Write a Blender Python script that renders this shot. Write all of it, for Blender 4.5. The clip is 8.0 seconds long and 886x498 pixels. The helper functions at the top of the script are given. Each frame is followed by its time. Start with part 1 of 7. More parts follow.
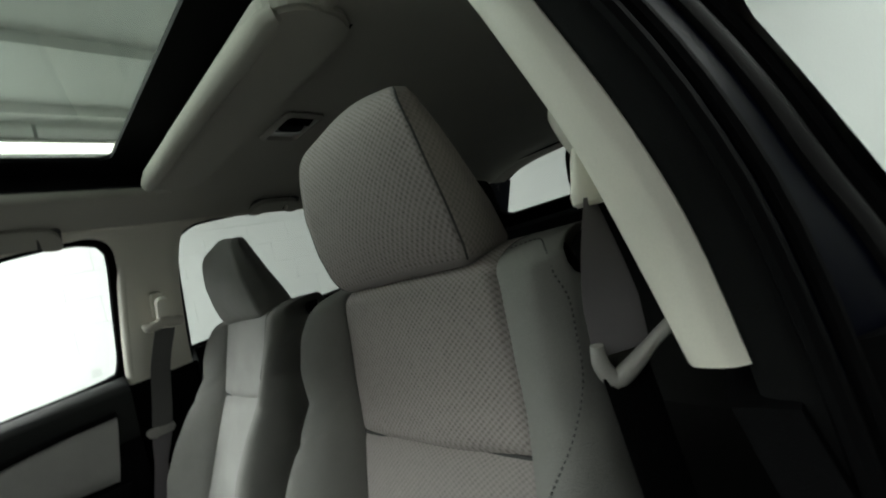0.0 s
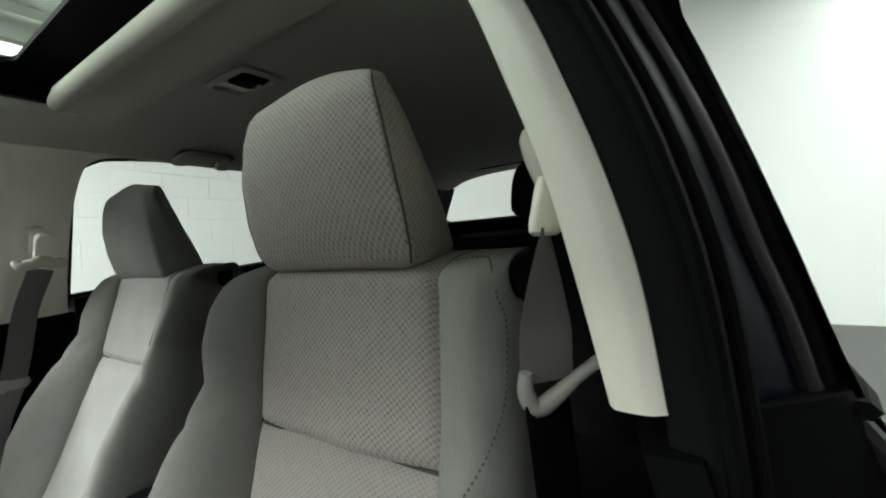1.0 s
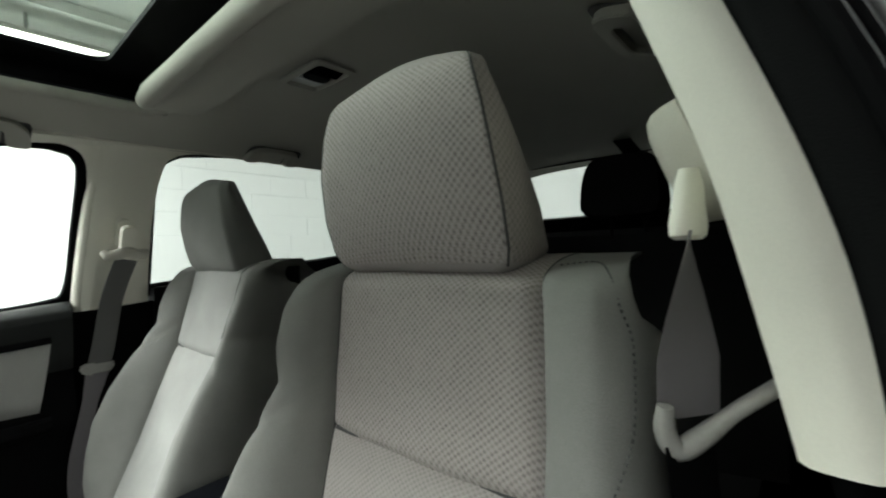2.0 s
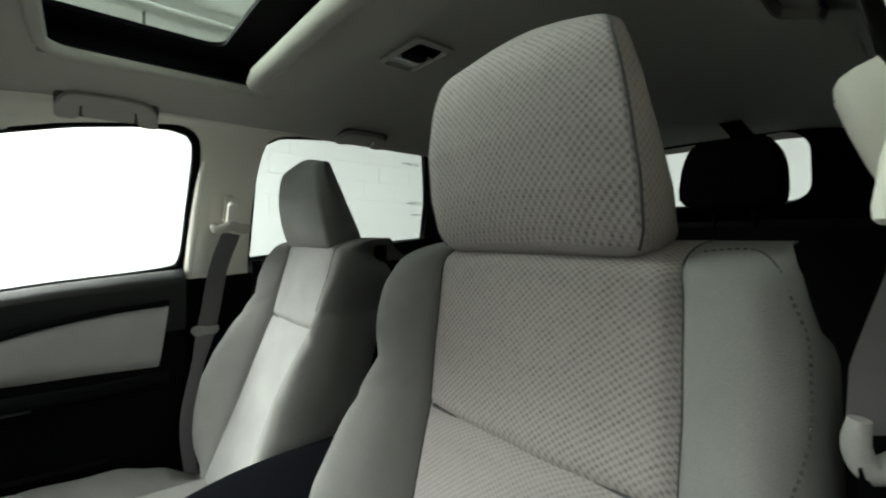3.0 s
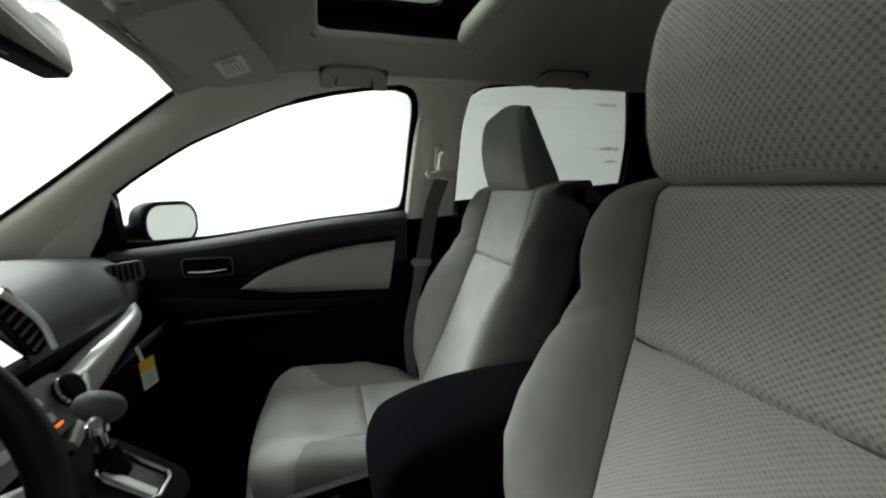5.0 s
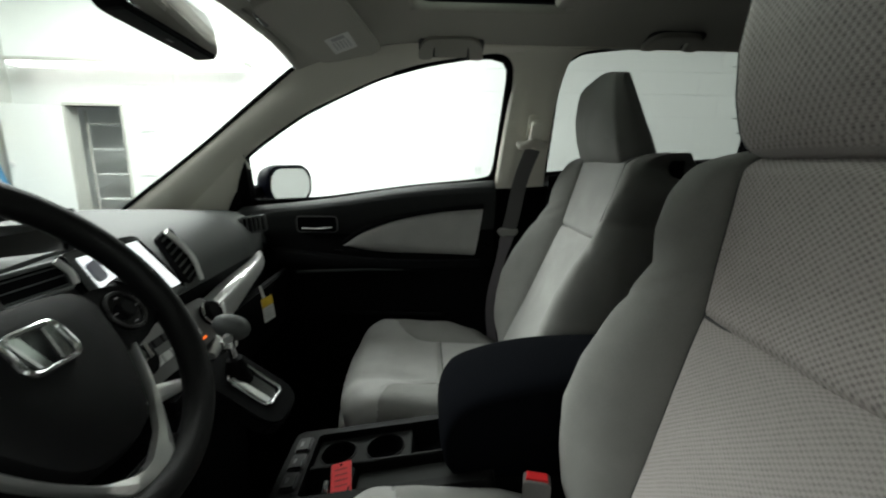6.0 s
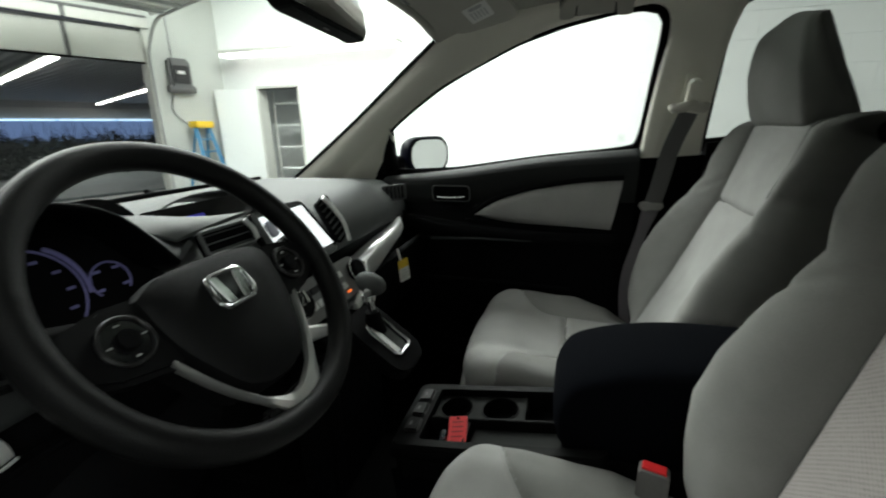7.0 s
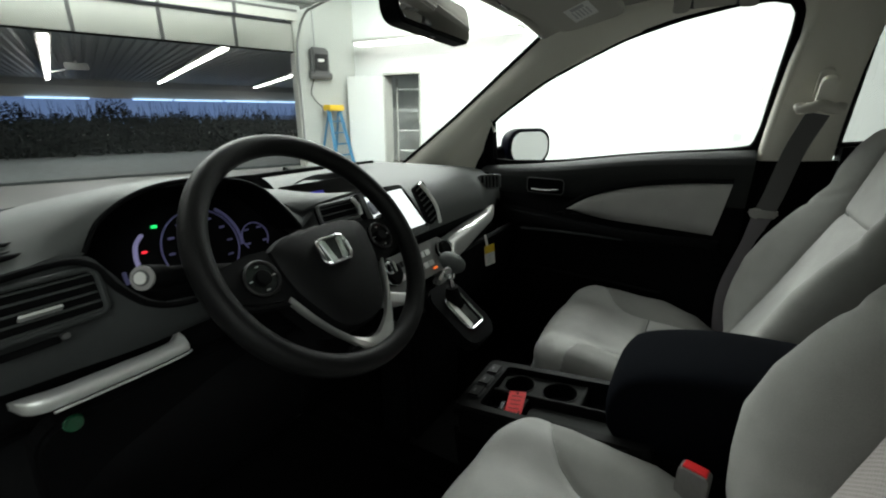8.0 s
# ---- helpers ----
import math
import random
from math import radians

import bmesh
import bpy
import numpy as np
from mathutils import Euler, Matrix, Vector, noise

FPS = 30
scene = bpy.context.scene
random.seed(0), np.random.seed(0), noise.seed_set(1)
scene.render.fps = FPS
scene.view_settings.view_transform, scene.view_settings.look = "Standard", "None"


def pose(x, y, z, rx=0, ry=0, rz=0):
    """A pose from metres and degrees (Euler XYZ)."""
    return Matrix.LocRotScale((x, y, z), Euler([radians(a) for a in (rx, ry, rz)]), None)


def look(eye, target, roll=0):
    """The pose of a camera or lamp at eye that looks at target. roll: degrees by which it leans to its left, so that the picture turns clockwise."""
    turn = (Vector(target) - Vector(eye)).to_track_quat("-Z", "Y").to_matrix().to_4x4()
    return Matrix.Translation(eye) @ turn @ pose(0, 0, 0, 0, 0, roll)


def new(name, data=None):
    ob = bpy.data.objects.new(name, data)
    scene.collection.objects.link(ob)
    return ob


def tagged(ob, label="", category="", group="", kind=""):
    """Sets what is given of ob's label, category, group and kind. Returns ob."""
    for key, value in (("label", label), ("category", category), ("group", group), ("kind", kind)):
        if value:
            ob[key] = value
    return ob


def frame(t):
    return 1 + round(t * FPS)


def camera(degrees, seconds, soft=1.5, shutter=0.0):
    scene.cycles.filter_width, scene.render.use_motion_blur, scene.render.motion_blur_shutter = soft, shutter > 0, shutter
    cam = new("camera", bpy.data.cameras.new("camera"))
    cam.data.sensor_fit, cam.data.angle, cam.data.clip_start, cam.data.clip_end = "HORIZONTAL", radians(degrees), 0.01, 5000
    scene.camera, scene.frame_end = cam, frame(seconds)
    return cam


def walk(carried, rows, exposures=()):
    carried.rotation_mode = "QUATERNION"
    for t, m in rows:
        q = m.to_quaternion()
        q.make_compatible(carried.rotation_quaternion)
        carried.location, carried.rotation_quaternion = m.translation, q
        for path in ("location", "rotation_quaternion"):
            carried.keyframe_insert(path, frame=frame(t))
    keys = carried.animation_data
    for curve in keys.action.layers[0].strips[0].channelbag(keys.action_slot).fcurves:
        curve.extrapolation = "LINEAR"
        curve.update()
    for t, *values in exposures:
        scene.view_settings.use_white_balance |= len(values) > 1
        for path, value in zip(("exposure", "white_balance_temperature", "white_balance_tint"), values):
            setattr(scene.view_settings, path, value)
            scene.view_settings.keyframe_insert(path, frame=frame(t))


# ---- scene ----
cam = camera(92.6, 8.0, soft=2.0, shutter=0.4)
PATH = [
    (0, (-0.762, 0.476, 1.209), (0.615, -0.975, 1.246), -15.1),
    (0.5, (-0.768, 0.482, 1.215), (0.526, -1.044, 1.219), -5.8),
    (1, (-0.742, 0.478, 1.215), (0.377, -1.18, 1.2), -3.6),
    (1.5, (-0.709, 0.469, 1.22), (0.429, -1.176, 1.215), -2.5),
    (1.7, (-0.697, 0.469, 1.22), (0.504, -1.13, 1.216), -2.3),
    (3, (-0.635, 0.492, 1.211), (0.882, -0.81, 1.153), 0.1),
    (3.5, (-0.628, 0.518, 1.209), (1.006, -0.63, 1.102), 0.5),
    (4, (-0.624, 0.531, 1.198), (1.127, -0.422, 1.039), 0.1),
    (4.5, (-0.635, 0.54, 1.195), (1.21, -0.198, 0.966), -0.6),
    (6, (-0.711, 0.508, 1.19), (1.243, 0.424, 0.77), 0.7),
    (6.5, (-0.718, 0.49, 1.199), (1.202, 0.715, 0.686), 0.2),
    (7, (-0.72, 0.484, 1.195), (1.124, 1.024, 0.638), -1.0),
    (7.5, (-0.749, 0.46, 1.198), (0.98, 1.292, 0.635), -0.5),
    (8, (-0.78, 0.402, 1.216), (0.853, 1.382, 0.604), 0.3),
]
EXPOSURES = [(0.0, 0.08), (0.5, 0.48), (1.0, 0.70), (1.5, 0.78), (3.0, 0.98), (3.5, 0.95), (4.5, 0.48), (6.0, 0.14), (8.0, 0.12)]
walk(cam, [(t, look(eye, target, roll)) for t, eye, target, roll in PATH], EXPOSURES)

# ---- world, lamps, exposure ----
world = bpy.data.worlds.new("world")
scene.world = world
world.use_nodes = True
world.node_tree.nodes["Background"].inputs[0].default_value = (0.55, 0.62, 0.72, 1)
world.node_tree.nodes["Background"].inputs[1].default_value = 0.1


def area_lamp(name, x, y, z, sx, sy, power, rx=0, ry=0, rz=0, color=(0.925, 1.0, 0.95)):
    data = bpy.data.lights.new(name, "AREA")
    data.shape, data.size, data.size_y, data.energy, data.color = "RECTANGLE", sx, sy, power, color
    ob = new(name, data)
    ob.matrix_world = pose(x, y, z, rx, ry, rz)
    return ob


# unseen tube rows added under the workshop ceiling to light the cabin
for lx, ly, pw in ((4.6, 2.3, 400), (4.6, 4.2, 380), (4.6, -4.0, 45), (1.8, 6.2, 470), (-1.2, 5.2, 75), (-4.7, 1.0, 12), (-3.6, -4.2, 150)):
    area_lamp("overhead_light", lx, ly, 4.20, 2.8, 4.2, pw)
for lx, ly in ((0.5, 12.0), (4.0, 13.0), (8.0, 13.0)):
    area_lamp("overhead_light", lx, ly, 2.50, 0.2, 2.6, 110)


# ---- materials ----
def material(name, color, rough=0.6, metal=0.0, grain=0.0, scale=200.0, spread=0.12, bump=0.1, blotch=3.0, spec=0.5):
    """A surface with colour variation at two scales and a fine relief."""
    m = bpy.data.materials.new(name)
    m.use_nodes = True
    nt = m.node_tree
    b = nt.nodes["Principled BSDF"]
    b.inputs["Roughness"].default_value, b.inputs["Metallic"].default_value = rough, metal
    b.inputs["Specular IOR Level"].default_value = spec
    tc = nt.nodes.new("ShaderNodeTexCoord")
    n1, n2 = nt.nodes.new("ShaderNodeTexNoise"), nt.nodes.new("ShaderNodeTexNoise")
    n1.inputs["Scale"].default_value, n2.inputs["Scale"].default_value = scale, blotch
    n1.inputs["Detail"].default_value, n2.inputs["Detail"].default_value = 3, 4
    for n in (n1, n2):
        nt.links.new(tc.outputs["Object"], n.inputs["Vector"])
    add = nt.nodes.new("ShaderNodeMath")
    add.operation = "ADD"
    nt.links.new(n1.outputs["Fac"], add.inputs[0])
    nt.links.new(n2.outputs["Fac"], add.inputs[1])
    ramp = nt.nodes.new("ShaderNodeMapRange")
    ramp.inputs["From Min"].default_value, ramp.inputs["From Max"].default_value = 0.6, 1.4
    ramp.inputs["To Min"].default_value, ramp.inputs["To Max"].default_value = 1 - spread, 1 + spread
    nt.links.new(add.outputs[0], ramp.inputs["Value"])
    mul = nt.nodes.new("ShaderNodeVectorMath")
    mul.operation = "SCALE"
    mul.inputs[0].default_value = color
    nt.links.new(ramp.outputs[0], mul.inputs["Scale"])
    nt.links.new(mul.outputs[0], b.inputs["Base Color"])
    rr = nt.nodes.new("ShaderNodeMapRange")
    rr.inputs["To Min"].default_value, rr.inputs["To Max"].default_value = max(rough - 0.08, 0.02), min(rough + 0.08, 1)
    nt.links.new(n2.outputs["Fac"], rr.inputs["Value"])
    nt.links.new(rr.outputs[0], b.inputs["Roughness"])
    if bump:
        bp = nt.nodes.new("ShaderNodeBump")
        bp.inputs["Strength"].default_value, bp.inputs["Distance"].default_value = bump, 0.002
        nt.links.new(n1.outputs["Fac"], bp.inputs["Height"])
        nt.links.new(bp.outputs[0], b.inputs["Normal"])
    return m


def woven(name, color, dark, px=0.0076, pz=0.0078, across="X"):
    """Seat cloth with staggered small oval pits in rows."""
    m = material(name, color, 0.9, 0, scale=900, spread=0.10, bump=0.15, spec=0.2)
    nt = m.node_tree
    b = nt.nodes["Principled BSDF"]
    tc = nt.nodes.new("ShaderNodeTexCoord")
    sep = nt.nodes.new("ShaderNodeSeparateXYZ")
    nt.links.new(tc.outputs["Object"], sep.inputs[0])
    # v runs up the cloth: mostly z, with some y where the cloth lies flatter
    v = nt.nodes.new("ShaderNodeMath")
    v.operation = "SUBTRACT"
    nt.links.new(sep.outputs["Z"], v.inputs[0])
    nt.links.new(sep.outputs["Y"], v.inputs[1])

    def cosine(src, period):
        a = nt.nodes.new("ShaderNodeMath")
        a.operation = "MULTIPLY"
        a.inputs[1].default_value = 2 * math.pi / period
        nt.links.new(src, a.inputs[0])
        c = nt.nodes.new("ShaderNodeMath")
        c.operation = "COSINE"
        nt.links.new(a.outputs[0], c.inputs[0])
        return c.outputs[0]

    cx, cz = cosine(sep.outputs[across], px), cosine(v.outputs[0] if across == "X" else sep.outputs["Z"], pz)
    prod = nt.nodes.new("ShaderNodeMath")
    prod.operation = "MULTIPLY"
    nt.links.new(cx, prod.inputs[0])
    nt.links.new(cz, prod.inputs[1])
    pit = nt.nodes.new("ShaderNodeMapRange")
    pit.interpolation_type = "SMOOTHSTEP"
    pit.inputs["From Min"].default_value, pit.inputs["From Max"].default_value = -0.30, 0.50
    nt.links.new(prod.outputs[0], pit.inputs["Value"])
    # each pit is made of two or three fine cross threads
    thread = nt.nodes.new("ShaderNodeMapRange")
    thread.inputs["From Min"].default_value, thread.inputs["From Max"].default_value = -1, 1
    thread.inputs["To Min"].default_value, thread.inputs["To Max"].default_value = 0.40, 1.0
    nt.links.new(cosine(v.outputs[0], pz / 4), thread.inputs["Value"])
    both = nt.nodes.new("ShaderNodeMath")
    both.operation = "MULTIPLY"
    nt.links.new(pit.outputs[0], both.inputs[0])
    nt.links.new(thread.outputs[0], both.inputs[1])
    # uneven threads
    wear = nt.nodes.new("ShaderNodeTexNoise")
    wear.inputs["Scale"].default_value, wear.inputs["Detail"].default_value = 130, 2
    nt.links.new(tc.outputs["Object"], wear.inputs["Vector"])
    uneven = nt.nodes.new("ShaderNodeMapRange")
    uneven.inputs["From Min"].default_value, uneven.inputs["From Max"].default_value = 0.3, 0.7
    uneven.inputs["To Min"].default_value, uneven.inputs["To Max"].default_value = 0.45, 1.0
    nt.links.new(wear.outputs["Fac"], uneven.inputs["Value"])
    worn = nt.nodes.new("ShaderNodeMath")
    worn.operation = "MULTIPLY"
    nt.links.new(both.outputs[0], worn.inputs[0])
    nt.links.new(uneven.outputs[0], worn.inputs[1])
    pit = worn
    mix = nt.nodes.new("ShaderNodeMix")
    mix.data_type = "RGBA"
    old = b.inputs["Base Color"].links[0].from_socket
    nt.links.new(pit.outputs[0], mix.inputs["Factor"])
    nt.links.new(old, mix.inputs["A"])
    mix.inputs["B"].default_value = (*dark, 1)
    nt.links.new(mix.outputs["Result"], b.inputs["Base Color"])
    inv = nt.nodes.new("ShaderNodeMath")
    inv.operation = "SUBTRACT"
    inv.inputs[0].default_value = 1
    nt.links.new(pit.outputs[0], inv.inputs[1])
    bp = nt.nodes.new("ShaderNodeBump")
    bp.inputs["Strength"].default_value, bp.inputs["Distance"].default_value = 0.35, 0.0012
    nt.links.new(inv.outputs[0], bp.inputs["Height"])
    prev = b.inputs["Normal"].links[0].from_socket
    nt.links.new(prev, bp.inputs["Normal"])
    nt.links.new(bp.outputs[0], b.inputs["Normal"])
    return m


def glowing(name, color, strength):
    m = bpy.data.materials.new(name)
    m.use_nodes = True
    b = m.node_tree.nodes["Principled BSDF"]
    b.inputs["Base Color"].default_value = (*[min(1, c) for c in color], 1)
    b.inputs["Emission Color"].default_value = (*color, 1)
    b.inputs["Emission Strength"].default_value = strength
    return m


def clear_glass(name, tint=(1, 1, 1), gloss=0.06):
    m = bpy.data.materials.new(name)
    m.use_nodes = True
    nt = m.node_tree
    nt.nodes.clear()
    out, mix = nt.nodes.new("ShaderNodeOutputMaterial"), nt.nodes.new("ShaderNodeMixShader")
    tr, gl, fr = nt.nodes.new("ShaderNodeBsdfTransparent"), nt.nodes.new("ShaderNodeBsdfGlossy"), nt.nodes.new("ShaderNodeLayerWeight")
    tr.inputs[0].default_value = (*tint, 1)
    gl.inputs["Roughness"].default_value = 0.01
    fr.inputs[0].default_value = 0.5
    po, sc = nt.nodes.new("ShaderNodeMath"), nt.nodes.new("ShaderNodeMath")
    po.operation, sc.operation = "POWER", "MULTIPLY_ADD"
    po.inputs[1].default_value = 5.0
    sc.inputs[1].default_value, sc.inputs[2].default_value = 0.6, 0.03
    nt.links.new(fr.outputs["Facing"], po.inputs[0])
    nt.links.new(po.outputs[0], sc.inputs[0])
    nt.links.new(sc.outputs[0], mix.inputs[0])
    nt.links.new(tr.outputs[0], mix.inputs[1])
    nt.links.new(gl.outputs[0], mix.inputs[2])
    nt.links.new(mix.outputs[0], out.inputs[0])
    return m


CLOTH = woven("woven_grey_cloth", (0.415, 0.374, 0.361), (0.140, 0.127, 0.123))
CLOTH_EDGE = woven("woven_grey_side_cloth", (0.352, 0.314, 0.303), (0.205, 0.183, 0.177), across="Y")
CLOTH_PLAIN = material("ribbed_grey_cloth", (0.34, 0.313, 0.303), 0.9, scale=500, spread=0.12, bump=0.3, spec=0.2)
CLOTH_SIDE = material("plain_grey_cloth", (0.236, 0.232, 0.222), 0.85, scale=1000, spread=0.17, bump=0.45, blotch=11, spec=0.25)
CLOTH_LIGHT = material("pale_grey_cloth", (0.39, 0.385, 0.372), 0.85, scale=1000, spread=0.16, bump=0.45, blotch=11, spec=0.25)
CLOTH_MID = material("mid_grey_cloth", (0.325, 0.320, 0.309), 0.85, scale=1000, spread=0.17, bump=0.45, blotch=11, spec=0.22)
CLOTH_LOW = woven("fine_woven_grey_cloth", (0.37, 0.338, 0.327), (0.205, 0.187, 0.181), 0.0076, 0.0078)
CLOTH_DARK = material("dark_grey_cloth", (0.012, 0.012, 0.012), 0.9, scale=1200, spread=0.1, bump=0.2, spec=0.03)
SEAM = material("dark_seam", (0.07, 0.07, 0.07), 0.9)
BEIGE = material("ivory_plastic_trim", (0.80, 0.775, 0.69), 0.5, scale=600, spread=0.04, bump=0.08, spec=0.3)
LINER = material("headliner_felt", (0.44, 0.427, 0.385), 0.95, scale=1500, spread=0.06, bump=0.15, spec=0.1)
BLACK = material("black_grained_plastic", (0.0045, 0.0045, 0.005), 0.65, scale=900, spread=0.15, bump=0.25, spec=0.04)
DASH = material("charcoal_dash_skin", (0.062, 0.066, 0.065), 0.55, scale=700, spread=0.14, bump=0.35, spec=0.42)
LEATHER = material("black_leather", (0.0075, 0.0075, 0.0078), 0.45, scale=500, spread=0.12, bump=0.25, spec=0.16)
HUB = material("black_grained_pad", (0.0065, 0.0065, 0.007), 0.5, scale=900, spread=0.15, bump=0.25, spec=0.12)
LENS = material("milky_lamp_lens", (0.75, 0.77, 0.75), 0.25, spread=0.05, bump=0)
STALKTIP = material("grey_stalk_tip", (0.30, 0.29, 0.29), 0.5)
RUBBER = material("black_rubber", (0.004, 0.004, 0.0045), 0.75, spec=0.06)
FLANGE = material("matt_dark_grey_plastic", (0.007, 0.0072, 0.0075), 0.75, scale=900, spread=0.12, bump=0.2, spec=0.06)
# darker copy of DASH, with the dim light on upright faces in its colour
DASH_DIM = material("dimmed_dash_skin", (0.036, 0.039, 0.040), 0.6, scale=700, spread=0.14, bump=0.35, spec=0.32)
TRIM_GREY = material("pale_grey_panel", (0.17, 0.17, 0.167), 0.45, scale=900, spread=0.06, bump=0.08)
TRIM_DARK = material("mid_grey_bezel", (0.085, 0.088, 0.088), 0.5, scale=900, spread=0.08, bump=0.1, spec=0.4)
DOORSKIN = material("dark_grey_door_skin", (0.015, 0.016, 0.016), 0.6, scale=700, spread=0.14, bump=0.3, spec=0.2)
VIOLET = material("pale_violet_button", (0.62, 0.62, 0.74), 0.4)
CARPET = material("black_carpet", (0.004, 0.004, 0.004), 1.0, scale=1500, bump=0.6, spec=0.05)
SILVER = material("satin_silver", (0.80, 0.80, 0.79), 0.30, 0.55, scale=800, spread=0.05, bump=0.03)
SATIN = material("brushed_metal", (0.74, 0.74, 0.73), 0.30, 0.82, scale=800, spread=0.05, bump=0.03)
CHROME = material("chrome", (0.66, 0.66, 0.66), 0.16, 1.0, spread=0.02, bump=0)
PIANO = material("gloss_black", (0.008, 0.008, 0.009), 0.12, spread=0.05, bump=0)
BONNET = material("dark_blue_gloss_paint", (0.0015, 0.0022, 0.008), 0.22, 0.0, scale=2500, spread=0.2, bump=0, spec=0.16)
PAINT = material("dark_blue_paint", (0.0015, 0.0022, 0.008), 0.42, 0.0, scale=2500, spread=0.2, bump=0, spec=0.05)
MOULD = material("satin_black_moulding", (0.013, 0.0125, 0.013), 0.42, scale=900, spread=0.08, bump=0.05, spec=0.3)
# ivory trim darkened: the shade on the belt fittings is in the colour
BEIGE_SHADED = material("shaded_ivory_plastic", (0.50, 0.475, 0.42), 0.5, scale=600, spread=0.05, bump=0.08, spec=0.3)
BELT = material("seat_belt_webbing", (0.10, 0.097, 0.097), 0.75, scale=1500, bump=0.3)
BELT_PALE = material("grey_seat_belt_webbing", (0.15, 0.137, 0.147), 0.8, scale=1500, bump=0.3)
RED = material("red_plastic", (0.75, 0.03, 0.035), 0.4, scale=400, spread=0.06)
YELLOW = material("yellow_card", (0.75, 0.50, 0.02), 0.6)
PAPER = material("white_paper", (0.72, 0.72, 0.70), 0.7, spread=0.04)
INK = material("grey_print", (0.42, 0.42, 0.43), 0.7)
GREEN = material("green_lens", (0.006, 0.060, 0.026), 0.22)
POLISHED = material("polished_silver", (0.88, 0.88, 0.87), 0.34, 0.50, scale=800, spread=0.05, bump=0.03)
MIRROR = material("mirror_glass", (0.9, 0.9, 0.9), 0.02, 1.0, spread=0.0, bump=0)
WALL = material("white_painted_block", (0.77, 0.80, 0.78), 0.7, scale=60, spread=0.04, bump=0.2, blotch=0.8)
CONCRETE = material("stained_concrete", (0.080, 0.079, 0.074), 0.6, scale=30, spread=0.22, bump=0.2, blotch=0.7)
PIER = material("grey_green_painted_block", (0.46, 0.48, 0.45), 0.7, scale=40, spread=0.10, bump=0.2, blotch=1.4)
ASPHALT = material("dark_asphalt", (0.012, 0.013, 0.014), 0.95, scale=40, spread=0.3, bump=0.1, blotch=0.6)
APRON = material("mossy_concrete", (0.036, 0.042, 0.043), 0.9, scale=6, spread=0.45, bump=0.1, blotch=0.5)
STEEL = material("grey_corrugated_steel", (0.38, 0.39, 0.38), 0.5, 0.3, scale=15, spread=0.12, bump=0.02)
PANEL = material("cream_door_panel", (0.50, 0.51, 0.47), 0.5, scale=20, spread=0.06, bump=0.03)
CEILING = material("pale_ceiling_paint", (0.74, 0.75, 0.72), 0.6, scale=20, spread=0.05, bump=0.03)
DARKGREY = material("dark_grey_metal", (0.10, 0.10, 0.10), 0.5)
BLUE = material("blue_fibreglass", (0.025, 0.17, 0.32), 0.5)
GLASS = clear_glass("window_glass")
PRIVACY = clear_glass("tinted_rear_glass", (0.68, 0.68, 0.68))
ROOFGLASS = clear_glass("tinted_roof_glass", (0.80, 0.84, 0.81))
SCREEN = glowing("lit_screen", (0.86, 0.92, 0.92), 1.0)
BLUE_GLOW = glowing("blue_display", (0.02, 0.015, 0.40), 0.10)
CLUSTER_GLOW = glowing("violet_dial_ring", (0.30, 0.28, 0.50), 0.32)
DIM_GLOW = glowing("dim_violet_marks", (0.20, 0.19, 0.42), 0.027)
GREEN_LED = glowing("green_lamp", (0.02, 0.9, 0.2), 1.0)
RED_LED = glowing("red_lamp", (0.95, 0.03, 0.05), 1.0)
AMBER_LED = glowing("amber_lamp", (1.0, 0.18, 0.02), 1.0)
TUBE = glowing("lit_tube", (1.0, 0.99, 0.95), 3.0)
TUBE_HALL = glowing("bright_lit_tube", (1.0, 0.99, 0.96), 9.0)


# ---- mesh tools ----
def mesh_from(name, bm, mat, smooth=True, angle=38):
    me = bpy.data.meshes.new(name)
    bmesh.ops.recalc_face_normals(bm, faces=bm.faces[:])
    bm.to_mesh(me)
    bm.free()
    me.materials.append(mat)
    if smooth:
        me.shade_smooth()
        me.set_sharp_from_angle(angle=radians(angle))
    return me


def part(name, bm, mat, parent, label="", smooth=True, angle=38):
    """One mesh object under a thing or under a part, built in the thing's own space."""
    ob = new(name, mesh_from(name, bm, mat, smooth, angle))
    ob.parent = parent
    if label:
        ob["label"] = label
    return ob


def thing(name, label, category, at=(0, 0, 0), group="", kind=""):
    ob = new(name)
    ob.empty_display_size = 0.05
    ob.location = at
    return tagged(ob, label, category, group, kind)


def solid(name, bm, mat, label, category, kind="", smooth=True, angle=38):
    return tagged(new(name, mesh_from(name, bm, mat, smooth, angle)), label, category, kind=kind)


def grid(fn, nu, nv, bm=None):
    """A sheet of quads from fn(a, b), a and b running from 0 to 1."""
    bm = bm or bmesh.new()
    vs = [[bm.verts.new(fn(i / nu, j / nv)) for j in range(nv + 1)] for i in range(nu + 1)]
    for i in range(nu):
        for j in range(nv):
            bm.faces.new((vs[i][j], vs[i + 1][j], vs[i + 1][j + 1], vs[i][j + 1]))
    return bm


def loft(rings, cap=True, closed=True, bm=None):
    """Skin over rings of points, all of one length."""
    bm = bm or bmesh.new()
    vs = [[bm.verts.new(p) for p in r] for r in rings]
    n = len(rings[0])
    for a, b in zip(vs, vs[1:]):
        for i in range(n if closed else n - 1):
            bm.faces.new((a[i], a[(i + 1) % n], b[(i + 1) % n], b[i]))
    if cap and closed:
        bm.faces.new(vs[0][::-1])
        bm.faces.new(vs[-1])
    return bm


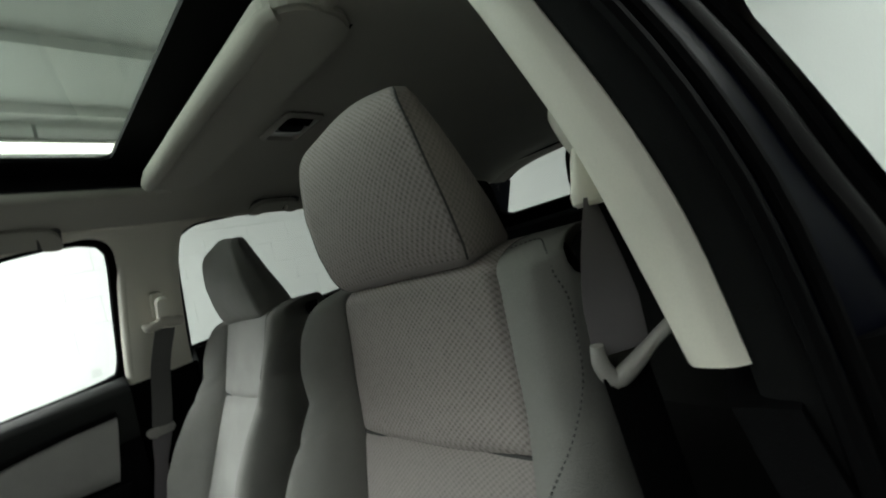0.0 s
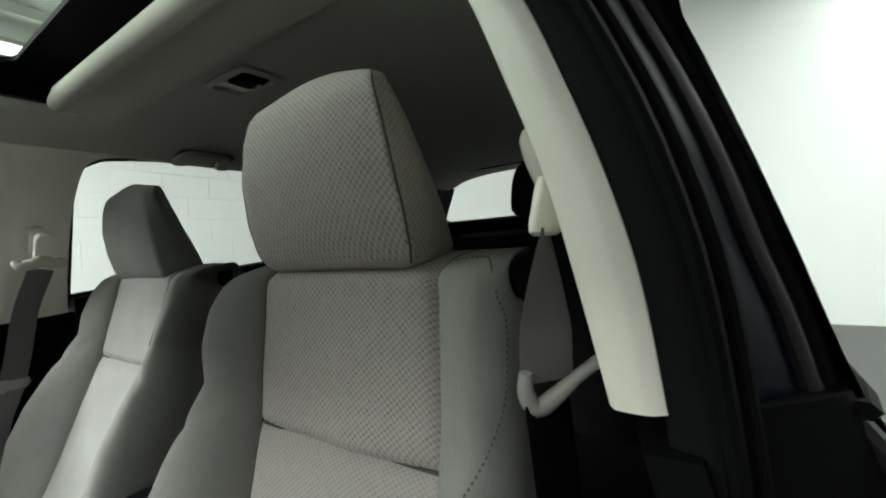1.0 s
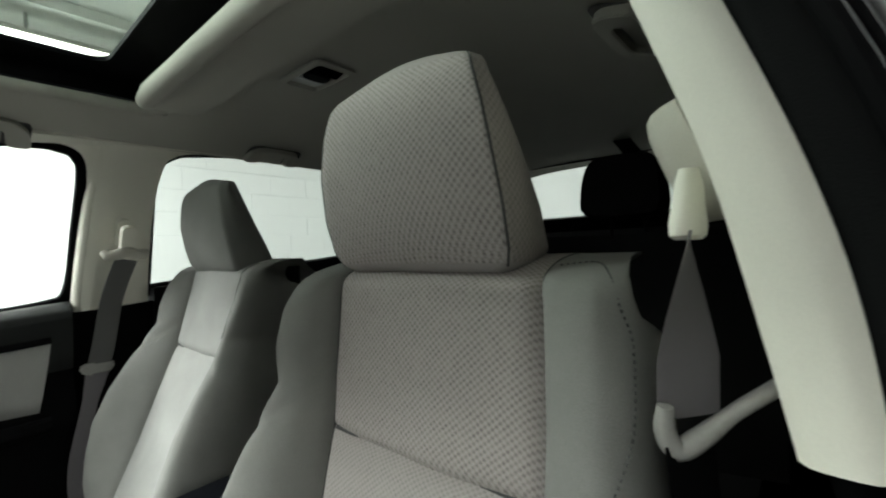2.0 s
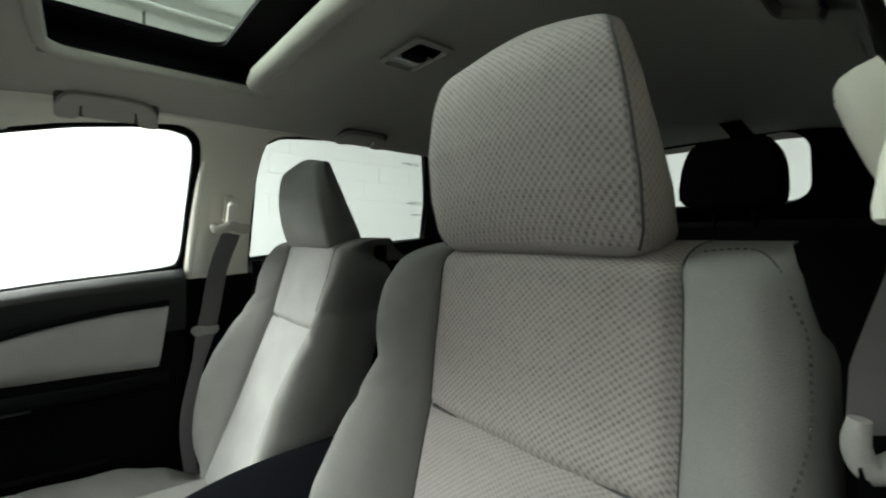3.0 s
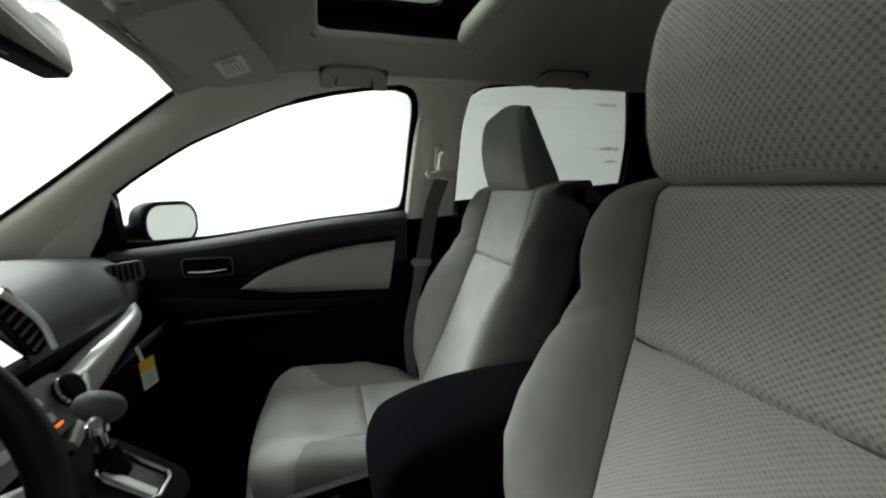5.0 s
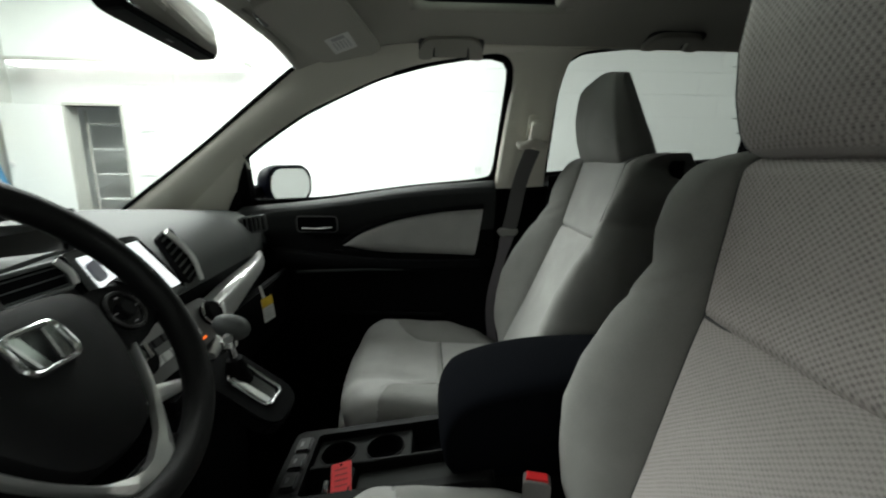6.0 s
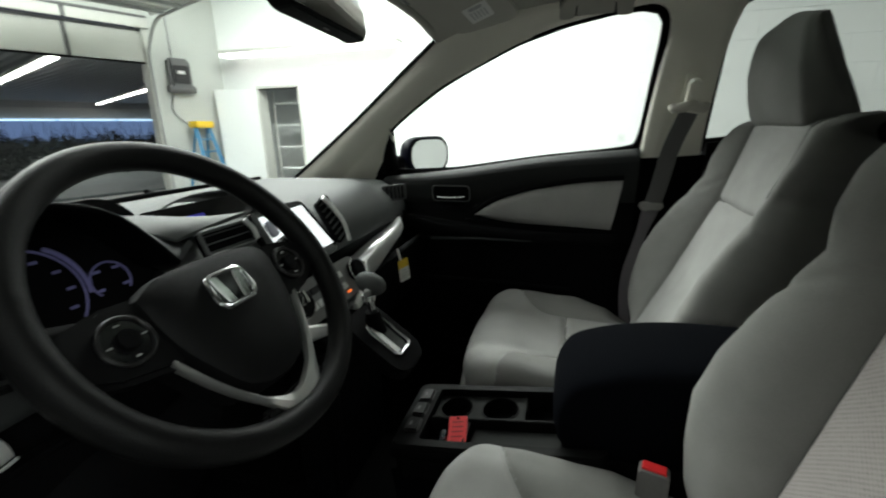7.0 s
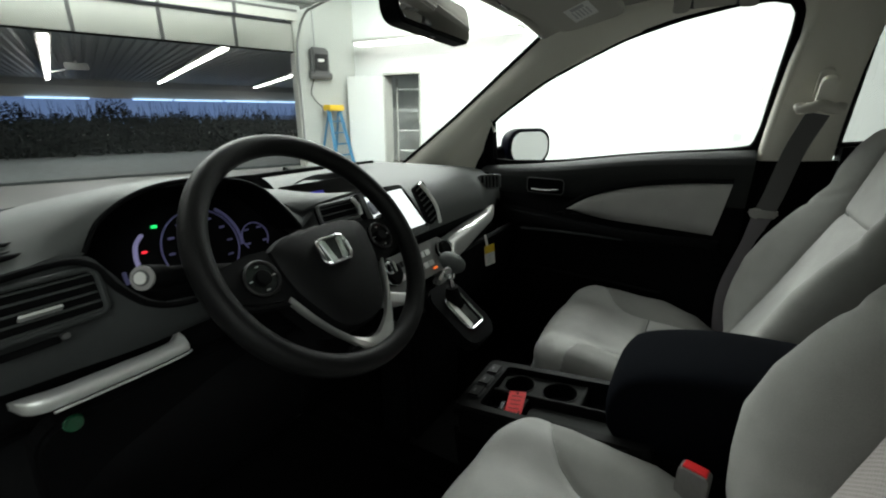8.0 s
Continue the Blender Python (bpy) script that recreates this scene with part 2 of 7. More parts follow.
def smooth_line(pts, n):
    """n points evenly along a Catmull-Rom curve through pts."""
    pts = [Vector(p) for p in pts]
    if len(pts) == 2:
        return [pts[0].lerp(pts[1], i / (n - 1)) for i in range(n)]
    ext = [2 * pts[0] - pts[1], *pts, 2 * pts[-1] - pts[-2]]
    fine = []
    for k in range(1, len(ext) - 2):
        p0, p1, p2, p3 = ext[k - 1 : k + 3]
        for s in range(12):
            t = s / 12
            fine.append(0.5 * (2 * p1 + (p2 - p0) * t + (2 * p0 - 5 * p1 + 4 * p2 - p3) * t * t + (3 * p1 - p0 - 3 * p2 + p3) * t**3))
    fine.append(pts[-1])
    lens = [0.0]
    for a, b in zip(fine, fine[1:]):
        lens.append(lens[-1] + (b - a).length)
    out, k = [], 0
    for i in range(n):
        want = lens[-1] * i / (n - 1)
        while k < len(fine) - 2 and lens[k + 1] < want:
            k += 1
        span = max(lens[k + 1] - lens[k], 1e-9)
        out.append(fine[k].lerp(fine[k + 1], min(1, (want - lens[k]) / span)))
    return out


def tube(pts, r, n=40, sides=8, closed=False, flat=1.0, bm=None, up=(0, 0, 1)):
    """A round or flattened bar along a curve; r may be a function of the way along."""
    line = [Vector(p) for p in pts] if closed else smooth_line(pts, n)
    rings = []
    m = len(line)
    ways = [(b - a).normalized() for a, b in zip(line, line[1:]) if (b - a).length > 1e-9]
    up = min((up, (0, 1, 0), (1, 0, 0)), key=lambda c: (max(abs(Vector(c).dot(w)) for w in ways) > 0.9, max(abs(Vector(c).dot(w)) for w in ways)) if c != up else (max(abs(Vector(c).dot(w)) for w in ways) > 0.9, 0))
    for i, p in enumerate(line):
        d = (line[(i + 1) % m] - line[i - 1]) if closed else (line[min(i + 1, m - 1)] - line[max(i - 1, 0)])
        d.normalize()
        u = Vector(up)
        s = d.cross(u).normalized()
        u = s.cross(d)
        rr = r(i / (m - 1)) if callable(r) else r
        rings.append([p + rr * (math.cos(a) * s + flat * math.sin(a) * u) for a in (2 * math.pi * k / sides for k in range(sides))])
    if closed:
        return loft(rings + [rings[0]], cap=False, bm=bm)
    return loft(rings, bm=bm)


def slab(poly, depth, bevel=0.0, segs=2, place=None, bm=None):
    """A flat plate: an outline in x, y, raised by depth along z, edges rounded, then put in place."""
    own = bmesh.new()
    f = own.faces.new([own.verts.new((x, y, 0)) for x, y in poly])
    got = bmesh.ops.extrude_face_region(own, geom=[f])
    bmesh.ops.translate(own, verts=[v for v in got["geom"] if isinstance(v, bmesh.types.BMVert)], vec=(0, 0, depth))
    bmesh.ops.recalc_face_normals(own, faces=own.faces[:])
    if bevel:
        bmesh.ops.bevel(own, geom=own.edges[:], offset=bevel, segments=segs, affect="EDGES", clamp_overlap=True)
    if place is not None:
        bmesh.ops.transform(own, matrix=place, verts=own.verts[:])
    if bm is None:
        return own
    me = bpy.data.meshes.new("tmp")
    own.to_mesh(me)
    own.free()
    bm.from_mesh(me)
    bpy.data.meshes.remove(me)
    return bm


def box(x0, x1, y0, y1, z0, z1, bevel=0.003, segs=2, bm=None, place=None):
    m = Matrix.Translation((0, 0, z0))
    if place is not None:
        m = place @ m
    return slab([(x0, y0), (x1, y0), (x1, y1), (x0, y1)], z1 - z0, bevel, segs, m, bm)


def rounded(w, h, r, n=6):
    """Outline of a rounded rectangle about the origin."""
    pts = []
    for cx, cy, a0 in ((w / 2 - r, h / 2 - r, 0), (-w / 2 + r, h / 2 - r, 90), (-w / 2 + r, -h / 2 + r, 180), (w / 2 - r, -h / 2 + r, 270)):
        for k in range(n + 1):
            a = radians(a0 + 90 * k / n)
            pts.append((cx + r * math.cos(a), cy + r * math.sin(a)))
    return pts


def disc(r, n=28):
    return [(r * math.cos(2 * math.pi * k / n), r * math.sin(2 * math.pi * k / n)) for k in range(n)]


def band(a, b, out, nu=40, nv=8, bulge=0.01, thick=0.012, ease=0, power=4):
    """A trim piece between two edge curves, bulged towards out and given a thickness away from it."""
    la, lb, out = smooth_line(a, nu + 1), smooth_line(b, nu + 1), Vector(out).normalized()
    rings = []
    for i, (p, q) in enumerate(zip(la, lb)):
        swell = bulge * (min(1, i / ease) if ease else 1)
        front = [p.lerp(q, j / nv) + out * swell * (1 - abs(2 * j / nv - 1) ** power) for j in range(nv + 1)]
        back = [v - out * thick for v in (front[-1], front[0])]
        rings.append(front + back)
    return loft(rings)


def frame_of(x, y, z, right, up):
    """A pose whose x runs along right, y along up, and z out of the face."""
    r = Vector(right).normalized()
    u = Vector(up)
    n = r.cross(u).normalized()
    u = n.cross(r)
    return Matrix(((r.x, u.x, n.x, x), (r.y, u.y, n.y, y), (r.z, u.z, n.z, z), (0, 0, 0, 1)))


def cut_corners(pts, rounds=3, share=0.2):
    """A closed outline with its corners rounded off."""
    for _ in range(rounds):
        out = []
        for (a, b), (c, d) in zip(pts, pts[1:] + pts[:1]):
            out += [(a + (c - a) * share, b + (d - b) * share), (c - (c - a) * share, d - (d - b) * share)]
        pts = out
        share = 0.25
    return pts


def interp(table, v):
    return float(np.interp(v, [r[0] for r in table], [r[1] for r in table]))


# ---- workshop building ----
def glass_x(z):
    """Half width of the car at the side glass, at a height."""
    return 0.772 - 0.44 * (z - 1.121)


def workshop():
    bm = grid(lambda a, b: (-60 + 120 * a, -60 + 120 * b, 0), 12, 12)
    solid("floor", bm, CONCRETE, "stained brown-grey concrete workshop floor", "floor", "structure")
    # white block walls, each course a row of shallow-jointed blocks
    bm = box(7.5, 7.75, -6.2, 5.95, 0, 4.6, 0)
    box(7.5, 7.75, 7.0, 8.5, 0, 4.6, 0, bm=bm)
    box(7.5, 7.75, 5.95, 7.0, 2.03, 4.6, 0, bm=bm)
    wall = solid("wall_east", bm, WALL, "white painted block wall of the workshop", "wall", "structure")
    solid("wall_south", box(-6.2, 7.5, -6.45, -6.2, 0, 4.6, 0), WALL, "white painted workshop wall", "wall", "structure")
    solid("wall_west", box(-6.45, -6.2, -6.45, -2.4, 0, 4.6, 0), WALL, "white painted workshop wall", "wall", "structure")
    # unseen stretch of wall, made dark so less light bounces into the cabin
    solid("wall_west_light_block", box(-6.45, -6.2, -2.4, 13.5, 0, 4.6, 0), DARKGREY, "unseen workshop wall coloured dark to cut bounced light", "wall", "structure")
    bm = box(-6.45, 7.75, -6.45, 13.2, 4.5, 4.6, 0)
    for k in range(8):
        xx = -5.2 + 1.65 * k
        box(xx - 0.04, xx + 0.04, -6.2, 8.0, 4.36, 4.5, 0.004, bm=bm)
    solid("ceiling", bm, CEILING, "pale workshop ceiling with cross beams", "ceiling", "structure")
    return wall


east_wall = workshop()

# front of the workshop stands askew to the car
FRONT = pose(6.25, 8.3, 0, 0, 0, -20)


def front_wall():
    bm = box(0, 1.35, 0, 0.22, 0, 4.6, 0, place=FRONT)
    box(-13.5, 0, 0, 0.22, 3.2, 4.6, 0, bm=bm, place=FRONT)
    solid("wall_north", bm, PIER, "grey-white wall round the open garage door", "wall", "structure")
    bm = box(-0.11, 0, -0.02, 0.26, 0, 3.2, 0.006, place=FRONT)
    solid("door_1_frame", bm, PANEL, "cream steel jamb of the garage opening", "door frame", "structure")
    # sectional door, raised, its lowest panels hanging in the opening
    door = thing("garage_door", "raised cream sectional garage door with dark stiles", "garage door")
    for row, (z0, yy, tall) in enumerate(((2.47, 0.05, 0.56), (3.05, -0.10, 0.20))):
        for k in range(8):
            x1 = -0.02 - 1.265 * k
            b = box(x1 - 1.235, x1, yy, yy + 0.05, z0, z0 + tall, 0.006, place=FRONT)
            part("panel", b, PANEL, door)
            part("stile", box(x1 - 1.265, x1 - 1.205, yy - 0.02, yy + 0.05, z0, z0 + tall, 0.004, place=FRONT), DARKGREY, door)
        part("rail", box(-10.1, -0.02, yy - 0.025, yy, z0 + tall - 0.03, z0 + tall + 0.01, 0.004, place=FRONT), DARKGREY, door)
    # rails that guide the raised panels back under the ceiling
    for xx in (-0.06, -9.4):
        part("guide_rail", tube([FRONT @ Vector(p) for p in ((xx, -0.06, 0.05), (xx, -0.06, 2.30), (xx, -0.16, 2.75), (xx, -0.60, 3.10), (xx, -1.2, 3.16), (xx, -4.5, 3.2))], 0.028, 40, 6), STEEL, door)
    for k in range(4):
        part("raised_panel", box(-9.4, -0.12, -1.35 - 0.62 * k, -0.78 - 0.62 * k, 3.19, 3.23, 0.006, place=FRONT), PANEL, door)
        part("strut", box(-9.4, -0.12, -1.10 - 0.62 * k, -1.05 - 0.62 * k, 3.13, 3.19, 0.004, place=FRONT), STEEL, door)
    part("bottom_seal", box(-10.1, -0.02, 0.04, 0.11, 2.44, 2.47, 0.004, place=FRONT), RUBBER, door)
    for xx in (-0.05, -3.2, -6.3):
        part("track", box(xx - 0.03, xx + 0.03, -4.2, -0.4, 3.22, 3.27, 0.003, place=FRONT), STEEL, door)
    # opener box on the pier
    unit = thing("control_box", "grey metal control box mounted on the pier", "control box")
    part("body", box(0.20, 0.62, -0.17, 0.0, 1.92, 2.58, 0.05, place=FRONT), DARKGREY, unit)
    part("cover", box(0.26, 0.56, -0.20, -0.165, 2.10, 2.44, 0.02, place=FRONT), MOULD, unit)
    part("drum", tube([FRONT @ Vector((0.16, -0.10, 2.00)), FRONT @ Vector((0.66, -0.10, 2.00))], 0.075, 6, 14), DARKGREY, unit)
    part("plate", box(0.33, 0.47, -0.205, -0.199, 2.28, 2.34, 0.002, place=FRONT), PAPER, unit)
    part("cable", tube([FRONT @ Vector(p) for p in ((0.25, -0.08, 1.95), (0.18, -0.06, 1.6), (0.40, -0.03, 1.35), (0.48, -0.02, 1.28))], 0.010, 16, 6), RUBBER, unit)
    part("conduit", tube([FRONT @ Vector((0.34, -0.05, 2.58)), FRONT @ Vector((0.34, -0.05, 4.4))], 0.02, 4), STEEL, unit)
    sw = solid("wall_switch", box(0.45, 0.53, -0.03, 0.0, 1.15, 1.30, 0.006, place=FRONT), PANEL, "small cream wall switch plate", "switch")


front_wall()


def hall_beyond():
    """The second hall seen through the opening."""
    bm = bmesh.new()
    n = 150
    for k in range(n):
        x0 = -13 + 0.22 * k
        z = 2.74
        pts = [(x0, z), (x0 + 0.11, z), (x0 + 0.14, z + 0.04), (x0 + 0.19, z + 0.04), (x0 + 0.22, z)]
        loft([[FRONT @ Vector((px, 0.25, pz)) for px, pz in pts], [FRONT @ Vector((px, 19.7, pz)) for px, pz in pts]], cap=False, closed=False, bm=bm)
    solid("ceiling_hall", bm, STEEL, "grey corrugated steel roof of the second hall", "ceiling", "structure", smooth=False)
    bm = box(-16, 26, 19.5, 19.7, 0, 0.06, 0, place=FRONT)
    box(-16, 26, 19.5, 19.7, 2.42, 3.2, 0, bm=bm, place=FRONT)
    solid("wall_hall", bm, STEEL, "grey far wall of the second hall with a low window band", "wall", "structure")
    solid("lintel_hall", box(-16, 26, 19.36, 19.7, 1.86, 2.42, 0.01, place=FRONT), PANEL, "pale lintel over the low window band", "lintel", "structure")
    solid("wall_hall_side", box(14.0, 14.2, 0.25, 19.5, 0, 3.2, 0, place=FRONT), STEEL, "grey side wall of the second hall", "wall", "structure")
    solid("yard", box(-16, 26, 5.8, 19.5, 0.0, 0.012, 0, place=FRONT), ASPHALT, "dark asphalt beyond the garage door", "yard", "structure")
    solid("apron", box(-16, 26, 0.6, 5.8, 0.0, 0.010, 0, place=FRONT), APRON, "worn dark concrete apron with mossy patches", "apron", "structure")
    solid("kerb", box(-13, 12, 0.35, 0.6, 0.0, 0.05, 0.01, place=FRONT), APRON, "worn concrete threshold of the garage door", "kerb", "structure")
    # dusk sky and dark shrubs right outside the window band
    sky = glowing("dusk_sky", (0.085, 0.14, 0.27), 1.0)
    solid("backdrop", box(-17, 28, 21.2, 21.3, 0, 2.1, 0, place=FRONT), sky, "dusky blue sky", "sky", "structure")
    rng = random.Random(5)
    leaf = material("dark_foliage", (0.005, 0.007, 0.0065), 0.95, bump=0, spec=0.05)

    def leaves(count, x0, x1, y, depth, crown, size):
        bm = bmesh.new()
        for _ in range(count):
            x, h = rng.uniform(x0, x1), rng.random()
            z = 0.02 + (h ** 0.9) * max(0.25, crown(x))
            s = rng.uniform(0.25, 1.0) * size * (1.5 - 1.05 * h)
            c = FRONT @ Vector((x, y + rng.uniform(-depth, depth), z))
            d = Vector((rng.gauss(0, 1), rng.gauss(0, 1), rng.gauss(0, 1))).normalized() * s
            e = Vector((rng.gauss(0, 1), rng.gauss(0, 1), rng.gauss(0, 1.6))).normalized() * s * 1.5
            bm.faces.new([bm.verts.new(c + v) for v in (d, e, -d, -e * 0.7)])
        return bm

    def far_crown(x):
        bushy = 0.9 * math.exp(-((x + 2.65) / 0.75) ** 4) + 0.8 * math.exp(-((x + 8.2) / 2.0) ** 4)
        return 1.05 + bushy + 0.40 * noise.noise((x * 0.7, 0, 3.1)) + 0.35 * noise.noise((x * 2.3, 2, 0)) + 0.25 * noise.noise((x * 6.0, 5, 0))

    def near_crown(x):
        return 1.02 + 0.10 * noise.noise((x * 0.9, 3, 1.1)) + 0.08 * noise.noise((x * 3.0, 1, 4)) - 0.022 * max(0, x + 3)

    tagged(solid("shrubs", leaves(26000, -14, 25, 20.3, 0.3, far_crown, 0.11), leaf, "dark shrubs against a dusk sky beyond the window band", "shrubs", smooth=False), kind="stuff")
    twigs = bmesh.new()
    for _ in range(170):
        x = rng.uniform(-6.5, 8)
        top = rng.uniform(1.25, 1.85)
        foot = Vector((x, 20.0 + rng.uniform(-0.2, 0.2), 0.7))
        tip = Vector((x + rng.uniform(-0.28, 0.28), foot.y, top))
        tube([FRONT @ foot, FRONT @ foot.lerp(tip, 0.5) + Vector((rng.uniform(-0.06, 0.06), 0, 0)), FRONT @ tip], lambda t: 0.016 - 0.010 * t, 5, 4, bm=twigs)
    tagged(solid("twigs", twigs, leaf, "thin bare twigs standing above the dark shrubs", "shrubs", smooth=False), kind="stuff")
    tagged(solid("hedge", leaves(30000, -13, 11, 6.3, 0.5, near_crown, 0.075), leaf, "dark low hedge along the far side of the drive", "hedge", smooth=False), kind="stuff")
    for x0, y0, x1, y1 in ((-4.23, 1.9, -4.9, 18.0), (-1.10, 1.6, -0.60, 17.5), (2.75, 7.4, 4.4, 18.5)):
        lamp = thing("tube_lamp", "long lit white fluorescent tube lamp under the steel roof", "tube lamp", group="hall tube lamps")
        side = Vector((y1 - y0, x0 - x1, 0)).normalized()
        for nm, w, z0, z1, mat in (("tube", 0.07, 2.58, 2.62, TUBE_HALL), ("housing", 0.12, 2.62, 2.70, PANEL)):
            rings = [[FRONT @ (Vector((x, y, z)) + side * s * w) for s, z in ((-1, z0), (1, z0), (1, z1), (-1, z1))] for x, y in ((x0, y0), (x1, y1))]
            part(nm, loft(rings), mat, lamp)
        part("hanger", loft([[FRONT @ Vector((x0 + dx, y0 + 0.5 + dy, z)) for dx, dy in ((-0.02, 0), (0.02, 0), (0.02, 0.04), (-0.02, 0.04))] for z in (2.69, 2.76)]), STEEL, lamp)
    motor = thing("door_opener", "grey door opener motor hanging under the steel roof", "door opener")
    part("body", box(-4.1, -3.5, 8.6, 9.2, 2.45, 2.66, 0.03, place=FRONT), STEEL, motor)
    part("bracket", box(-3.85, -3.75, 8.8, 9.0, 2.66, 2.75, 0.004, place=FRONT), STEEL, motor)
    part("arm", tube([FRONT @ Vector(p) for p in ((-3.8, 9.2, 2.55), (-4.6, 11.5, 2.5))], 0.03, 4, 6), STEEL, motor)
    for x0, x1 in ((-5.95, -3.55), (-1.72, 0.1), (0.2, 2.7), (2.8, 5.3), (5.4, 7.4)):
        strip = thing("tube_lamp", "lit cool-white tube along the far window band", "tube lamp", group="hall tube lamps")
        part("tube", box(x0, x1, 19.25, 19.35, 1.79, 1.87, 0.01, place=FRONT), glowing("cool_tube", (0.50, 0.74, 1.0), 1.5), strip)


hall_beyond()


def workshop_things():
    # tube lamps by the white wall, then unseen ones added at the area lights
    for x, y0, y1, z in ((7.2, 3.6, 7.45, 2.72), (7.0, -1.5, 0.9, 4.22), (4.6, 1.1, 3.3, 4.30), (4.6, 3.5, 5.7, 4.30), (4.6, -5.2, -2.8, 4.30), (1.8, 5.0, 7.4, 4.30), (-1.2, 4.0, 6.4, 4.30), (-4.7, -0.2, 2.2, 4.30), (-3.6, -5.4, -3.0, 4.30)):
        lamp = thing("tube_lamp", "long lit white fluorescent tube lamp", "tube lamp", group="workshop tube lamps")
        part("tube", box(x - 0.14, x + 0.14, y0, y1, z - 0.09, z - 0.03, 0.01), TUBE, lamp)
        part("housing", box(x - 0.16, x + 0.16, y0 - 0.05, y1 + 0.05, z - 0.03, z + 0.03, 0.01), PANEL, lamp)
        if z > 4:
            part("hanger", box(x - 0.02, x + 0.02, (y0 + y1) / 2, (y0 + y1) / 2 + 0.04, z + 0.03, 4.5, 0.002), STEEL, lamp)
        if z < 3:
            part("bracket", box(x, 7.5, y0 + 0.3, y0 + 0.36, z - 0.02, z + 0.02, 0.004), STEEL, lamp)
            part("bracket", box(x, 7.5, y1 - 0.36, y1 - 0.3, z - 0.02, z + 0.02, 0.004), STEEL, lamp)
    # white door left open, with shelves in the opening behind it
    door = thing("door_2", "white flush door standing open against the wall", "door")
    swing = pose(7.46, 6.99, 0, 0, 0, 112)
    leaf = part("leaf", box(0, 0.86, -0.045, 0, 0.02, 2.02, 0.004, place=swing), WALL, door)
    part("knob", tube([swing @ Vector((0.80, 0.0, 1.0)), swing @ Vector((0.80, 0.07, 1.0))], 0.03, 4, 12), SILVER, door)
    part("latch_plate", box(0.855, 0.864, -0.035, -0.01, 0.95, 1.08, 0.001, place=swing), SILVER, door)
    for yy in (5.95, 6.95):
        part("jamb", box(7.47, 7.76, yy, yy + 0.05, 0, 2.03, 0.004), PANEL, door)
    part("head", box(7.47, 7.76, 5.95, 7.0, 2.03, 2.08, 0.004), PANEL, door)
    solid("wall_closet", box(8.6, 8.7, 5.0, 8.0, 0, 2.6, 0), WALL, "white back wall of the closet", "wall", "structure")
    rack = thing("shelf", "white closet shelves behind the open door", "shelf")
    for k in range(4):
        part("board", box(7.9, 8.3, 6.0, 6.95, 0.30 + 0.48 * k, 0.33 + 0.48 * k, 0.004), WALL, rack)
    for yy in (6.0, 6.92):
        part("post", box(7.9, 7.94, yy, yy + 0.03, 0, 2.0, 0.003), PANEL, rack)
    lad = thing("step_ladder", "blue fibreglass step ladder with a yellow top", "ladder", (6.74, 7.86, 0))
    for s in (-1, 1):
        part("rail", tube([(0.27 * s, -0.28, 0), (0.17 * s, 0, 1.26)], 0.055, 6, 4), BLUE, lad)
        part("rear_rail", tube([(0.24 * s, 0.30, 0), (0.15 * s, 0.03, 1.26)], 0.035, 6, 4), BLUE, lad)
    part("top_cap", box(-0.23, 0.23, -0.11, 0.13, 1.25, 1.38, 0.02), YELLOW, lad, "yellow plastic top cap")
    for k in range(4):
        z = 0.25 + 0.25 * k
        w = 0.26 - 0.11 * z / 1.22
        part("step", box(-w, w, -0.30 + 0.23 * z, -0.22 + 0.23 * z, z, z + 0.03, 0.004), BLUE, lad)


workshop_things()


# ---- car shell ----
def liner_z(x, y):
    front = max(0.0, (y - 0.5) / 0.38)
    z = 1.556 - 0.058 * min(1, abs(x) / 0.56) ** 4 * (1 - 0.9 * min(1, front * front))
    if y > 0.5:
        z -= 0.13 * ((y - 0.5) / 0.38) ** 2
    if y < -0.6:
        z += 0.03 * min(1, (-0.6 - y) / 0.8)
    return z


SUN_X, SUN_Y0, SUN_Y1 = 0.41, 0.14, 0.545


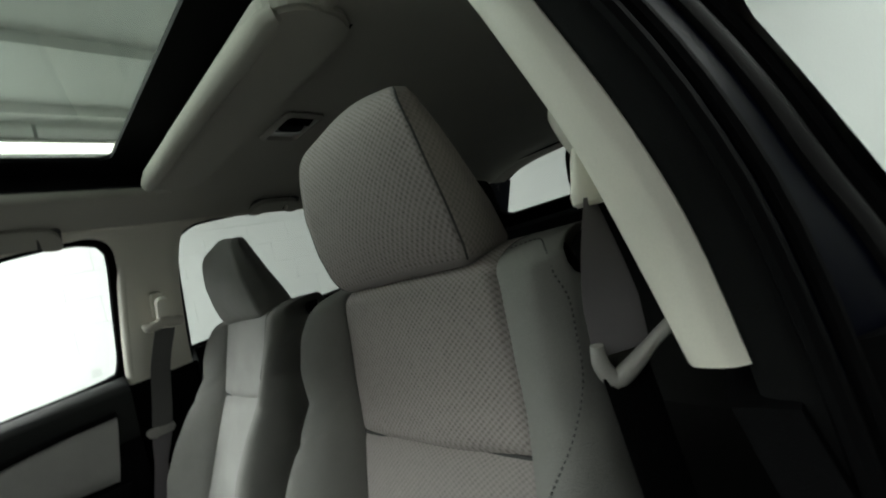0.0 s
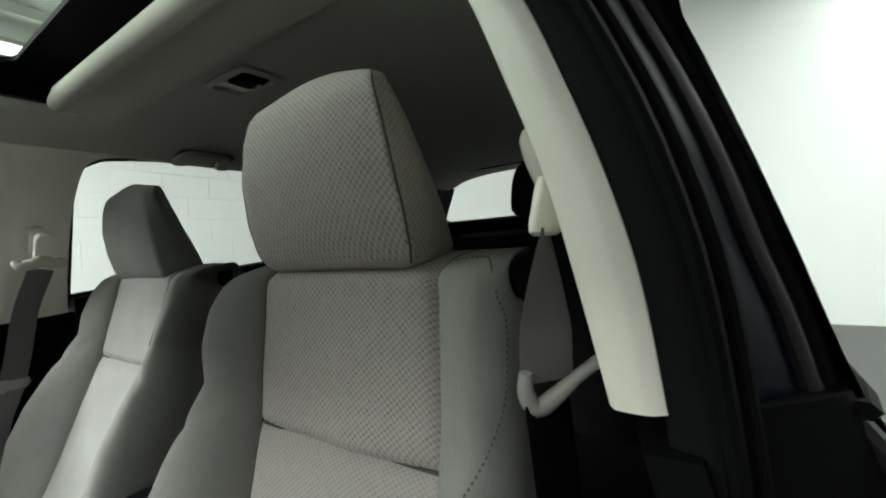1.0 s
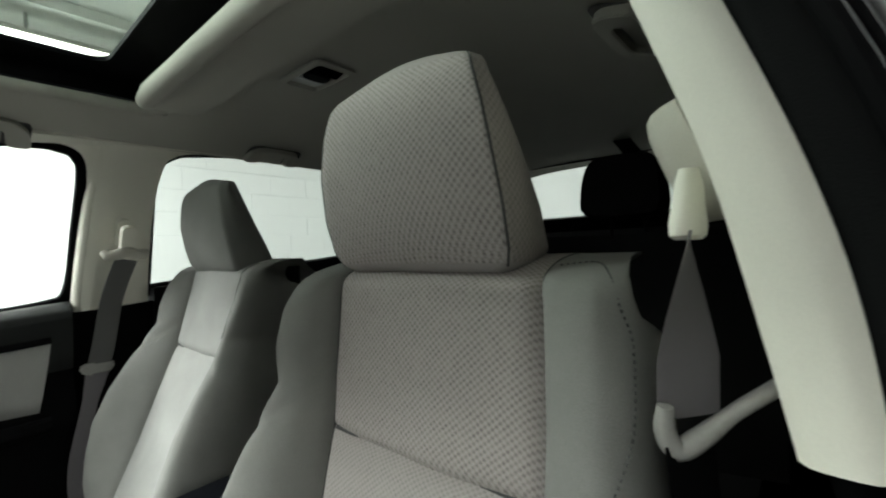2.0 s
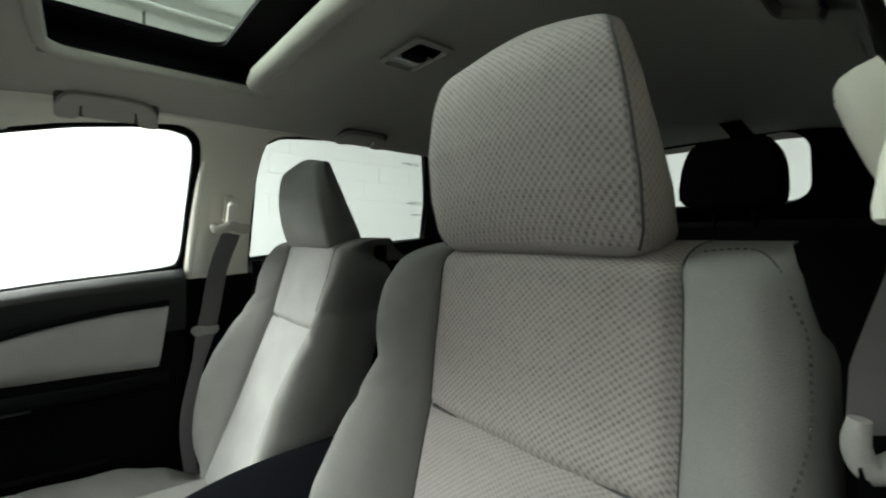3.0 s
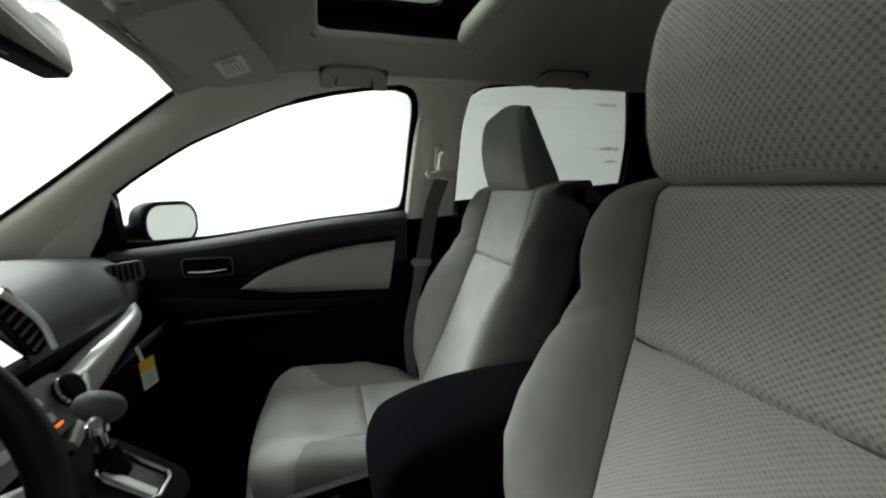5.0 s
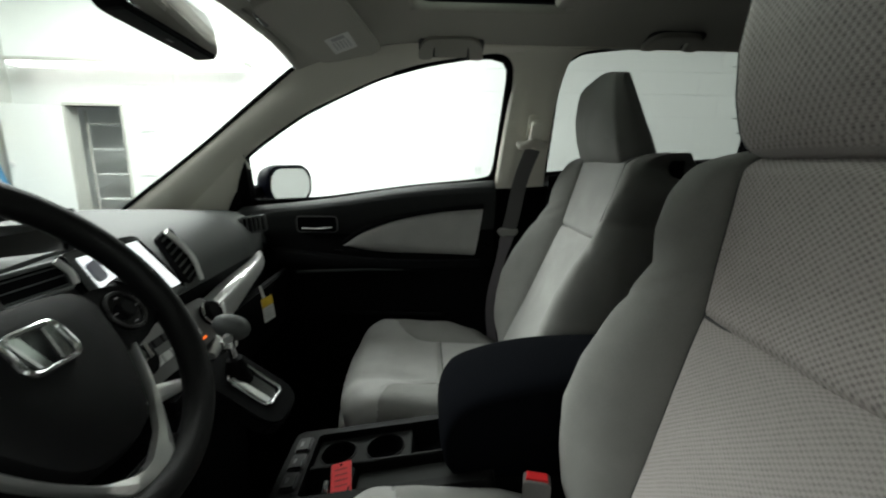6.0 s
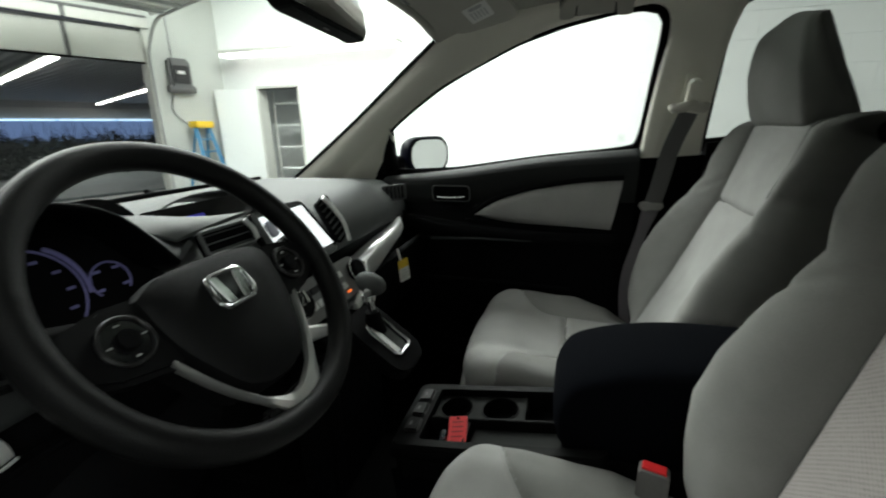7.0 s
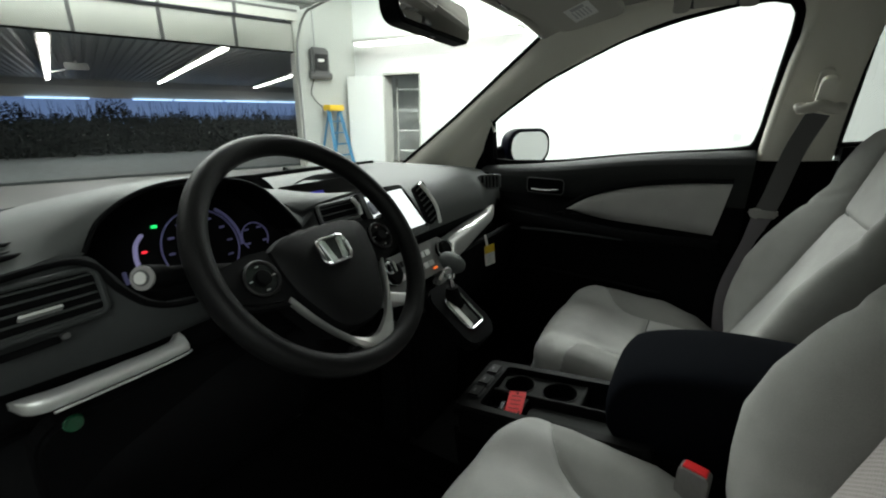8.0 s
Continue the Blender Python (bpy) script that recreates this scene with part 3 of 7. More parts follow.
def roof():
    xs = sorted({*np.linspace(-0.565, 0.565, 37).round(4), -SUN_X, SUN_X})
    ys = sorted({*np.linspace(-1.55, 0.856, 61).round(4), SUN_Y0, SUN_Y1})
    bm = bmesh.new()
    vs = {(x, y): bm.verts.new((x, y, liner_z(x, y))) for x in xs for y in ys}
    for x0, x1 in zip(xs, xs[1:]):
        for y0, y1 in zip(ys, ys[1:]):
            if x0 >= -SUN_X and x1 <= SUN_X and y0 >= SUN_Y0 and y1 <= SUN_Y1:
                continue
            bm.faces.new([vs[p] for p in ((x0, y0), (x1, y0), (x1, y1), (x0, y1))])
    got = bmesh.ops.extrude_face_region(bm, geom=bm.faces[:])
    bmesh.ops.translate(bm, verts=[v for v in got["geom"] if isinstance(v, bmesh.types.BMVert)], vec=(0, 0, 0.012))
    solid("headliner", bm, LINER, "grey felt headliner of the car with a sunroof opening", "headliner", "structure")
    # rounded lip round the opening, black well and glass above
    cx, cy, w, h = 0, (SUN_Y0 + SUN_Y1) / 2, 2 * SUN_X, SUN_Y1 - SUN_Y0
    ring = [(cx + x, cy + y, liner_z(x, cy + y) + 0.004) for x, y in rounded(w - 0.01, h - 0.01, 0.045, 8)]
    sun = thing("sunroof", "sunroof with black well, glass pane and padded sliding shade", "sunroof")
    part("lip", tube(ring, 0.012, closed=True, sides=10), LINER, sun, "felt-covered lip")
    outer = rounded(w + 0.02, h + 0.06, 0.05, 8)
    inner = [(x, y + 0.065) for x, y in rounded(0.75, 0.31, 0.035, 8)]
    rings = [[(cx + x, cy + y, z) for x, y in o] for o, z in ((outer, 1.566), (outer, 1.600), (inner, 1.612), (inner, 1.622))]
    part("well", loft(rings, cap=False), RUBBER, sun, "black plastic well frame")
    pane = part("pane", slab([(cx + x, cy + y + 0.065) for x, y in rounded(0.76, 0.32, 0.035, 8)], 0.004, place=Matrix.Translation((0, 0, 1.622))), ROOFGLASS, sun, "tinted glass pane")
    # padded front of the sliding shade: a rolled lip and a flatter panel behind it
    sh = part("shade", slab([(x, y + 0.150) for x, y in rounded(0.735, 0.125, 0.055, 8)], 0.034, 0.014, 4, place=Matrix.Translation((0, 0, 1.535))), LINER, sun, "felt-covered shade panel, slid back")
    part("shade_lip", tube([(-0.335, 0.190, 1.540), (-0.30, 0.206, 1.535), (0, 0.212, 1.533), (0.30, 0.206, 1.535), (0.335, 0.190, 1.540)], lambda t: 0.018 * (1 - (2 * t - 1) ** 12) ** 0.5 + 0.001, 60, 12), LINER, sh, "pale rolled lip")
    part("shade_gap", tube([(-0.36, 0.12, 1.552), (-0.33, 0.088, 1.552), (0, 0.082, 1.553), (0.33, 0.088, 1.552), (0.36, 0.12, 1.552)], 0.0045, 40, 6), RUBBER, sh)
    # outer roof skin
    bm = grid(lambda a, b: (-0.70 + 1.4 * a, -1.75 + 2.55 * b, 1.645 - 0.10 * abs(2 * a - 1) ** 4 - (0.05 * max(0, b - 0.75) / 0.25) - 0.02 * max(0, 0.2 - b)), 30, 20)
    hole = [f for f in bm.faces if abs(f.calc_center_median().x) < 0.40 and 0.13 < f.calc_center_median().y < 0.54]
    bmesh.ops.delete(bm, geom=hole, context="FACES")
    solid("roof_skin", bm, PAINT, "dark blue painted car roof", "car roof", "structure")


roof()


def side_shell(s):
    """Inner trim of one side of the car; s is 1 for the passenger's side, -1 for the driver's."""
    def P(y, z, dx=0.0):
        return (s * (glass_x(max(z, 1.02)) + dx), y, z)

    out = (-s, 0, -0.25)
    name = "passenger" if s > 0 else "driver"
    top = [(1.30, 1.02), (1.10, 1.19), (0.908, 1.311), (0.776, 1.37), (0.642, 1.425), (0.60, 1.437), (0.502, 1.461), (0.323, 1.486), (0.13, 1.50), (-0.176, 1.522), (-0.422, 1.522), (-0.62, 1.505), (-1.0, 1.47), (-1.4, 1.42)]
    if s < 0:
        top = [p for p in top if p[0] < 0.95]
    rail_in = [(s * 0.555, y, liner_z(0.555, y) + 0.002) for y in np.linspace(0.725, -1.4, 12)]
    rail_out = [P(*p, -0.012) for p in top if p[0] <= 0.60 and p[0] > -1.41]
    trim = thing("roof_rail_trim", "pale headliner edge trim above the side windows", "trim", kind="structure")
    part("rail", band(rail_in, rail_out, (-s, 0, -1), 60, 6, 0.008, 0.015), BEIGE, trim)
    # B pillar
    if s > 0:
        fr = [P(0.252, 1.09, -0.04), P(0.247, 1.20, -0.035), P(0.236, 1.35, -0.03), P(0.222, 1.46, -0.02), (0.555, 0.225, 1.515)]
        rr = [P(0.105, 1.10, -0.045), P(0.11, 1.20, -0.04), P(0.108, 1.35, -0.03), P(0.09, 1.46, -0.02), (0.555, 0.06, 1.515)]
        edge = [Vector(p) + Vector((0.028, 0.014, 0)) for p in fr]
    else:
        fr = [(-0.674, 0.195, 1.106), (-0.657, 0.195, 1.185), (-0.638, 0.195, 1.263), (-0.609, 0.195, 1.346), (-0.586, 0.195, 1.405), (-0.545, 0.195, 1.49)]
        rr = [(x - 0.012, 0.04, z) for x, y, z in fr]
        edge = [(-0.708, 0.207, 1.109), (-0.697, 0.207, 1.189), (-0.679, 0.207, 1.259), (-0.653, 0.207, 1.333), (-0.634, 0.207, 1.38), (-0.595, 0.207, 1.46)]
    pil = thing("pillar_trim", "ivory plastic trim of the middle door pillar", "pillar trim", kind="structure")
    part("panel", band(fr, rr, (-s, 0, 0), 30, 10, 0.010 if s > 0 else 0.001, 0.012), BEIGE, pil)
    part("front_flange", band(edge, [Vector(p) + Vector((0, 0.002, 0)) for p in fr], (-s * 0.3, 1, 0), 30, 6, 0.007, 0.02), BEIGE, pil)
    if s > 0:
        # rounded upper corners of the two side windows
        for a, b in (([(0.246, 1.33), (0.246, 1.40), (0.250, 1.456), (0.272, 1.482), (0.316, 1.490), (0.36, 1.489)], [(0.232, 1.33), (0.228, 1.40), (0.222, 1.46), (0.228, 1.500), (0.28, 1.506), (0.36, 1.500)]), ([(0.102, 1.39), (0.099, 1.438), (0.084, 1.474), (0.048, 1.496), (0.0, 1.504)], [(0.136, 1.39), (0.136, 1.46), (0.124, 1.508), (0.06, 1.528), (0.0, 1.530)])):
            part("corner", band([P(y, z, -0.010) for y, z in a], [P(y, z, -0.026) for y, z in b], (-1, 0, -0.2), 20, 4, 0.002, 0.008), BEIGE, pil)
    yb = 0.0 if s > 0 else -0.06
    low = [P(0.28 + yb, 1.09, -0.03 if s > 0 else -0.09), P(0.31 + yb, 0.80, -0.05), P(0.36 + yb, 0.33, -0.06)]
    low2 = [P(0.08 + yb, 1.10, -0.035 if s > 0 else -0.09), P(0.05 + yb, 0.80, -0.05), P(0.03 + yb, 0.33, -0.06)]
    part("lower_panel", band(low, low2, (-s, 0, 0), 16, 6, 0.01, 0.03), BLACK, pil)
    # rear pillar, dark
    c1 = [P(-0.480, 1.515, -0.005), P(-0.535, 1.354, -0.015), P(-0.562, 1.211, -0.02), P(-0.57, 1.0, -0.03)]
    c2 = [P(-0.64, 1.50, -0.03), P(-0.68, 1.35, -0.05), P(-0.70, 1.21, -0.06), P(-0.71, 1.0, -0.06)]
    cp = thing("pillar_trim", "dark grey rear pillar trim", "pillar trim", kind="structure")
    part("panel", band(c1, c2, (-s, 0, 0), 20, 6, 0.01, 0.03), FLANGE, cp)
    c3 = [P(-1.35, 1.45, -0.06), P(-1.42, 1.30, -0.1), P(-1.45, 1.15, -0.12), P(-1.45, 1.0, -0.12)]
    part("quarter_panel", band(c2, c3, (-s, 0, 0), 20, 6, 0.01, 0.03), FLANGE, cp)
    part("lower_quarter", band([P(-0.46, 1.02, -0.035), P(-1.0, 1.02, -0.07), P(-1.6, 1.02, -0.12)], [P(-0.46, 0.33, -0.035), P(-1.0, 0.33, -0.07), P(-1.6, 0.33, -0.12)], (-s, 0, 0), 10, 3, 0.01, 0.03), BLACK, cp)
    # rear door inner panel
    d1 = [P(0.09, 1.135, -0.03), P(-0.2, 1.165, -0.03), P(-0.58, 1.205, -0.035)]
    d2 = [P(0.09, 0.34, -0.03), P(-0.2, 0.34, -0.03), P(-0.58, 0.34, -0.035)]
    rd = thing("rear_door", "rear door lined in black and grey", "car door")
    part("panel", band(d1, d2, (-s, 0, 0), 20, 10, 0.03, 0.06), BLACK, rd)
    part("armrest", tube([P(0.0, 0.90, -0.05), P(-0.25, 0.92, -0.06), P(-0.45, 0.95, -0.05)], 0.035, 16, 10), DASH, rd)
    wl = [(0.065, 1.142), (0.098, 1.138), (0.099, 1.18), (0.106, 1.38), (0.103, 1.440), (0.088, 1.478), (0.050, 1.499), (-0.02, 1.508), (-0.176, 1.522), (-0.44, 1.524), (-0.475, 1.522), (-0.49, 1.49), (-0.535, 1.354), (-0.562, 1.225), (-0.566, 1.198), (-0.54, 1.196), (0.065, 1.142)]
    outline = cut_corners(wl[:-1], 3, 0.10)
    part("window_seal", tube([P(a, b) for a, b in outline], 0.008, closed=True, sides=6), RUBBER, rd)
    cy, cz = -0.23, 1.345
    part("window_frame", loft([[P(a, b, 0.004) for a, b in outline], [P(cy + (a - cy) * 1.10, cz + (b - cz) * 1.16, 0.004) for a, b in outline]], cap=False), RUBBER, rd)
    bm = bmesh.new()
    bm.faces.new([bm.verts.new(P(a, b, 0.008)) for a, b in outline])
    part("window_pane", bm, PRIVACY, rd, "tinted window glass", smooth=False)


side_shell(1)
side_shell(-1)


def windscreen_and_front():
    for s in (1, -1):
        # A pillar between windscreen edge and side window
        wind = [(s * 0.555, 0.726, liner_z(0.555, 0.726) + 0.002), (s * 0.562, 0.80, liner_z(0.555, 0.80)), (s * 0.583, 0.878, 1.433), (s * 0.651, 1.011, 1.357), (s * 0.715, 1.241, 1.200), (s * 0.753, 1.541, 0.991), (s * 0.763, 1.605, 0.938)]
        side = [(s * (glass_x(1.437) - 0.012), 0.601, 1.437), (s * 0.634, 0.67, 1.413), (s * 0.646, 0.76, 1.376), (s * 0.683, 0.90, 1.312), (s * 0.735, 1.095, 1.19), (s * 0.762, 1.20, 1.095), (s * 0.775, 1.30, 1.02), (s * 0.79, 1.36, 0.94)]
        pil = thing("pillar_trim", "ivory plastic trim of the windscreen pillar", "pillar trim", kind="structure")
        part("panel", band(wind, side, (-s, -0.15, 0.25), 48, 18, 0.030, 0.03, 14, 2), BEIGE, pil)
        part("seal", tube([Vector(p) + Vector((-0.003 * s, 0.004, 0)) for p in wind[2:]], 0.006, 40, 6), RUBBER, pil)
        if s > 0:
            part("base", band([(0.715, 1.10, 1.20), (0.738, 1.20, 1.11), (0.750, 1.29, 1.03), (0.755, 1.38, 0.94)], [(0.768, 1.10, 1.15), (0.785, 1.17, 1.05), (0.795, 1.21, 0.98), (0.80, 1.24, 0.93)], (-s, -0.3, 0), 16, 4, 0.004, 0.02), BEIGE, pil)
    head = [(-0.56, 0.838, 1.446), (-0.3, 0.838, 1.445), (0, 0.838, 1.445), (0.3, 0.838, 1.445), (0.588, 0.848, 1.440)]
    head2 = [(-0.56, 0.868, 1.446), (-0.3, 0.862, 1.448), (0, 0.862, 1.448), (0.3, 0.862, 1.448), (0.592, 0.880, 1.434)]
    solid("header_trim", band(head, head2, (0, -0.3, -1), 24, 4, 0.006, 0.02), LINER, "grey trim strip along the windscreen header", "trim", "structure")
    bm = grid(lambda a, b: ((-1 + 2 * a) * (0.575 + 0.185 * b), 0.866 + 0.734 * b - 0.06 * b * (2 * a - 1) ** 2, 1.452 - 0.45 * b), 16, 10)
    g = solid("windscreen", bm, GLASS, "clear curved windscreen glass", "windscreen", "structure")
    g.visible_shadow = False
    bm = grid(lambda a, b: ((-1 + 2 * a) * (0.78 - 0.05 * b), 1.58 + 0.95 * b, 1.0 - 0.03 * b - 0.10 * b * b - 0.05 * abs(2 * a - 1) ** 3), 24, 14)
    solid("bonnet", bm, BONNET, "dark blue car bonnet", "bonnet", "structure")
    wip = thing("wiper", "black wiper blade parked on the windscreen", "wiper")
    part("blade", tube([(0.42, 1.42, 1.045), (0.10, 1.52, 1.035), (-0.2, 1.56, 1.025)], 0.008, 12, 6), RUBBER, wip)
    part("arm", tube([(0.2, 1.58, 1.02), (0.12, 1.53, 1.045)], 0.007, 6, 6), BLACK, wip)


windscreen_and_front()


def body_outside():
    """Driver's side: pillar flange, seals and the shut rear door."""
    fl = thing("door_opening", "black and dark blue edge of the driver's door opening with rubber seals", "door opening", kind="structure")
    inner = [(-0.715, 0.235, 0.80), (-0.712, 0.21, 1.0), (-0.708, 0.205, 1.085), (-0.697, 0.205, 1.189), (-0.679, 0.205, 1.259), (-0.653, 0.205, 1.333), (-0.634, 0.205, 1.38), (-0.595, 0.205, 1.46)]
    flange = [(-0.742, 0.24, 0.80), (-0.740, 0.215, 1.0), (-0.736, 0.21, 1.085), (-0.725, 0.21, 1.186), (-0.709, 0.21, 1.254), (-0.692, 0.21, 1.304), (-0.667, 0.21, 1.363), (-0.625, 0.21, 1.45)]
    paint = [(-0.780, 0.150, 1.085), (-0.763, 0.150, 1.159), (-0.748, 0.150, 1.205), (-0.733, 0.150, 1.261), (-0.713, 0.150, 1.318), (-0.687, 0.150, 1.381), (-0.655, 0.150, 1.46)]
    mould = [(-0.792, 0.138, 1.085), (-0.776, 0.138, 1.154), (-0.761, 0.138, 1.204), (-0.746, 0.138, 1.257), (-0.726, 0.138, 1.314), (-0.698, 0.138, 1.382), (-0.665, 0.138, 1.46)]
    part("flange", band(inner, flange, (0.0, 1, 0), 24, 6, 0.003, 0.02), FLANGE, fl, "matt dark grey flange")
    part("seal", tube([Vector(p) + Vector((-0.004, 0.0, 0)) for p in flange], 0.006, 24, 8), RUBBER, fl)
    part("outer_seal", tube([Vector(p) + Vector((-0.014, -0.014, 0)) for p in flange], 0.005, 24, 8), RUBBER, fl)
    part("painted_frame", band([Vector(p) + Vector((-0.004, -0.006, 0)) for p in flange[2:]], paint, (-0.4, 1, 0), 24, 6, 0.003, 0.02), PAINT, fl, "dark blue painted frame")
    part("frame_moulding", band(paint, mould, (-0.5, 1, 0), 24, 6, 0.006, 0.02), MOULD, fl, "satin black frame moulding")
    part("edge_seal", tube([Vector(p) + Vector((-0.004, -0.012, 0)) for p in mould], 0.006, 24, 8), RUBBER, fl)
    low_i = [(-0.738, 0.20, 1.115), (-0.744, 0.23, 0.8), (-0.744, 0.29, 0.40)]
    low_o = [(-0.798, 0.142, 1.115), (-0.855, 0.145, 0.9), (-0.85, 0.22, 0.40)]
    part("lower_flange", band(low_i, low_o, (0, 1, 0), 16, 6, 0.006, 0.02), BLACK, fl)
    door = thing("rear_door_skin", "dark blue rear door outer skin with black belt moulding", "car door")
    prof = [(-0.66, 1.52), (-0.703, 1.42), (-0.733, 1.337), (-0.757, 1.266), (-0.776, 1.205), (-0.794, 1.142), (-0.806, 1.105), (-0.83, 1.06), (-0.852, 1.0), (-0.87, 0.85), (-0.86, 0.6), (-0.83, 0.42)]

    def skin(a, b):
        k = b * (len(prof) - 1)
        i = min(int(k), len(prof) - 2)
        x, z = (prof[i][n] + (prof[i + 1][n] - prof[i][n]) * (k - i) for n in (0, 1))
        y = 0.135 - 1.0 * a
        return (x + 0.03 * a * a, y, z)

    part("skin", grid(skin, 20, 32), PAINT, door)
    part("belt_moulding", tube([(-0.800, 0.145, 1.105), (-0.806, 0.10, 1.103), (-0.80, -0.3, 1.105), (-0.78, -0.8, 1.115)], 0.010, 20, 6, flat=0.6), RUBBER, door)
    part("door_edge", tube([(-0.797, 0.139, 1.098), (-0.818, 0.142, 1.068), (-0.836, 0.144, 1.03), (-0.852, 0.146, 0.98), (-0.866, 0.146, 0.88)], 0.0075, 30, 8), MOULD, door, "satin black door edge")
    part("chrome_strip", tube([(-0.818, 0.13, 1.086), (-0.812, -0.3, 1.088), (-0.794, -0.8, 1.098)], 0.005, 20, 6), PIANO, door)


body_outside()


def tailgate():
    t = thing("tailgate", "tailgate with a wide rear window and dark trim", "tailgate")
    ins, outs = [(x - 0.115, y) for x, y in rounded(0.93, 0.255, 0.075)], rounded(1.36, 0.56, 0.1)
    m = frame_of(0, -1.42, 1.458, (-1, 0, 0), (0, 0.30, 1))
    rings = [[m @ Vector((x, y, z)) for x, y in o] for o, z in ((outs, 0), (ins, 0.01), (ins, -0.03))]
    part("window_frame", loft(rings, cap=False), BLACK, t)
    part("lower_panel", box(-0.68, 0.68, -1.60, -1.50, 0.36, 1.24, 0.02), BLACK, t)
    bm = bmesh.new()
    bm.faces.new([bm.verts.new(m @ Vector((x, y, -0.03))) for x, y in ins])
    part("window_pane", bm, PRIVACY, t, "tinted rear window glass", smooth=False)


tailgate()


def car_floor():
    bm = box(-0.74, 0.74, -1.7, 1.3, 0.33, 0.37, 0.01)
    box(-0.13, 0.13, -0.6, 1.3, 0.37, 0.45, 0.03, bm=bm)
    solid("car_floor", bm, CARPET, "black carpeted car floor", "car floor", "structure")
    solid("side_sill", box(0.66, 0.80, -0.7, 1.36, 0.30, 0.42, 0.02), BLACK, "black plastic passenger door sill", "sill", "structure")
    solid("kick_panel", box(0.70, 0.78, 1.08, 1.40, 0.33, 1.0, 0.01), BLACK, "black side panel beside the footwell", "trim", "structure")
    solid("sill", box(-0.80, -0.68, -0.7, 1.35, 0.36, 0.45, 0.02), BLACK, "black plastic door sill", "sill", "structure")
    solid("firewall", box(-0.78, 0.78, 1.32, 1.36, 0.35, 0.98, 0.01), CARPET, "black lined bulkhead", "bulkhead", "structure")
    solid("cargo_cover", box(-0.62, 0.62, -1.62, -1.05, 1.0, 1.02, 0.005), BLACK, "black cargo cover behind the rear seat", "cargo cover")


car_floor()


# ---- seats ----
RECLINE = [0.0]
BACK = [(0.55, 0.135), (0.60, 0.120), (0.80, 0.058), (0.90, 0.030), (1.0, 0.004), (1.10, -0.006), (1.21, -0.016)]


def plane_y(z):
    return interp(BACK, z) - (z - 1.0) * RECLINE[0]


OUTER = [(0.60, 0.210), (0.72, 0.250), (0.90, 0.250), (1.0, 0.236), (1.06, 0.232), (1.12, 0.229), (1.16, 0.220), (1.185, 0.213), (1.20, 0.203), (1.21, 0.190)]
SLIM = [-1]
HALF = [(0.60, 0.196), (0.625, 0.215), (0.66, 0.236), (0.75, 0.264), (0.83, 0.272), (0.90, 0.262), (0.96, 0.250), (1.0, 0.243), (1.03, 0.233), (1.055, 0.224), (1.085, 0.233), (1.11, 0.239), (1.14, 0.238), (1.17, 0.226), (1.19, 0.210), (1.21, 0.186)]
RAISE = [(0.60, -0.030), (0.625, -0.004), (0.66, 0.024), (0.70, 0.048), (0.76, 0.070), (0.83, 0.090), (0.90, 0.092), (0.96, 0.080), (1.02, 0.060), (1.055, 0.046), (1.10, 0.046), (1.15, 0.036), (1.19, 0.018), (1.21, 0.008)]
INSERT = [(0.60, 0.128), (0.80, 0.140), (0.96, 0.147), (1.07, 0.147), (1.17, 0.143), (1.21, 0.135)]
TOP = 1.178


def back_point(v, x, d):
    """A place on the seat back: v up the back, x across, d forwards."""
    if v <= 0.9:
        z, back = 0.60 + (TOP - 0.60) * v / 0.9, 0.0
    else:
        a = (v - 0.9) / 0.1 * math.pi / 2
        z, back = TOP + 0.030 * math.sin(a), 0.10 * (1 - math.cos(a))
    slack = 0.0022 * noise.noise((x * 11, z * 9, 2.3)) + 0.0010 * noise.noise((x * 30, z * 26, 7.1))
    return Vector((x, plane_y(z) + d - back + slack, z))


def v_of(z):
    return 0.9 * (z - 0.60) / (TOP - 0.60)


def tuck(a, b, la, lb, depth=0.009, reach=0.016):
    """How far a padded panel sinks near its sewn edges."""
    e = min(a * la, (1 - a) * la, b * lb, (1 - b) * lb)
    k = max(0.0, 1 - e / reach)
    return -depth * k * k


def padded(v0, v1, nu=40, nv=40):
    def fn(a, b):
        v = v0 + (v1 - v0) * b
        z = back_point(v, 0, 0).z
        x = (2 * a - 1) * interp(INSERT, z)
        d = 0.010 * math.cos((2 * a - 1) * 1.4) + tuck(a, b, 0.29, 0.6 * (v1 - v0))
        return back_point(v, x, d)

    return grid(fn, nu, nv)


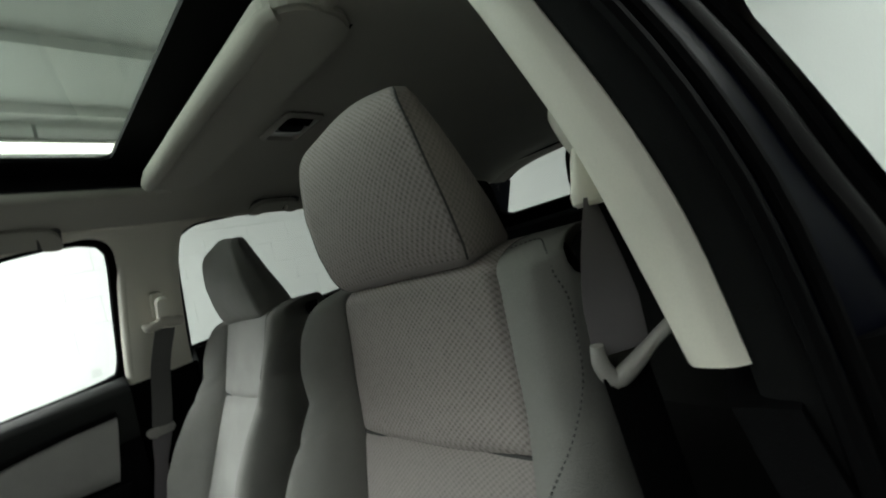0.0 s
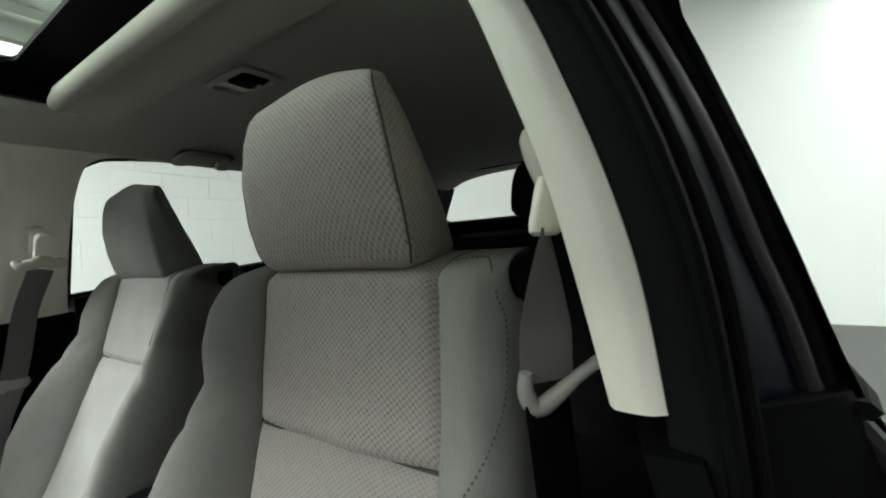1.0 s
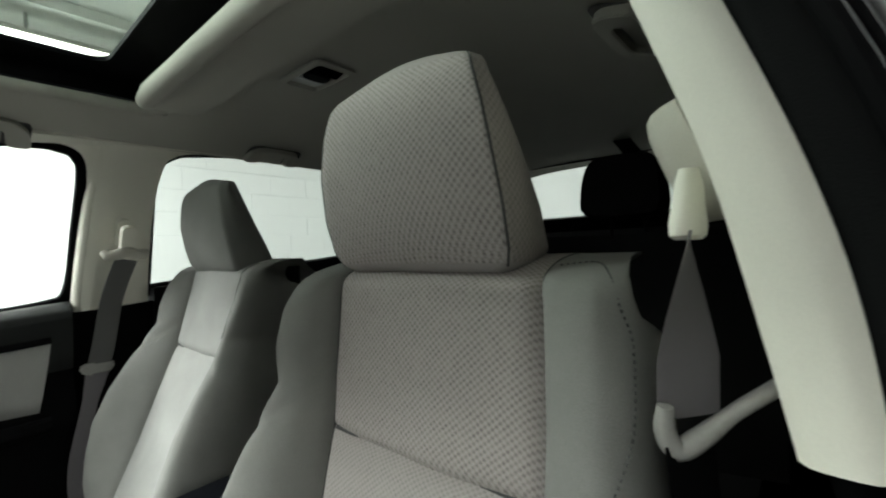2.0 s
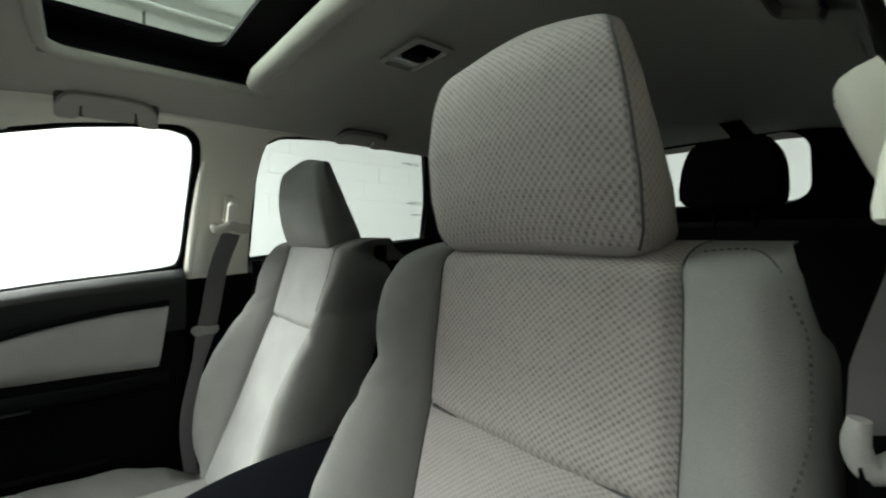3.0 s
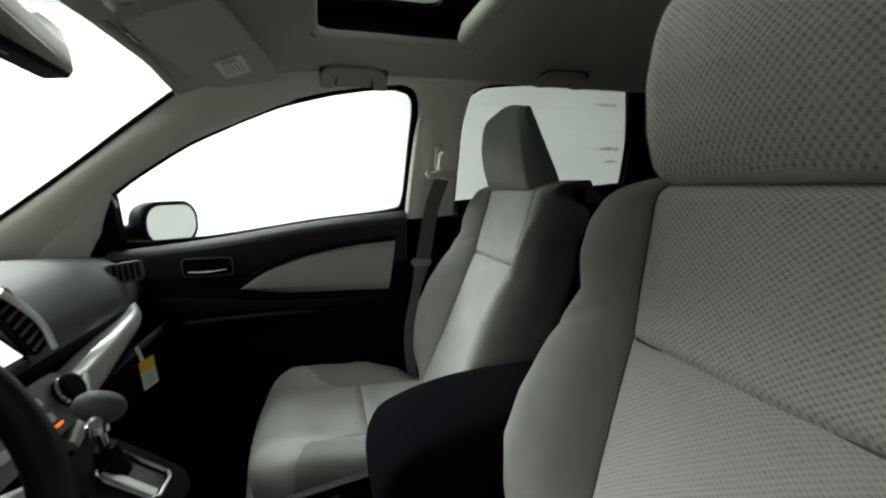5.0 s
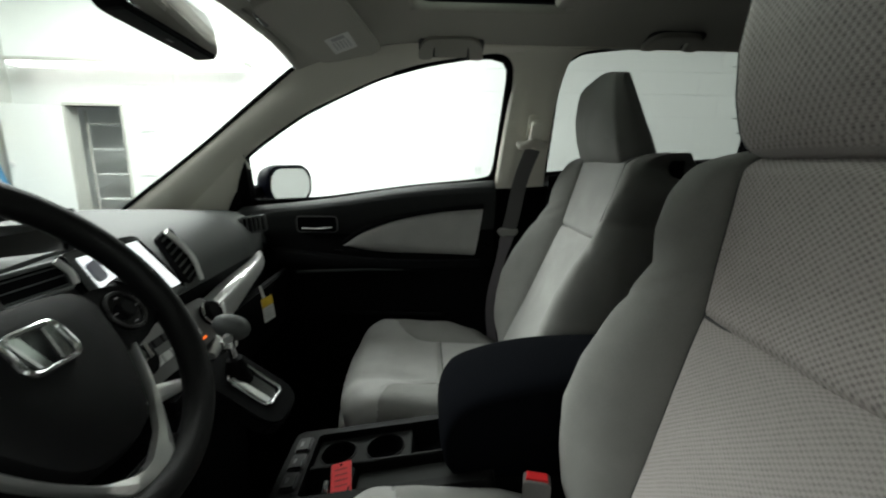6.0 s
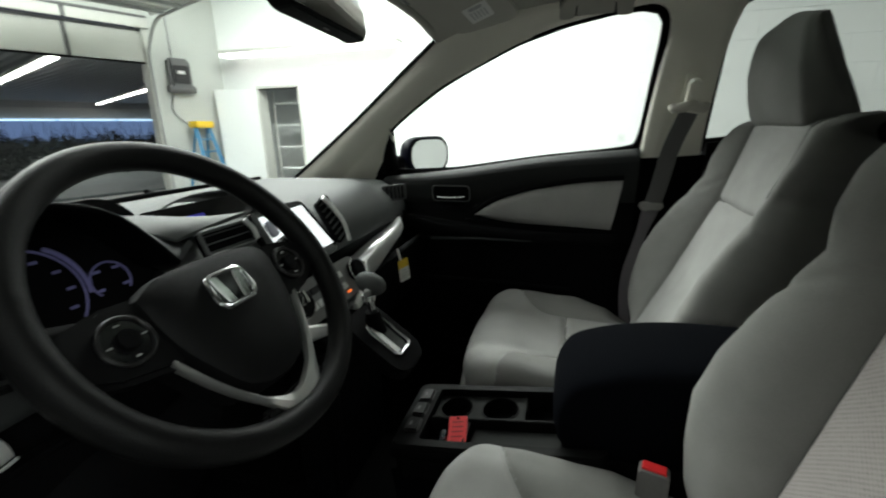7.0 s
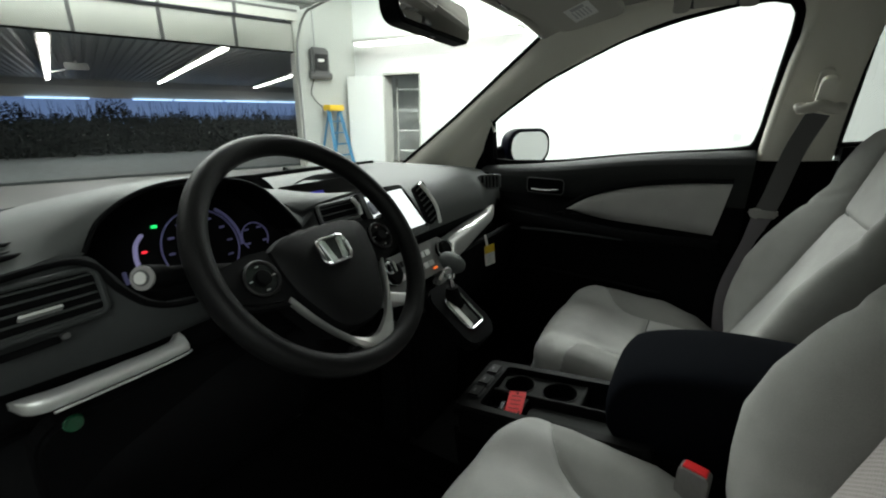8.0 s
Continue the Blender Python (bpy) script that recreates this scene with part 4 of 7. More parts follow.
def bolster_at(s, a, v):
    z = back_point(v, 0, 0).z
    iw, hw, r = interp(INSERT, z), interp(HALF, z), interp(RAISE, z)
    if s == SLIM[0]:
        hw = interp(OUTER, z)
    trim = 0.045 * max(0.0, (z - 1.13) / 0.08) ** 1.5  # the shoulder rounds off towards the back
    pts = [(iw, 0), (iw + 0.25 * (hw - iw), (0.40 if SLIM[0] == 0 else 0.62) * r + 0.004), (iw + 0.6 * (hw - iw), (0.86 if SLIM[0] == 0 else 1.0) * r), (hw - 0.014, 0.80 * r), (hw, 0.25 * r - 0.01), (hw - 0.001 - trim, -0.05), (hw - 0.012 - 1.3 * trim, -0.10), (hw - 0.05 - trim, -0.115)]
    k = a * (len(pts) - 1)
    i = min(int(k), len(pts) - 2)
    t = k - i
    p0, p1, p2, p3 = (Vector((*pts[max(0, min(len(pts) - 1, j))], 0)) for j in (i - 1, i, i + 1, i + 2))
    q = 0.5 * (2 * p1 + (p2 - p0) * t + (2 * p0 - 5 * p1 + 4 * p2 - p3) * t * t + (3 * p1 - p0 - 3 * p2 + p3) * t**3)
    groove = -0.009 * max(0, 1 - a * 0.3 / 0.016) ** 2
    crease = -(0.005 if SLIM[0] == 0 else 0.006) * math.exp(-((z - 1.045 + 0.16 * (a - 0.1)) / 0.008) ** 2) * (0 if s == SLIM[0] else 1 if a < 0.6 else 0.3)
    p = back_point(v, s * q.x, q.y + groove + crease)
    if z > 1.10 and q.y < -0.005:
        p.z -= 0.55 * (-q.y - 0.005) * ((z - 1.10) / 0.11) ** 2
    return p


def bolster_near(s, x, z):
    """The place on the front of a bolster at x across and about z up."""
    v = v_of(z) if z <= TOP else 0.9 + 0.1 * math.asin(min(1, (z - TOP) / 0.030)) / (math.pi / 2)
    return min((bolster_at(s, a, v) for a in np.linspace(0.02, 0.56, 109)), key=lambda p: abs(abs(p.x) - x))


def bolster(s, nu=40, nv=72):
    return grid(lambda a, b: bolster_at(s, a, b), nu, nv)


HEAD_W = [(0.0, 0.112), (0.03, 0.122), (0.10, 0.129), (0.30, 0.131), (0.55, 0.126), (0.75, 0.118), (0.86, 0.111), (0.93, 0.105), (0.97, 0.099), (1.0, 0.090)]
HEAD_F = [(0.0, -0.010), (0.04, -0.001), (0.12, 0.006), (0.30, 0.016), (0.55, 0.024), (0.80, 0.025), (0.90, 0.022), (0.96, 0.015), (1.0, 0.004)]
HEAD_D = [(0.0, 0.084), (0.04, 0.098), (0.10, 0.106), (0.30, 0.098), (0.60, 0.080), (0.85, 0.062), (0.94, 0.050), (1.0, 0.032)]


def headrest_at(t):
    """Half width, front, back and height of the headrest at t, from 0 at its foot to 1 at its crown."""
    z = 1.192 + 0.207 * t
    return interp(HEAD_W, t), interp(HEAD_F, t), interp(HEAD_F, t) - interp(HEAD_D, t), z


def headrest_mesh(at):
    """Padded wedge: bowed front, flat sides sewn to it along a crisp edge, deep at the foot and thin at the crown."""
    rings = []
    n, m = 44, 8
    for k in range(n + 1):
        t = k / n
        w, f, b, z = headrest_at(t)
        corners = ((w, f, 0.010, 0), (-w, f, 0.010, 90), (-w * 0.94, b, 0.024, 180), (w * 0.94, b, 0.024, 270))
        ring = []
        for x, y, r, a0 in corners:
            r = min(r, (f - b) * 0.42)
            sx, sy = math.copysign(1, x), 1 if y == f else -1
            for j in range(m):
                a = radians(a0 + 90 * j / (m - 1))
                ring.append((x - sx * r + r * math.cos(a), y - sy * r + r * math.sin(a)))
        full = []
        for i, p in enumerate(ring):
            q = ring[(i + 1) % len(ring)]
            steps = 14 if i % m == m - 1 else 1
            for e in range(steps):
                u = e / steps
                x, y = p[0] + (q[0] - p[0]) * u, p[1] + (q[1] - p[1]) * u
                swell = math.sin(math.pi * min(1, 1.05 * t)) ** 0.7 if t < 0.95 else 0.12
                if i == m - 1:
                    y += 0.009 * (1 - (x / w) ** 2) * swell
                if i % m == m - 1 and i in (2 * m - 1, 4 * m - 1):
                    x += math.copysign(0.005 * math.sin(math.pi * u), x)
                slack = 0.0012 * noise.noise((x * 22, z * 18, 3.7))
                full.append((x + at[0], y + at[1] + slack, z + at[2] + 0.010 * (1 - (x / w) ** 2) * max(0, (t - 0.7) / 0.3) ** 2))
        rings.append(full)
    for shrink, rise in ((0.86, 0.0028), (0.6, 0.0045), (0.25, 0.0052)):
        cx, cy = at[0], sum(p[1] for p in rings[n]) / len(rings[n])
        rings.append([(cx + (x - cx) * shrink, cy + (y - cy) * shrink, z + rise) for x, y, z in rings[n]])
    return loft(rings)


def headrest_seam(s, at):
    pts = []
    for t in np.linspace(0.03, 0.985, 20):
        w, f, b, z = headrest_at(t)
        pts.append((s * (w - 0.0028) + at[0], f - 0.0026 + at[1], z + at[2]))
    return tube(pts, 0.0013, 40, 6)




def cushion_seam(y, nose):
    """Half width of the seat cushion's middle at y, where its front panel meets the side bolsters."""
    return interp([(-0.60, 0.127), (-0.17, 0.127), (-0.140, 0.135), (-0.105, 0.158), (-0.082, 0.190), (-0.068, 0.226), (-0.060, 0.262), (-0.052, 0.32)], y - nose)


def cushion_at(u, b, nose, seat_z):
    """A place on the cushion: u from side to side and down both sides, b from the back over the nose and down."""
    side, front = max(0.0, abs(u) - 0.80) / 0.20, max(0.0, b - 0.72) / 0.28
    roll, fall = min(1.0, side / 0.6) * math.pi / 2, max(0.0, side - 0.6) / 0.4
    x = math.copysign(min(abs(u), 0.80) / 0.80 * 0.222 + 0.040 * math.sin(roll) - 0.006 * fall, u)
    lead = nose - 0.060 * min(1.0, abs(x) / 0.262) ** 3.6
    bend, drop = min(1.0, front / 0.6) * math.pi / 2, max(0.0, front - 0.6) / 0.4
    y = 0.0 + lead * min(b, 0.72) / 0.72 + 0.050 * math.sin(bend) - 0.014 * drop
    lift = interp([(-0.60, -0.060), (-0.40, -0.040), (-0.335, 0.002), (-0.24, 0.028), (-0.10, 0.030), (0.0, 0.024)], y - nose)
    k = min(1.0, max(0.0, (abs(x) - 0.105) / 0.095))
    z = seat_z + 0.03 * (y - nose + 0.21) + lift * k * k * (3 - 2 * k) + 0.012 * math.cos(min(1.0, abs(x) / 0.135) * 1.5)
    z -= 0.045 * (1 - math.cos(roll)) + 0.10 * fall + 0.060 * (1 - math.cos(bend)) + 0.085 * drop
    z += 0.016 * math.exp(-((y - nose + 0.05) / 0.07) ** 2) * (1 - (abs(x) / 0.28) ** 2)
    # seams pull the cloth in
    away = min(abs(abs(x) - cushion_seam(y, nose)), 0.6 * abs(y - nose - 0.045) if abs(x) > 0.19 else 1)
    z -= 0.0045 * math.exp(-(away / 0.008) ** 2)
    if abs(x) < 0.125:
        z -= 0.006 * math.exp(-((y - nose + 0.213) / 0.009) ** 2)
    z += 0.003 * noise.noise((x * 9, y * 9, 4.2)) + 0.0012 * noise.noise((x * 28, y * 28, 1.7))
    return Vector((x, y, z))


def cushion(nose, seat_z, nu=150, nv=130):
    """The padded cushion as four panels: middle, front and two side bolsters."""
    rows = [[cushion_at(2 * i / nu - 1, j / nv, nose, seat_z) for i in range(nu + 1)] for j in range(nv + 1)]
    panels = {name: ([], {}, []) for name in ("middle", "front", "near", "far")}
    for j in range(nv):
        for i in range(nu):
            ids = ((j, i), (j, i + 1), (j + 1, i + 1), (j + 1, i))
            c = sum((rows[a][b] for a, b in ids), Vector()) / 4
            if abs(c.x) > cushion_seam(c.y, nose):
                key = "near" if c.x < 0 else "far"
            else:
                key = "front" if c.y > nose - 0.213 else "middle"
            pts, index, faces = panels[key]
            for a in ids:
                if a not in index:
                    index[a] = len(pts)
                    pts.append(rows[a[0]][a[1]])
            faces.append([index[a] for a in ids])
    out = {}
    for key, (pts, index, faces) in panels.items():
        bm = bmesh.new()
        vs = [bm.verts.new(p) for p in pts]
        for f in faces:
            bm.faces.new([vs[k] for k in f])
        out[key] = bm
    return out


def seat(name, at, label, recline, rest, nose, seat_z, cloth, side_cloth, front_cloth):
    RECLINE[0] = recline
    SLIM[0] = 0 if at[0] > 0 else -1
    st = thing(name, label, "car seat", at, "front seats")
    part("upper_insert", padded(v_of(1.0), 1.0, 40, 36), cloth, st, "woven patterned cloth panel")
    part("lower_insert", padded(0.0, v_of(1.0), 40, 40), CLOTH_LOW if cloth is CLOTH else cloth, st, "woven patterned cloth panel")
    for s in (-1, 1):
        b = part("bolster", bolster(s), side_cloth, st, "plain grey cloth bolster")
        seam_pts = [back_point(v, s * (interp(INSERT, back_point(v, 0, 0).z)), -0.006) for v in np.linspace(0.02, 0.99, 30)]
        part("seam", tube(seam_pts, 0.0018, 60, 5), SEAM, b)
        # raised inner edge of the shoulder wing
        wing = [bolster_at(s, interp([(0, 0.10), (0.6, 0.15), (1, 0.26)], k), 0.955 - 0.245 * k) + Vector((0, 0.0006, 0)) for k in np.linspace(0, 1, 16)]
        if at[0] > 0 and s < 0:
            part("wing_seam", tube(wing, 0.0013, 40, 5), SEAM, b)
        if s != SLIM[0] or at[0] > 0:
            continue
        way = [(0.150, 1.200), (0.180, 1.202), (0.199, 1.193), (0.211, 1.172), (0.219, 1.150), (0.223, 1.122), (0.223, 1.086), (0.214, 1.050), (0.199, 1.020), (0.180, 0.99)]
        line = [bolster_near(s, x, z) + Vector((0, 0.0014, 0)) for x, z in way]
        fine = smooth_line(line, 120)
        bm = bmesh.new()
        for k in range(0, 118, 2):
            tube([fine[k], fine[k + 1]], 0.0009, 2, 4, bm=bm)
        part("stitching", bm, SEAM, b)
    cross = [back_point(v_of(1.0), x, -0.004) for x in np.linspace(-0.139, 0.139, 9)]
    part("cross_seam", tube(cross, 0.0025, 30, 5), SEAM, st)
    rings = []
    for z in np.linspace(0.56, 1.19, 12):
        w = interp(HALF, z) - 0.035
        y = plane_y(z) - 0.085
        rings.append([(-w, y, z), (w, y, z), (w * 0.9, y - 0.035, z), (-w * 0.9, y - 0.035, z)])
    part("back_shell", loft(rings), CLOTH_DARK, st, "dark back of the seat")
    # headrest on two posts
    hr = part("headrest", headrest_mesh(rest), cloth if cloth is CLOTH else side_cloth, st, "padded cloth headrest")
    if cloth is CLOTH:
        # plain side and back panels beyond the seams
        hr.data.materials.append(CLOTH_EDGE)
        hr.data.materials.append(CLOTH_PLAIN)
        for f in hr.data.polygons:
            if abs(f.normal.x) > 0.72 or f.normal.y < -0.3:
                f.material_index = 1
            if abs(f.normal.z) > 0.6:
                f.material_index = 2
    for s in (-1, 1):
        if cloth is CLOTH:
            part("seam", headrest_seam(s, rest), SEAM, hr)
        part("post", tube([(s * 0.065, -0.075, 1.15), (s * 0.065, -0.07, 1.22)], 0.006, 6, 8), CHROME, hr)
    # cushion: middle, front panel over the nose, two side bolsters, lower front panel
    panels = cushion(nose, seat_z)
    part("cushion_centre", panels["middle"], front_cloth, st, "pale cloth cushion panel", angle=80)
    cf = part("cushion_front", panels["front"], front_cloth, st, "pale cloth cushion front", angle=80)
    for key in ("near", "far"):
        cb = part("cushion_bolster", panels[key], side_cloth, st, angle=80)
        s = -1 if key == "near" else 1
        line = []
        for y in np.linspace(nose - 0.40, nose - 0.064, 40):
            w = cushion_seam(y, nose)
            u = w / 0.222 * 0.80 if w < 0.222 else 0.80 + 0.12 * math.asin(min(1, (w - 0.222) / 0.040)) / (math.pi / 2)
            lead = nose - 0.060 * min(1.0, w / 0.262) ** 3.6
            line.append(cushion_at(s * u, 0.72 * y / lead, nose, seat_z) + Vector((0, 0, 0.0004)))
        part("cushion_seam", tube(line, 0.0014, 60, 5), side_cloth, cb)
    part("cross_seam", tube([cushion_at(x / 0.222 * 0.80, 0.72 * (nose - 0.213) / (nose - 0.060 * (abs(x) / 0.262) ** 3.6), nose, seat_z) for x in np.linspace(-0.127, 0.127, 11)], 0.0016, 24, 5), SEAM, st)
    low = [Vector((x, nose + 0.046 - 0.060 * (abs(x) / 0.262) ** 3.6, seat_z - 0.070 - 0.05 * (abs(x) / 0.2) ** 4)) for x in np.linspace(-0.19, 0.19, 13)]
    part("front_panel", band(low, [p + Vector((0, -0.020, -0.085)) for p in low], (0, 1, 0), 40, 8, 0.018, 0.02), front_cloth, cf)
    part("front_skirt", slab(rounded(0.44, 0.10, 0.03), 0.03, 0.006, place=frame_of(0, nose - 0.010, 0.46, (-1, 0, 0), (0, -0.2, 1))), CLOTH_DARK, st)
    part("side_trim", box(-0.27, 0.27, -0.08, 0.46, 0.42, 0.52, 0.03), BLACK, st, "black plastic seat base")
    for s in (-1, 1):
        part("runner", box(s * 0.2 - 0.025, s * 0.2 + 0.025, -0.1, 0.5, 0.36, 0.43, 0.004), DARKGREY, st)
    return st


seat("driver_seat", (-0.367, 0.158, 0), "grey cloth driver's seat with woven inserts and plain bolsters", 0.0, (0.010, -0.009, 0.002), 0.466, 0.645, CLOTH, CLOTH_SIDE, CLOTH_LIGHT)
seat("passenger_seat", (0.388, 0.096, 0), "pale grey cloth front passenger seat with smooth bolsters", 0.17, (0.006, -0.034, -0.012), 0.577, 0.630, CLOTH_MID, CLOTH_SIDE, CLOTH_LIGHT)


def rear_seat():
    st = thing("rear_bench", "dark rear bench seat with headrests", "car seat")
    def back(a, b):
        return ((2 * a - 1) * 0.64, -0.72 - 0.16 * b + 0.02 * math.cos((2 * a - 1) * 9), 0.66 + 0.58 * b)
    bm = grid(back, 30, 12)
    got = bmesh.ops.extrude_face_region(bm, geom=bm.faces[:])
    bmesh.ops.translate(bm, verts=[v for v in got["geom"] if isinstance(v, bmesh.types.BMVert)], vec=(0, -0.12, 0.02))
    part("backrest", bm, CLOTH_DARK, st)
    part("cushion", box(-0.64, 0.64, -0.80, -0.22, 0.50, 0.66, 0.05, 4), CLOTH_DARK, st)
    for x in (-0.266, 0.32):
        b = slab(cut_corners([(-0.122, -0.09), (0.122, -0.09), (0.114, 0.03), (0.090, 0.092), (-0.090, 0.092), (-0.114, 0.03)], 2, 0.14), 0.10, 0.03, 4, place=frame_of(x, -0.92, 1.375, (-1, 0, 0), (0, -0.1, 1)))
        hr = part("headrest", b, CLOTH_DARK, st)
        for dx in (-0.05, 0.05):
            part("post", tube([(x + dx, -0.90, 1.18), (x + dx, -0.90, 1.30)], 0.005, 4, 8), BLACK, hr)


rear_seat()


def roof_belt():
    b = thing("roof_belt", "black belt strap hanging from the headliner over the rear bench", "seat belt")
    line = smooth_line([(-0.185, -1.07, 1.60), (-0.25, -1.04, 1.51), (-0.285, -1.02, 1.46), (-0.30, -1.02, 1.36), (-0.30, -1.03, 1.20)], 24)
    part("webbing", loft([[p + Vector((dx, dy, 0)) for dx, dy in ((-0.03, -0.003), (0.03, -0.003), (0.03, 0.003), (-0.03, 0.003))] for p in line]), RUBBER, b)


roof_belt()


# ---- steering wheel ----
def steering_wheel():
    st = thing("steering_wheel", "black leather steering wheel with silver lower spokes", "steering wheel")
    tilt = 37
    m = pose(-0.372, 0.844, 1.033, 90 - tilt, 0, 0)  # x right, y up the wheel, z towards the driver
    R, r = 0.171, 0.0155

    def ring_pt(a, t):
        rr = R + r * math.cos(t)
        return m @ Vector((rr * math.cos(a), rr * math.sin(a), r * 1.1 * math.sin(t)))

    rings = [[ring_pt(2 * math.pi * k / 96, 2 * math.pi * j / 14) for j in range(14)] for k in range(97)]
    rim = part("rim", loft(rings, cap=False), LEATHER, st, "black leather rim")
    hub = [(-0.088, 0.018), (-0.05, 0.033), (0.05, 0.033), (0.088, 0.018), (0.085, -0.025), (0.072, -0.065), (0.036, -0.118), (-0.036, -0.118), (-0.072, -0.065), (-0.085, -0.025)]
    hubs = smooth_line([(*p, 0) for p in hub + hub[:1]], 41)[:-1]
    rings = [[m @ Vector((p.x * f, -0.03 + (p.y + 0.03) * f, z)) for p in hubs] for f, z in ((0.95, -0.06), (1.0, -0.03), (1.0, -0.008), (0.96, 0.003), (0.85, 0.008), (0.5, 0.012), (0.1, 0.013))]
    part("airbag_cover", loft(rings), HUB, st, "black grained centre pad")
    for s in (-1, 1):
        poly = [(0.075 * s, 0.022), (0.115 * s, 0.024), (0.163 * s, 0.012), (0.165 * s, -0.030), (0.13 * s, -0.046), (0.075 * s, -0.058)]
        if s < 0:
            poly = poly[::-1]
        sp = part("spoke", slab(poly, 0.022, 0.005, place=m @ Matrix.Translation((0, 0, -0.024))), HUB, st)
        cen = m @ Matrix.Translation((0.112 * s, -0.013, -0.003))
        part("button_pad", slab(disc(0.024), 0.005, 0.002, place=cen), PIANO, sp)
        ring = [cen @ Vector((0.022 * math.cos(a), 0.022 * math.sin(a), 0.006)) for a in np.linspace(0, 2 * math.pi, 33)[:-1]]
        part("button_ring", tube(ring, 0.0022, closed=True, sides=6), MOULD, sp)
        part("button", slab(disc(0.010), 0.005, 0.002, place=cen @ Matrix.Translation((0, 0, 0.006))), BLACK, sp)
        for dx, dy in ((0.0155, 0), (-0.0155, 0), (0, 0.0155), (0, -0.0155)):
            part("mark", slab(rounded(0.005, 0.0015, 0.0006, 2), 0.001, place=cen @ Matrix.Translation((dx, dy, 0.006))), STALKTIP, sp)
    # silver trim that runs from both sides down to the foot of the wheel
    vee = smooth_line([(-0.090, -0.048, -0.003), (-0.069, -0.091, -0.001), (-0.043, -0.128, 0.0), (-0.018, -0.151, 0.001), (0.0, -0.157, 0.001), (0.018, -0.151, 0.001), (0.043, -0.128, 0.0), (0.069, -0.091, -0.001), (0.090, -0.048, -0.003)], 49)
    rings = []
    for k, p in enumerate(vee):
        d = (vee[min(k + 1, 48)] - vee[max(k - 1, 0)]).normalized()
        side = Vector((-d.y, d.x, 0))
        ww = interp([(0, 0.0012), (0.2, 0.0019), (0.33, 0.0036), (0.42, 0.0095), (0.5, 0.0145), (0.58, 0.0125), (0.67, 0.0068), (0.8, 0.0034), (1, 0.0016)], k / 48)
        rings.append([m @ (p + side * dx * ww + Vector((0, 0, dz))) for dx, dz in ((-1, -0.004), (-0.8, 0.003), (0, 0.006), (0.8, 0.003), (1, -0.004), (0, -0.012))])
    part("silver_trim", loft(rings), SATIN, st, "satin silver lower spoke trim")
    part("lower_bridge", slab([(-0.062, -0.168), (0.062, -0.168), (0.050, -0.140), (-0.050, -0.140)], 0.014, 0.004, place=m @ Matrix.Translation((0, 0, -0.014))), LEATHER, st)
    # plain chrome badge
    bd = m @ Matrix.Translation((0.0, -0.012, 0.012))
    badge = part("badge", slab(rounded(0.052, 0.039, 0.010), 0.003, 0.001, place=bd), PIANO, st, "chrome badge on the centre pad")
    ring = [bd @ Vector((x, y, 0.003)) for x, y in rounded(0.050, 0.0375, 0.010)]
    part("badge_ring", tube(ring, 0.0030, closed=True, sides=8), CHROME, badge)
    for s in (-1, 1):
        part("badge_bar", slab([(0.010 * s - 0.0055, -0.0165), (0.010 * s + 0.0055, -0.0165), (0.016 * s + 0.0055, 0.0165), (0.016 * s - 0.0055, 0.0165)], 0.005, 0.0015, place=bd @ Matrix.Translation((0, 0, 0.001))), CHROME, badge)
    part("column", tube([m @ Vector((0, -0.01, -0.03)), m @ Vector((0, -0.02, -0.22))], 0.055, 10, 20), BLACK, st, "black column shroud")
    # stalks
    for s in (-1, 1):
        way = ((-0.04, 0.010, -0.060), (-0.13, 0.024, -0.040), (-0.203, 0.030, -0.014)) if s < 0 else ((0.04, 0.0, -0.06), (0.12, 0.015, -0.055), (0.185, 0.022, -0.045))
        a, b, c = (m @ Vector(p) for p in way)
        stalk = part("stalk", tube([a, b, c], lambda t: 0.008 + 0.004 * t, 16, 12), BLACK, st)
        tip = m @ (Vector((0.200, 0.024, -0.042)) if s > 0 else Vector((-0.224, 0.030, 0.000)))
        part("tip", tube([c, tip], 0.0135, 4, 16), BLACK, stalk)
        if s < 0:
            nrm = (tip - c).normalized()
            part("tip_ring", tube([tip, tip + nrm * 0.003], 0.0124, 3, 24), STALKTIP, stalk)
            part("tip_mark", tube([tip + nrm * 0.003, tip + nrm * 0.0045], 0.0082, 3, 20), DARKGREY, stalk)
            part("tip_dot", tube([tip + nrm * 0.0045, tip + nrm * 0.0055], 0.0064, 3, 18), PAPER, stalk)


steering_wheel()


# ---- dashboard ----
def dash_profile(x):
    """Section of the dashboard at x, from the windscreen over the top and down the face."""
    edge = max(0.0, abs(x) - 0.45) / 0.3
    top = 1.045 - 0.035 * edge
    face = 0.995 + 0.06 * edge
    if x < -0.26:
        face -= 0.02
    return [(1.56 - 0.10 * edge, top - 0.045), (1.45 - 0.06 * edge, top - 0.005), (1.30, top), (1.16 + 0.02 * edge, top - 0.002), (face + 0.075, top - 0.012), (face + 0.03, top - 0.04),
            (face, top - 0.09), (face + 0.005, top - 0.15), (face + 0.05, top - 0.18), (face + 0.02, top - 0.20), (face - 0.005, top - 0.27), (face + 0.05, top - 0.40), (face + 0.15, top - 0.52), (1.30, 0.42)]


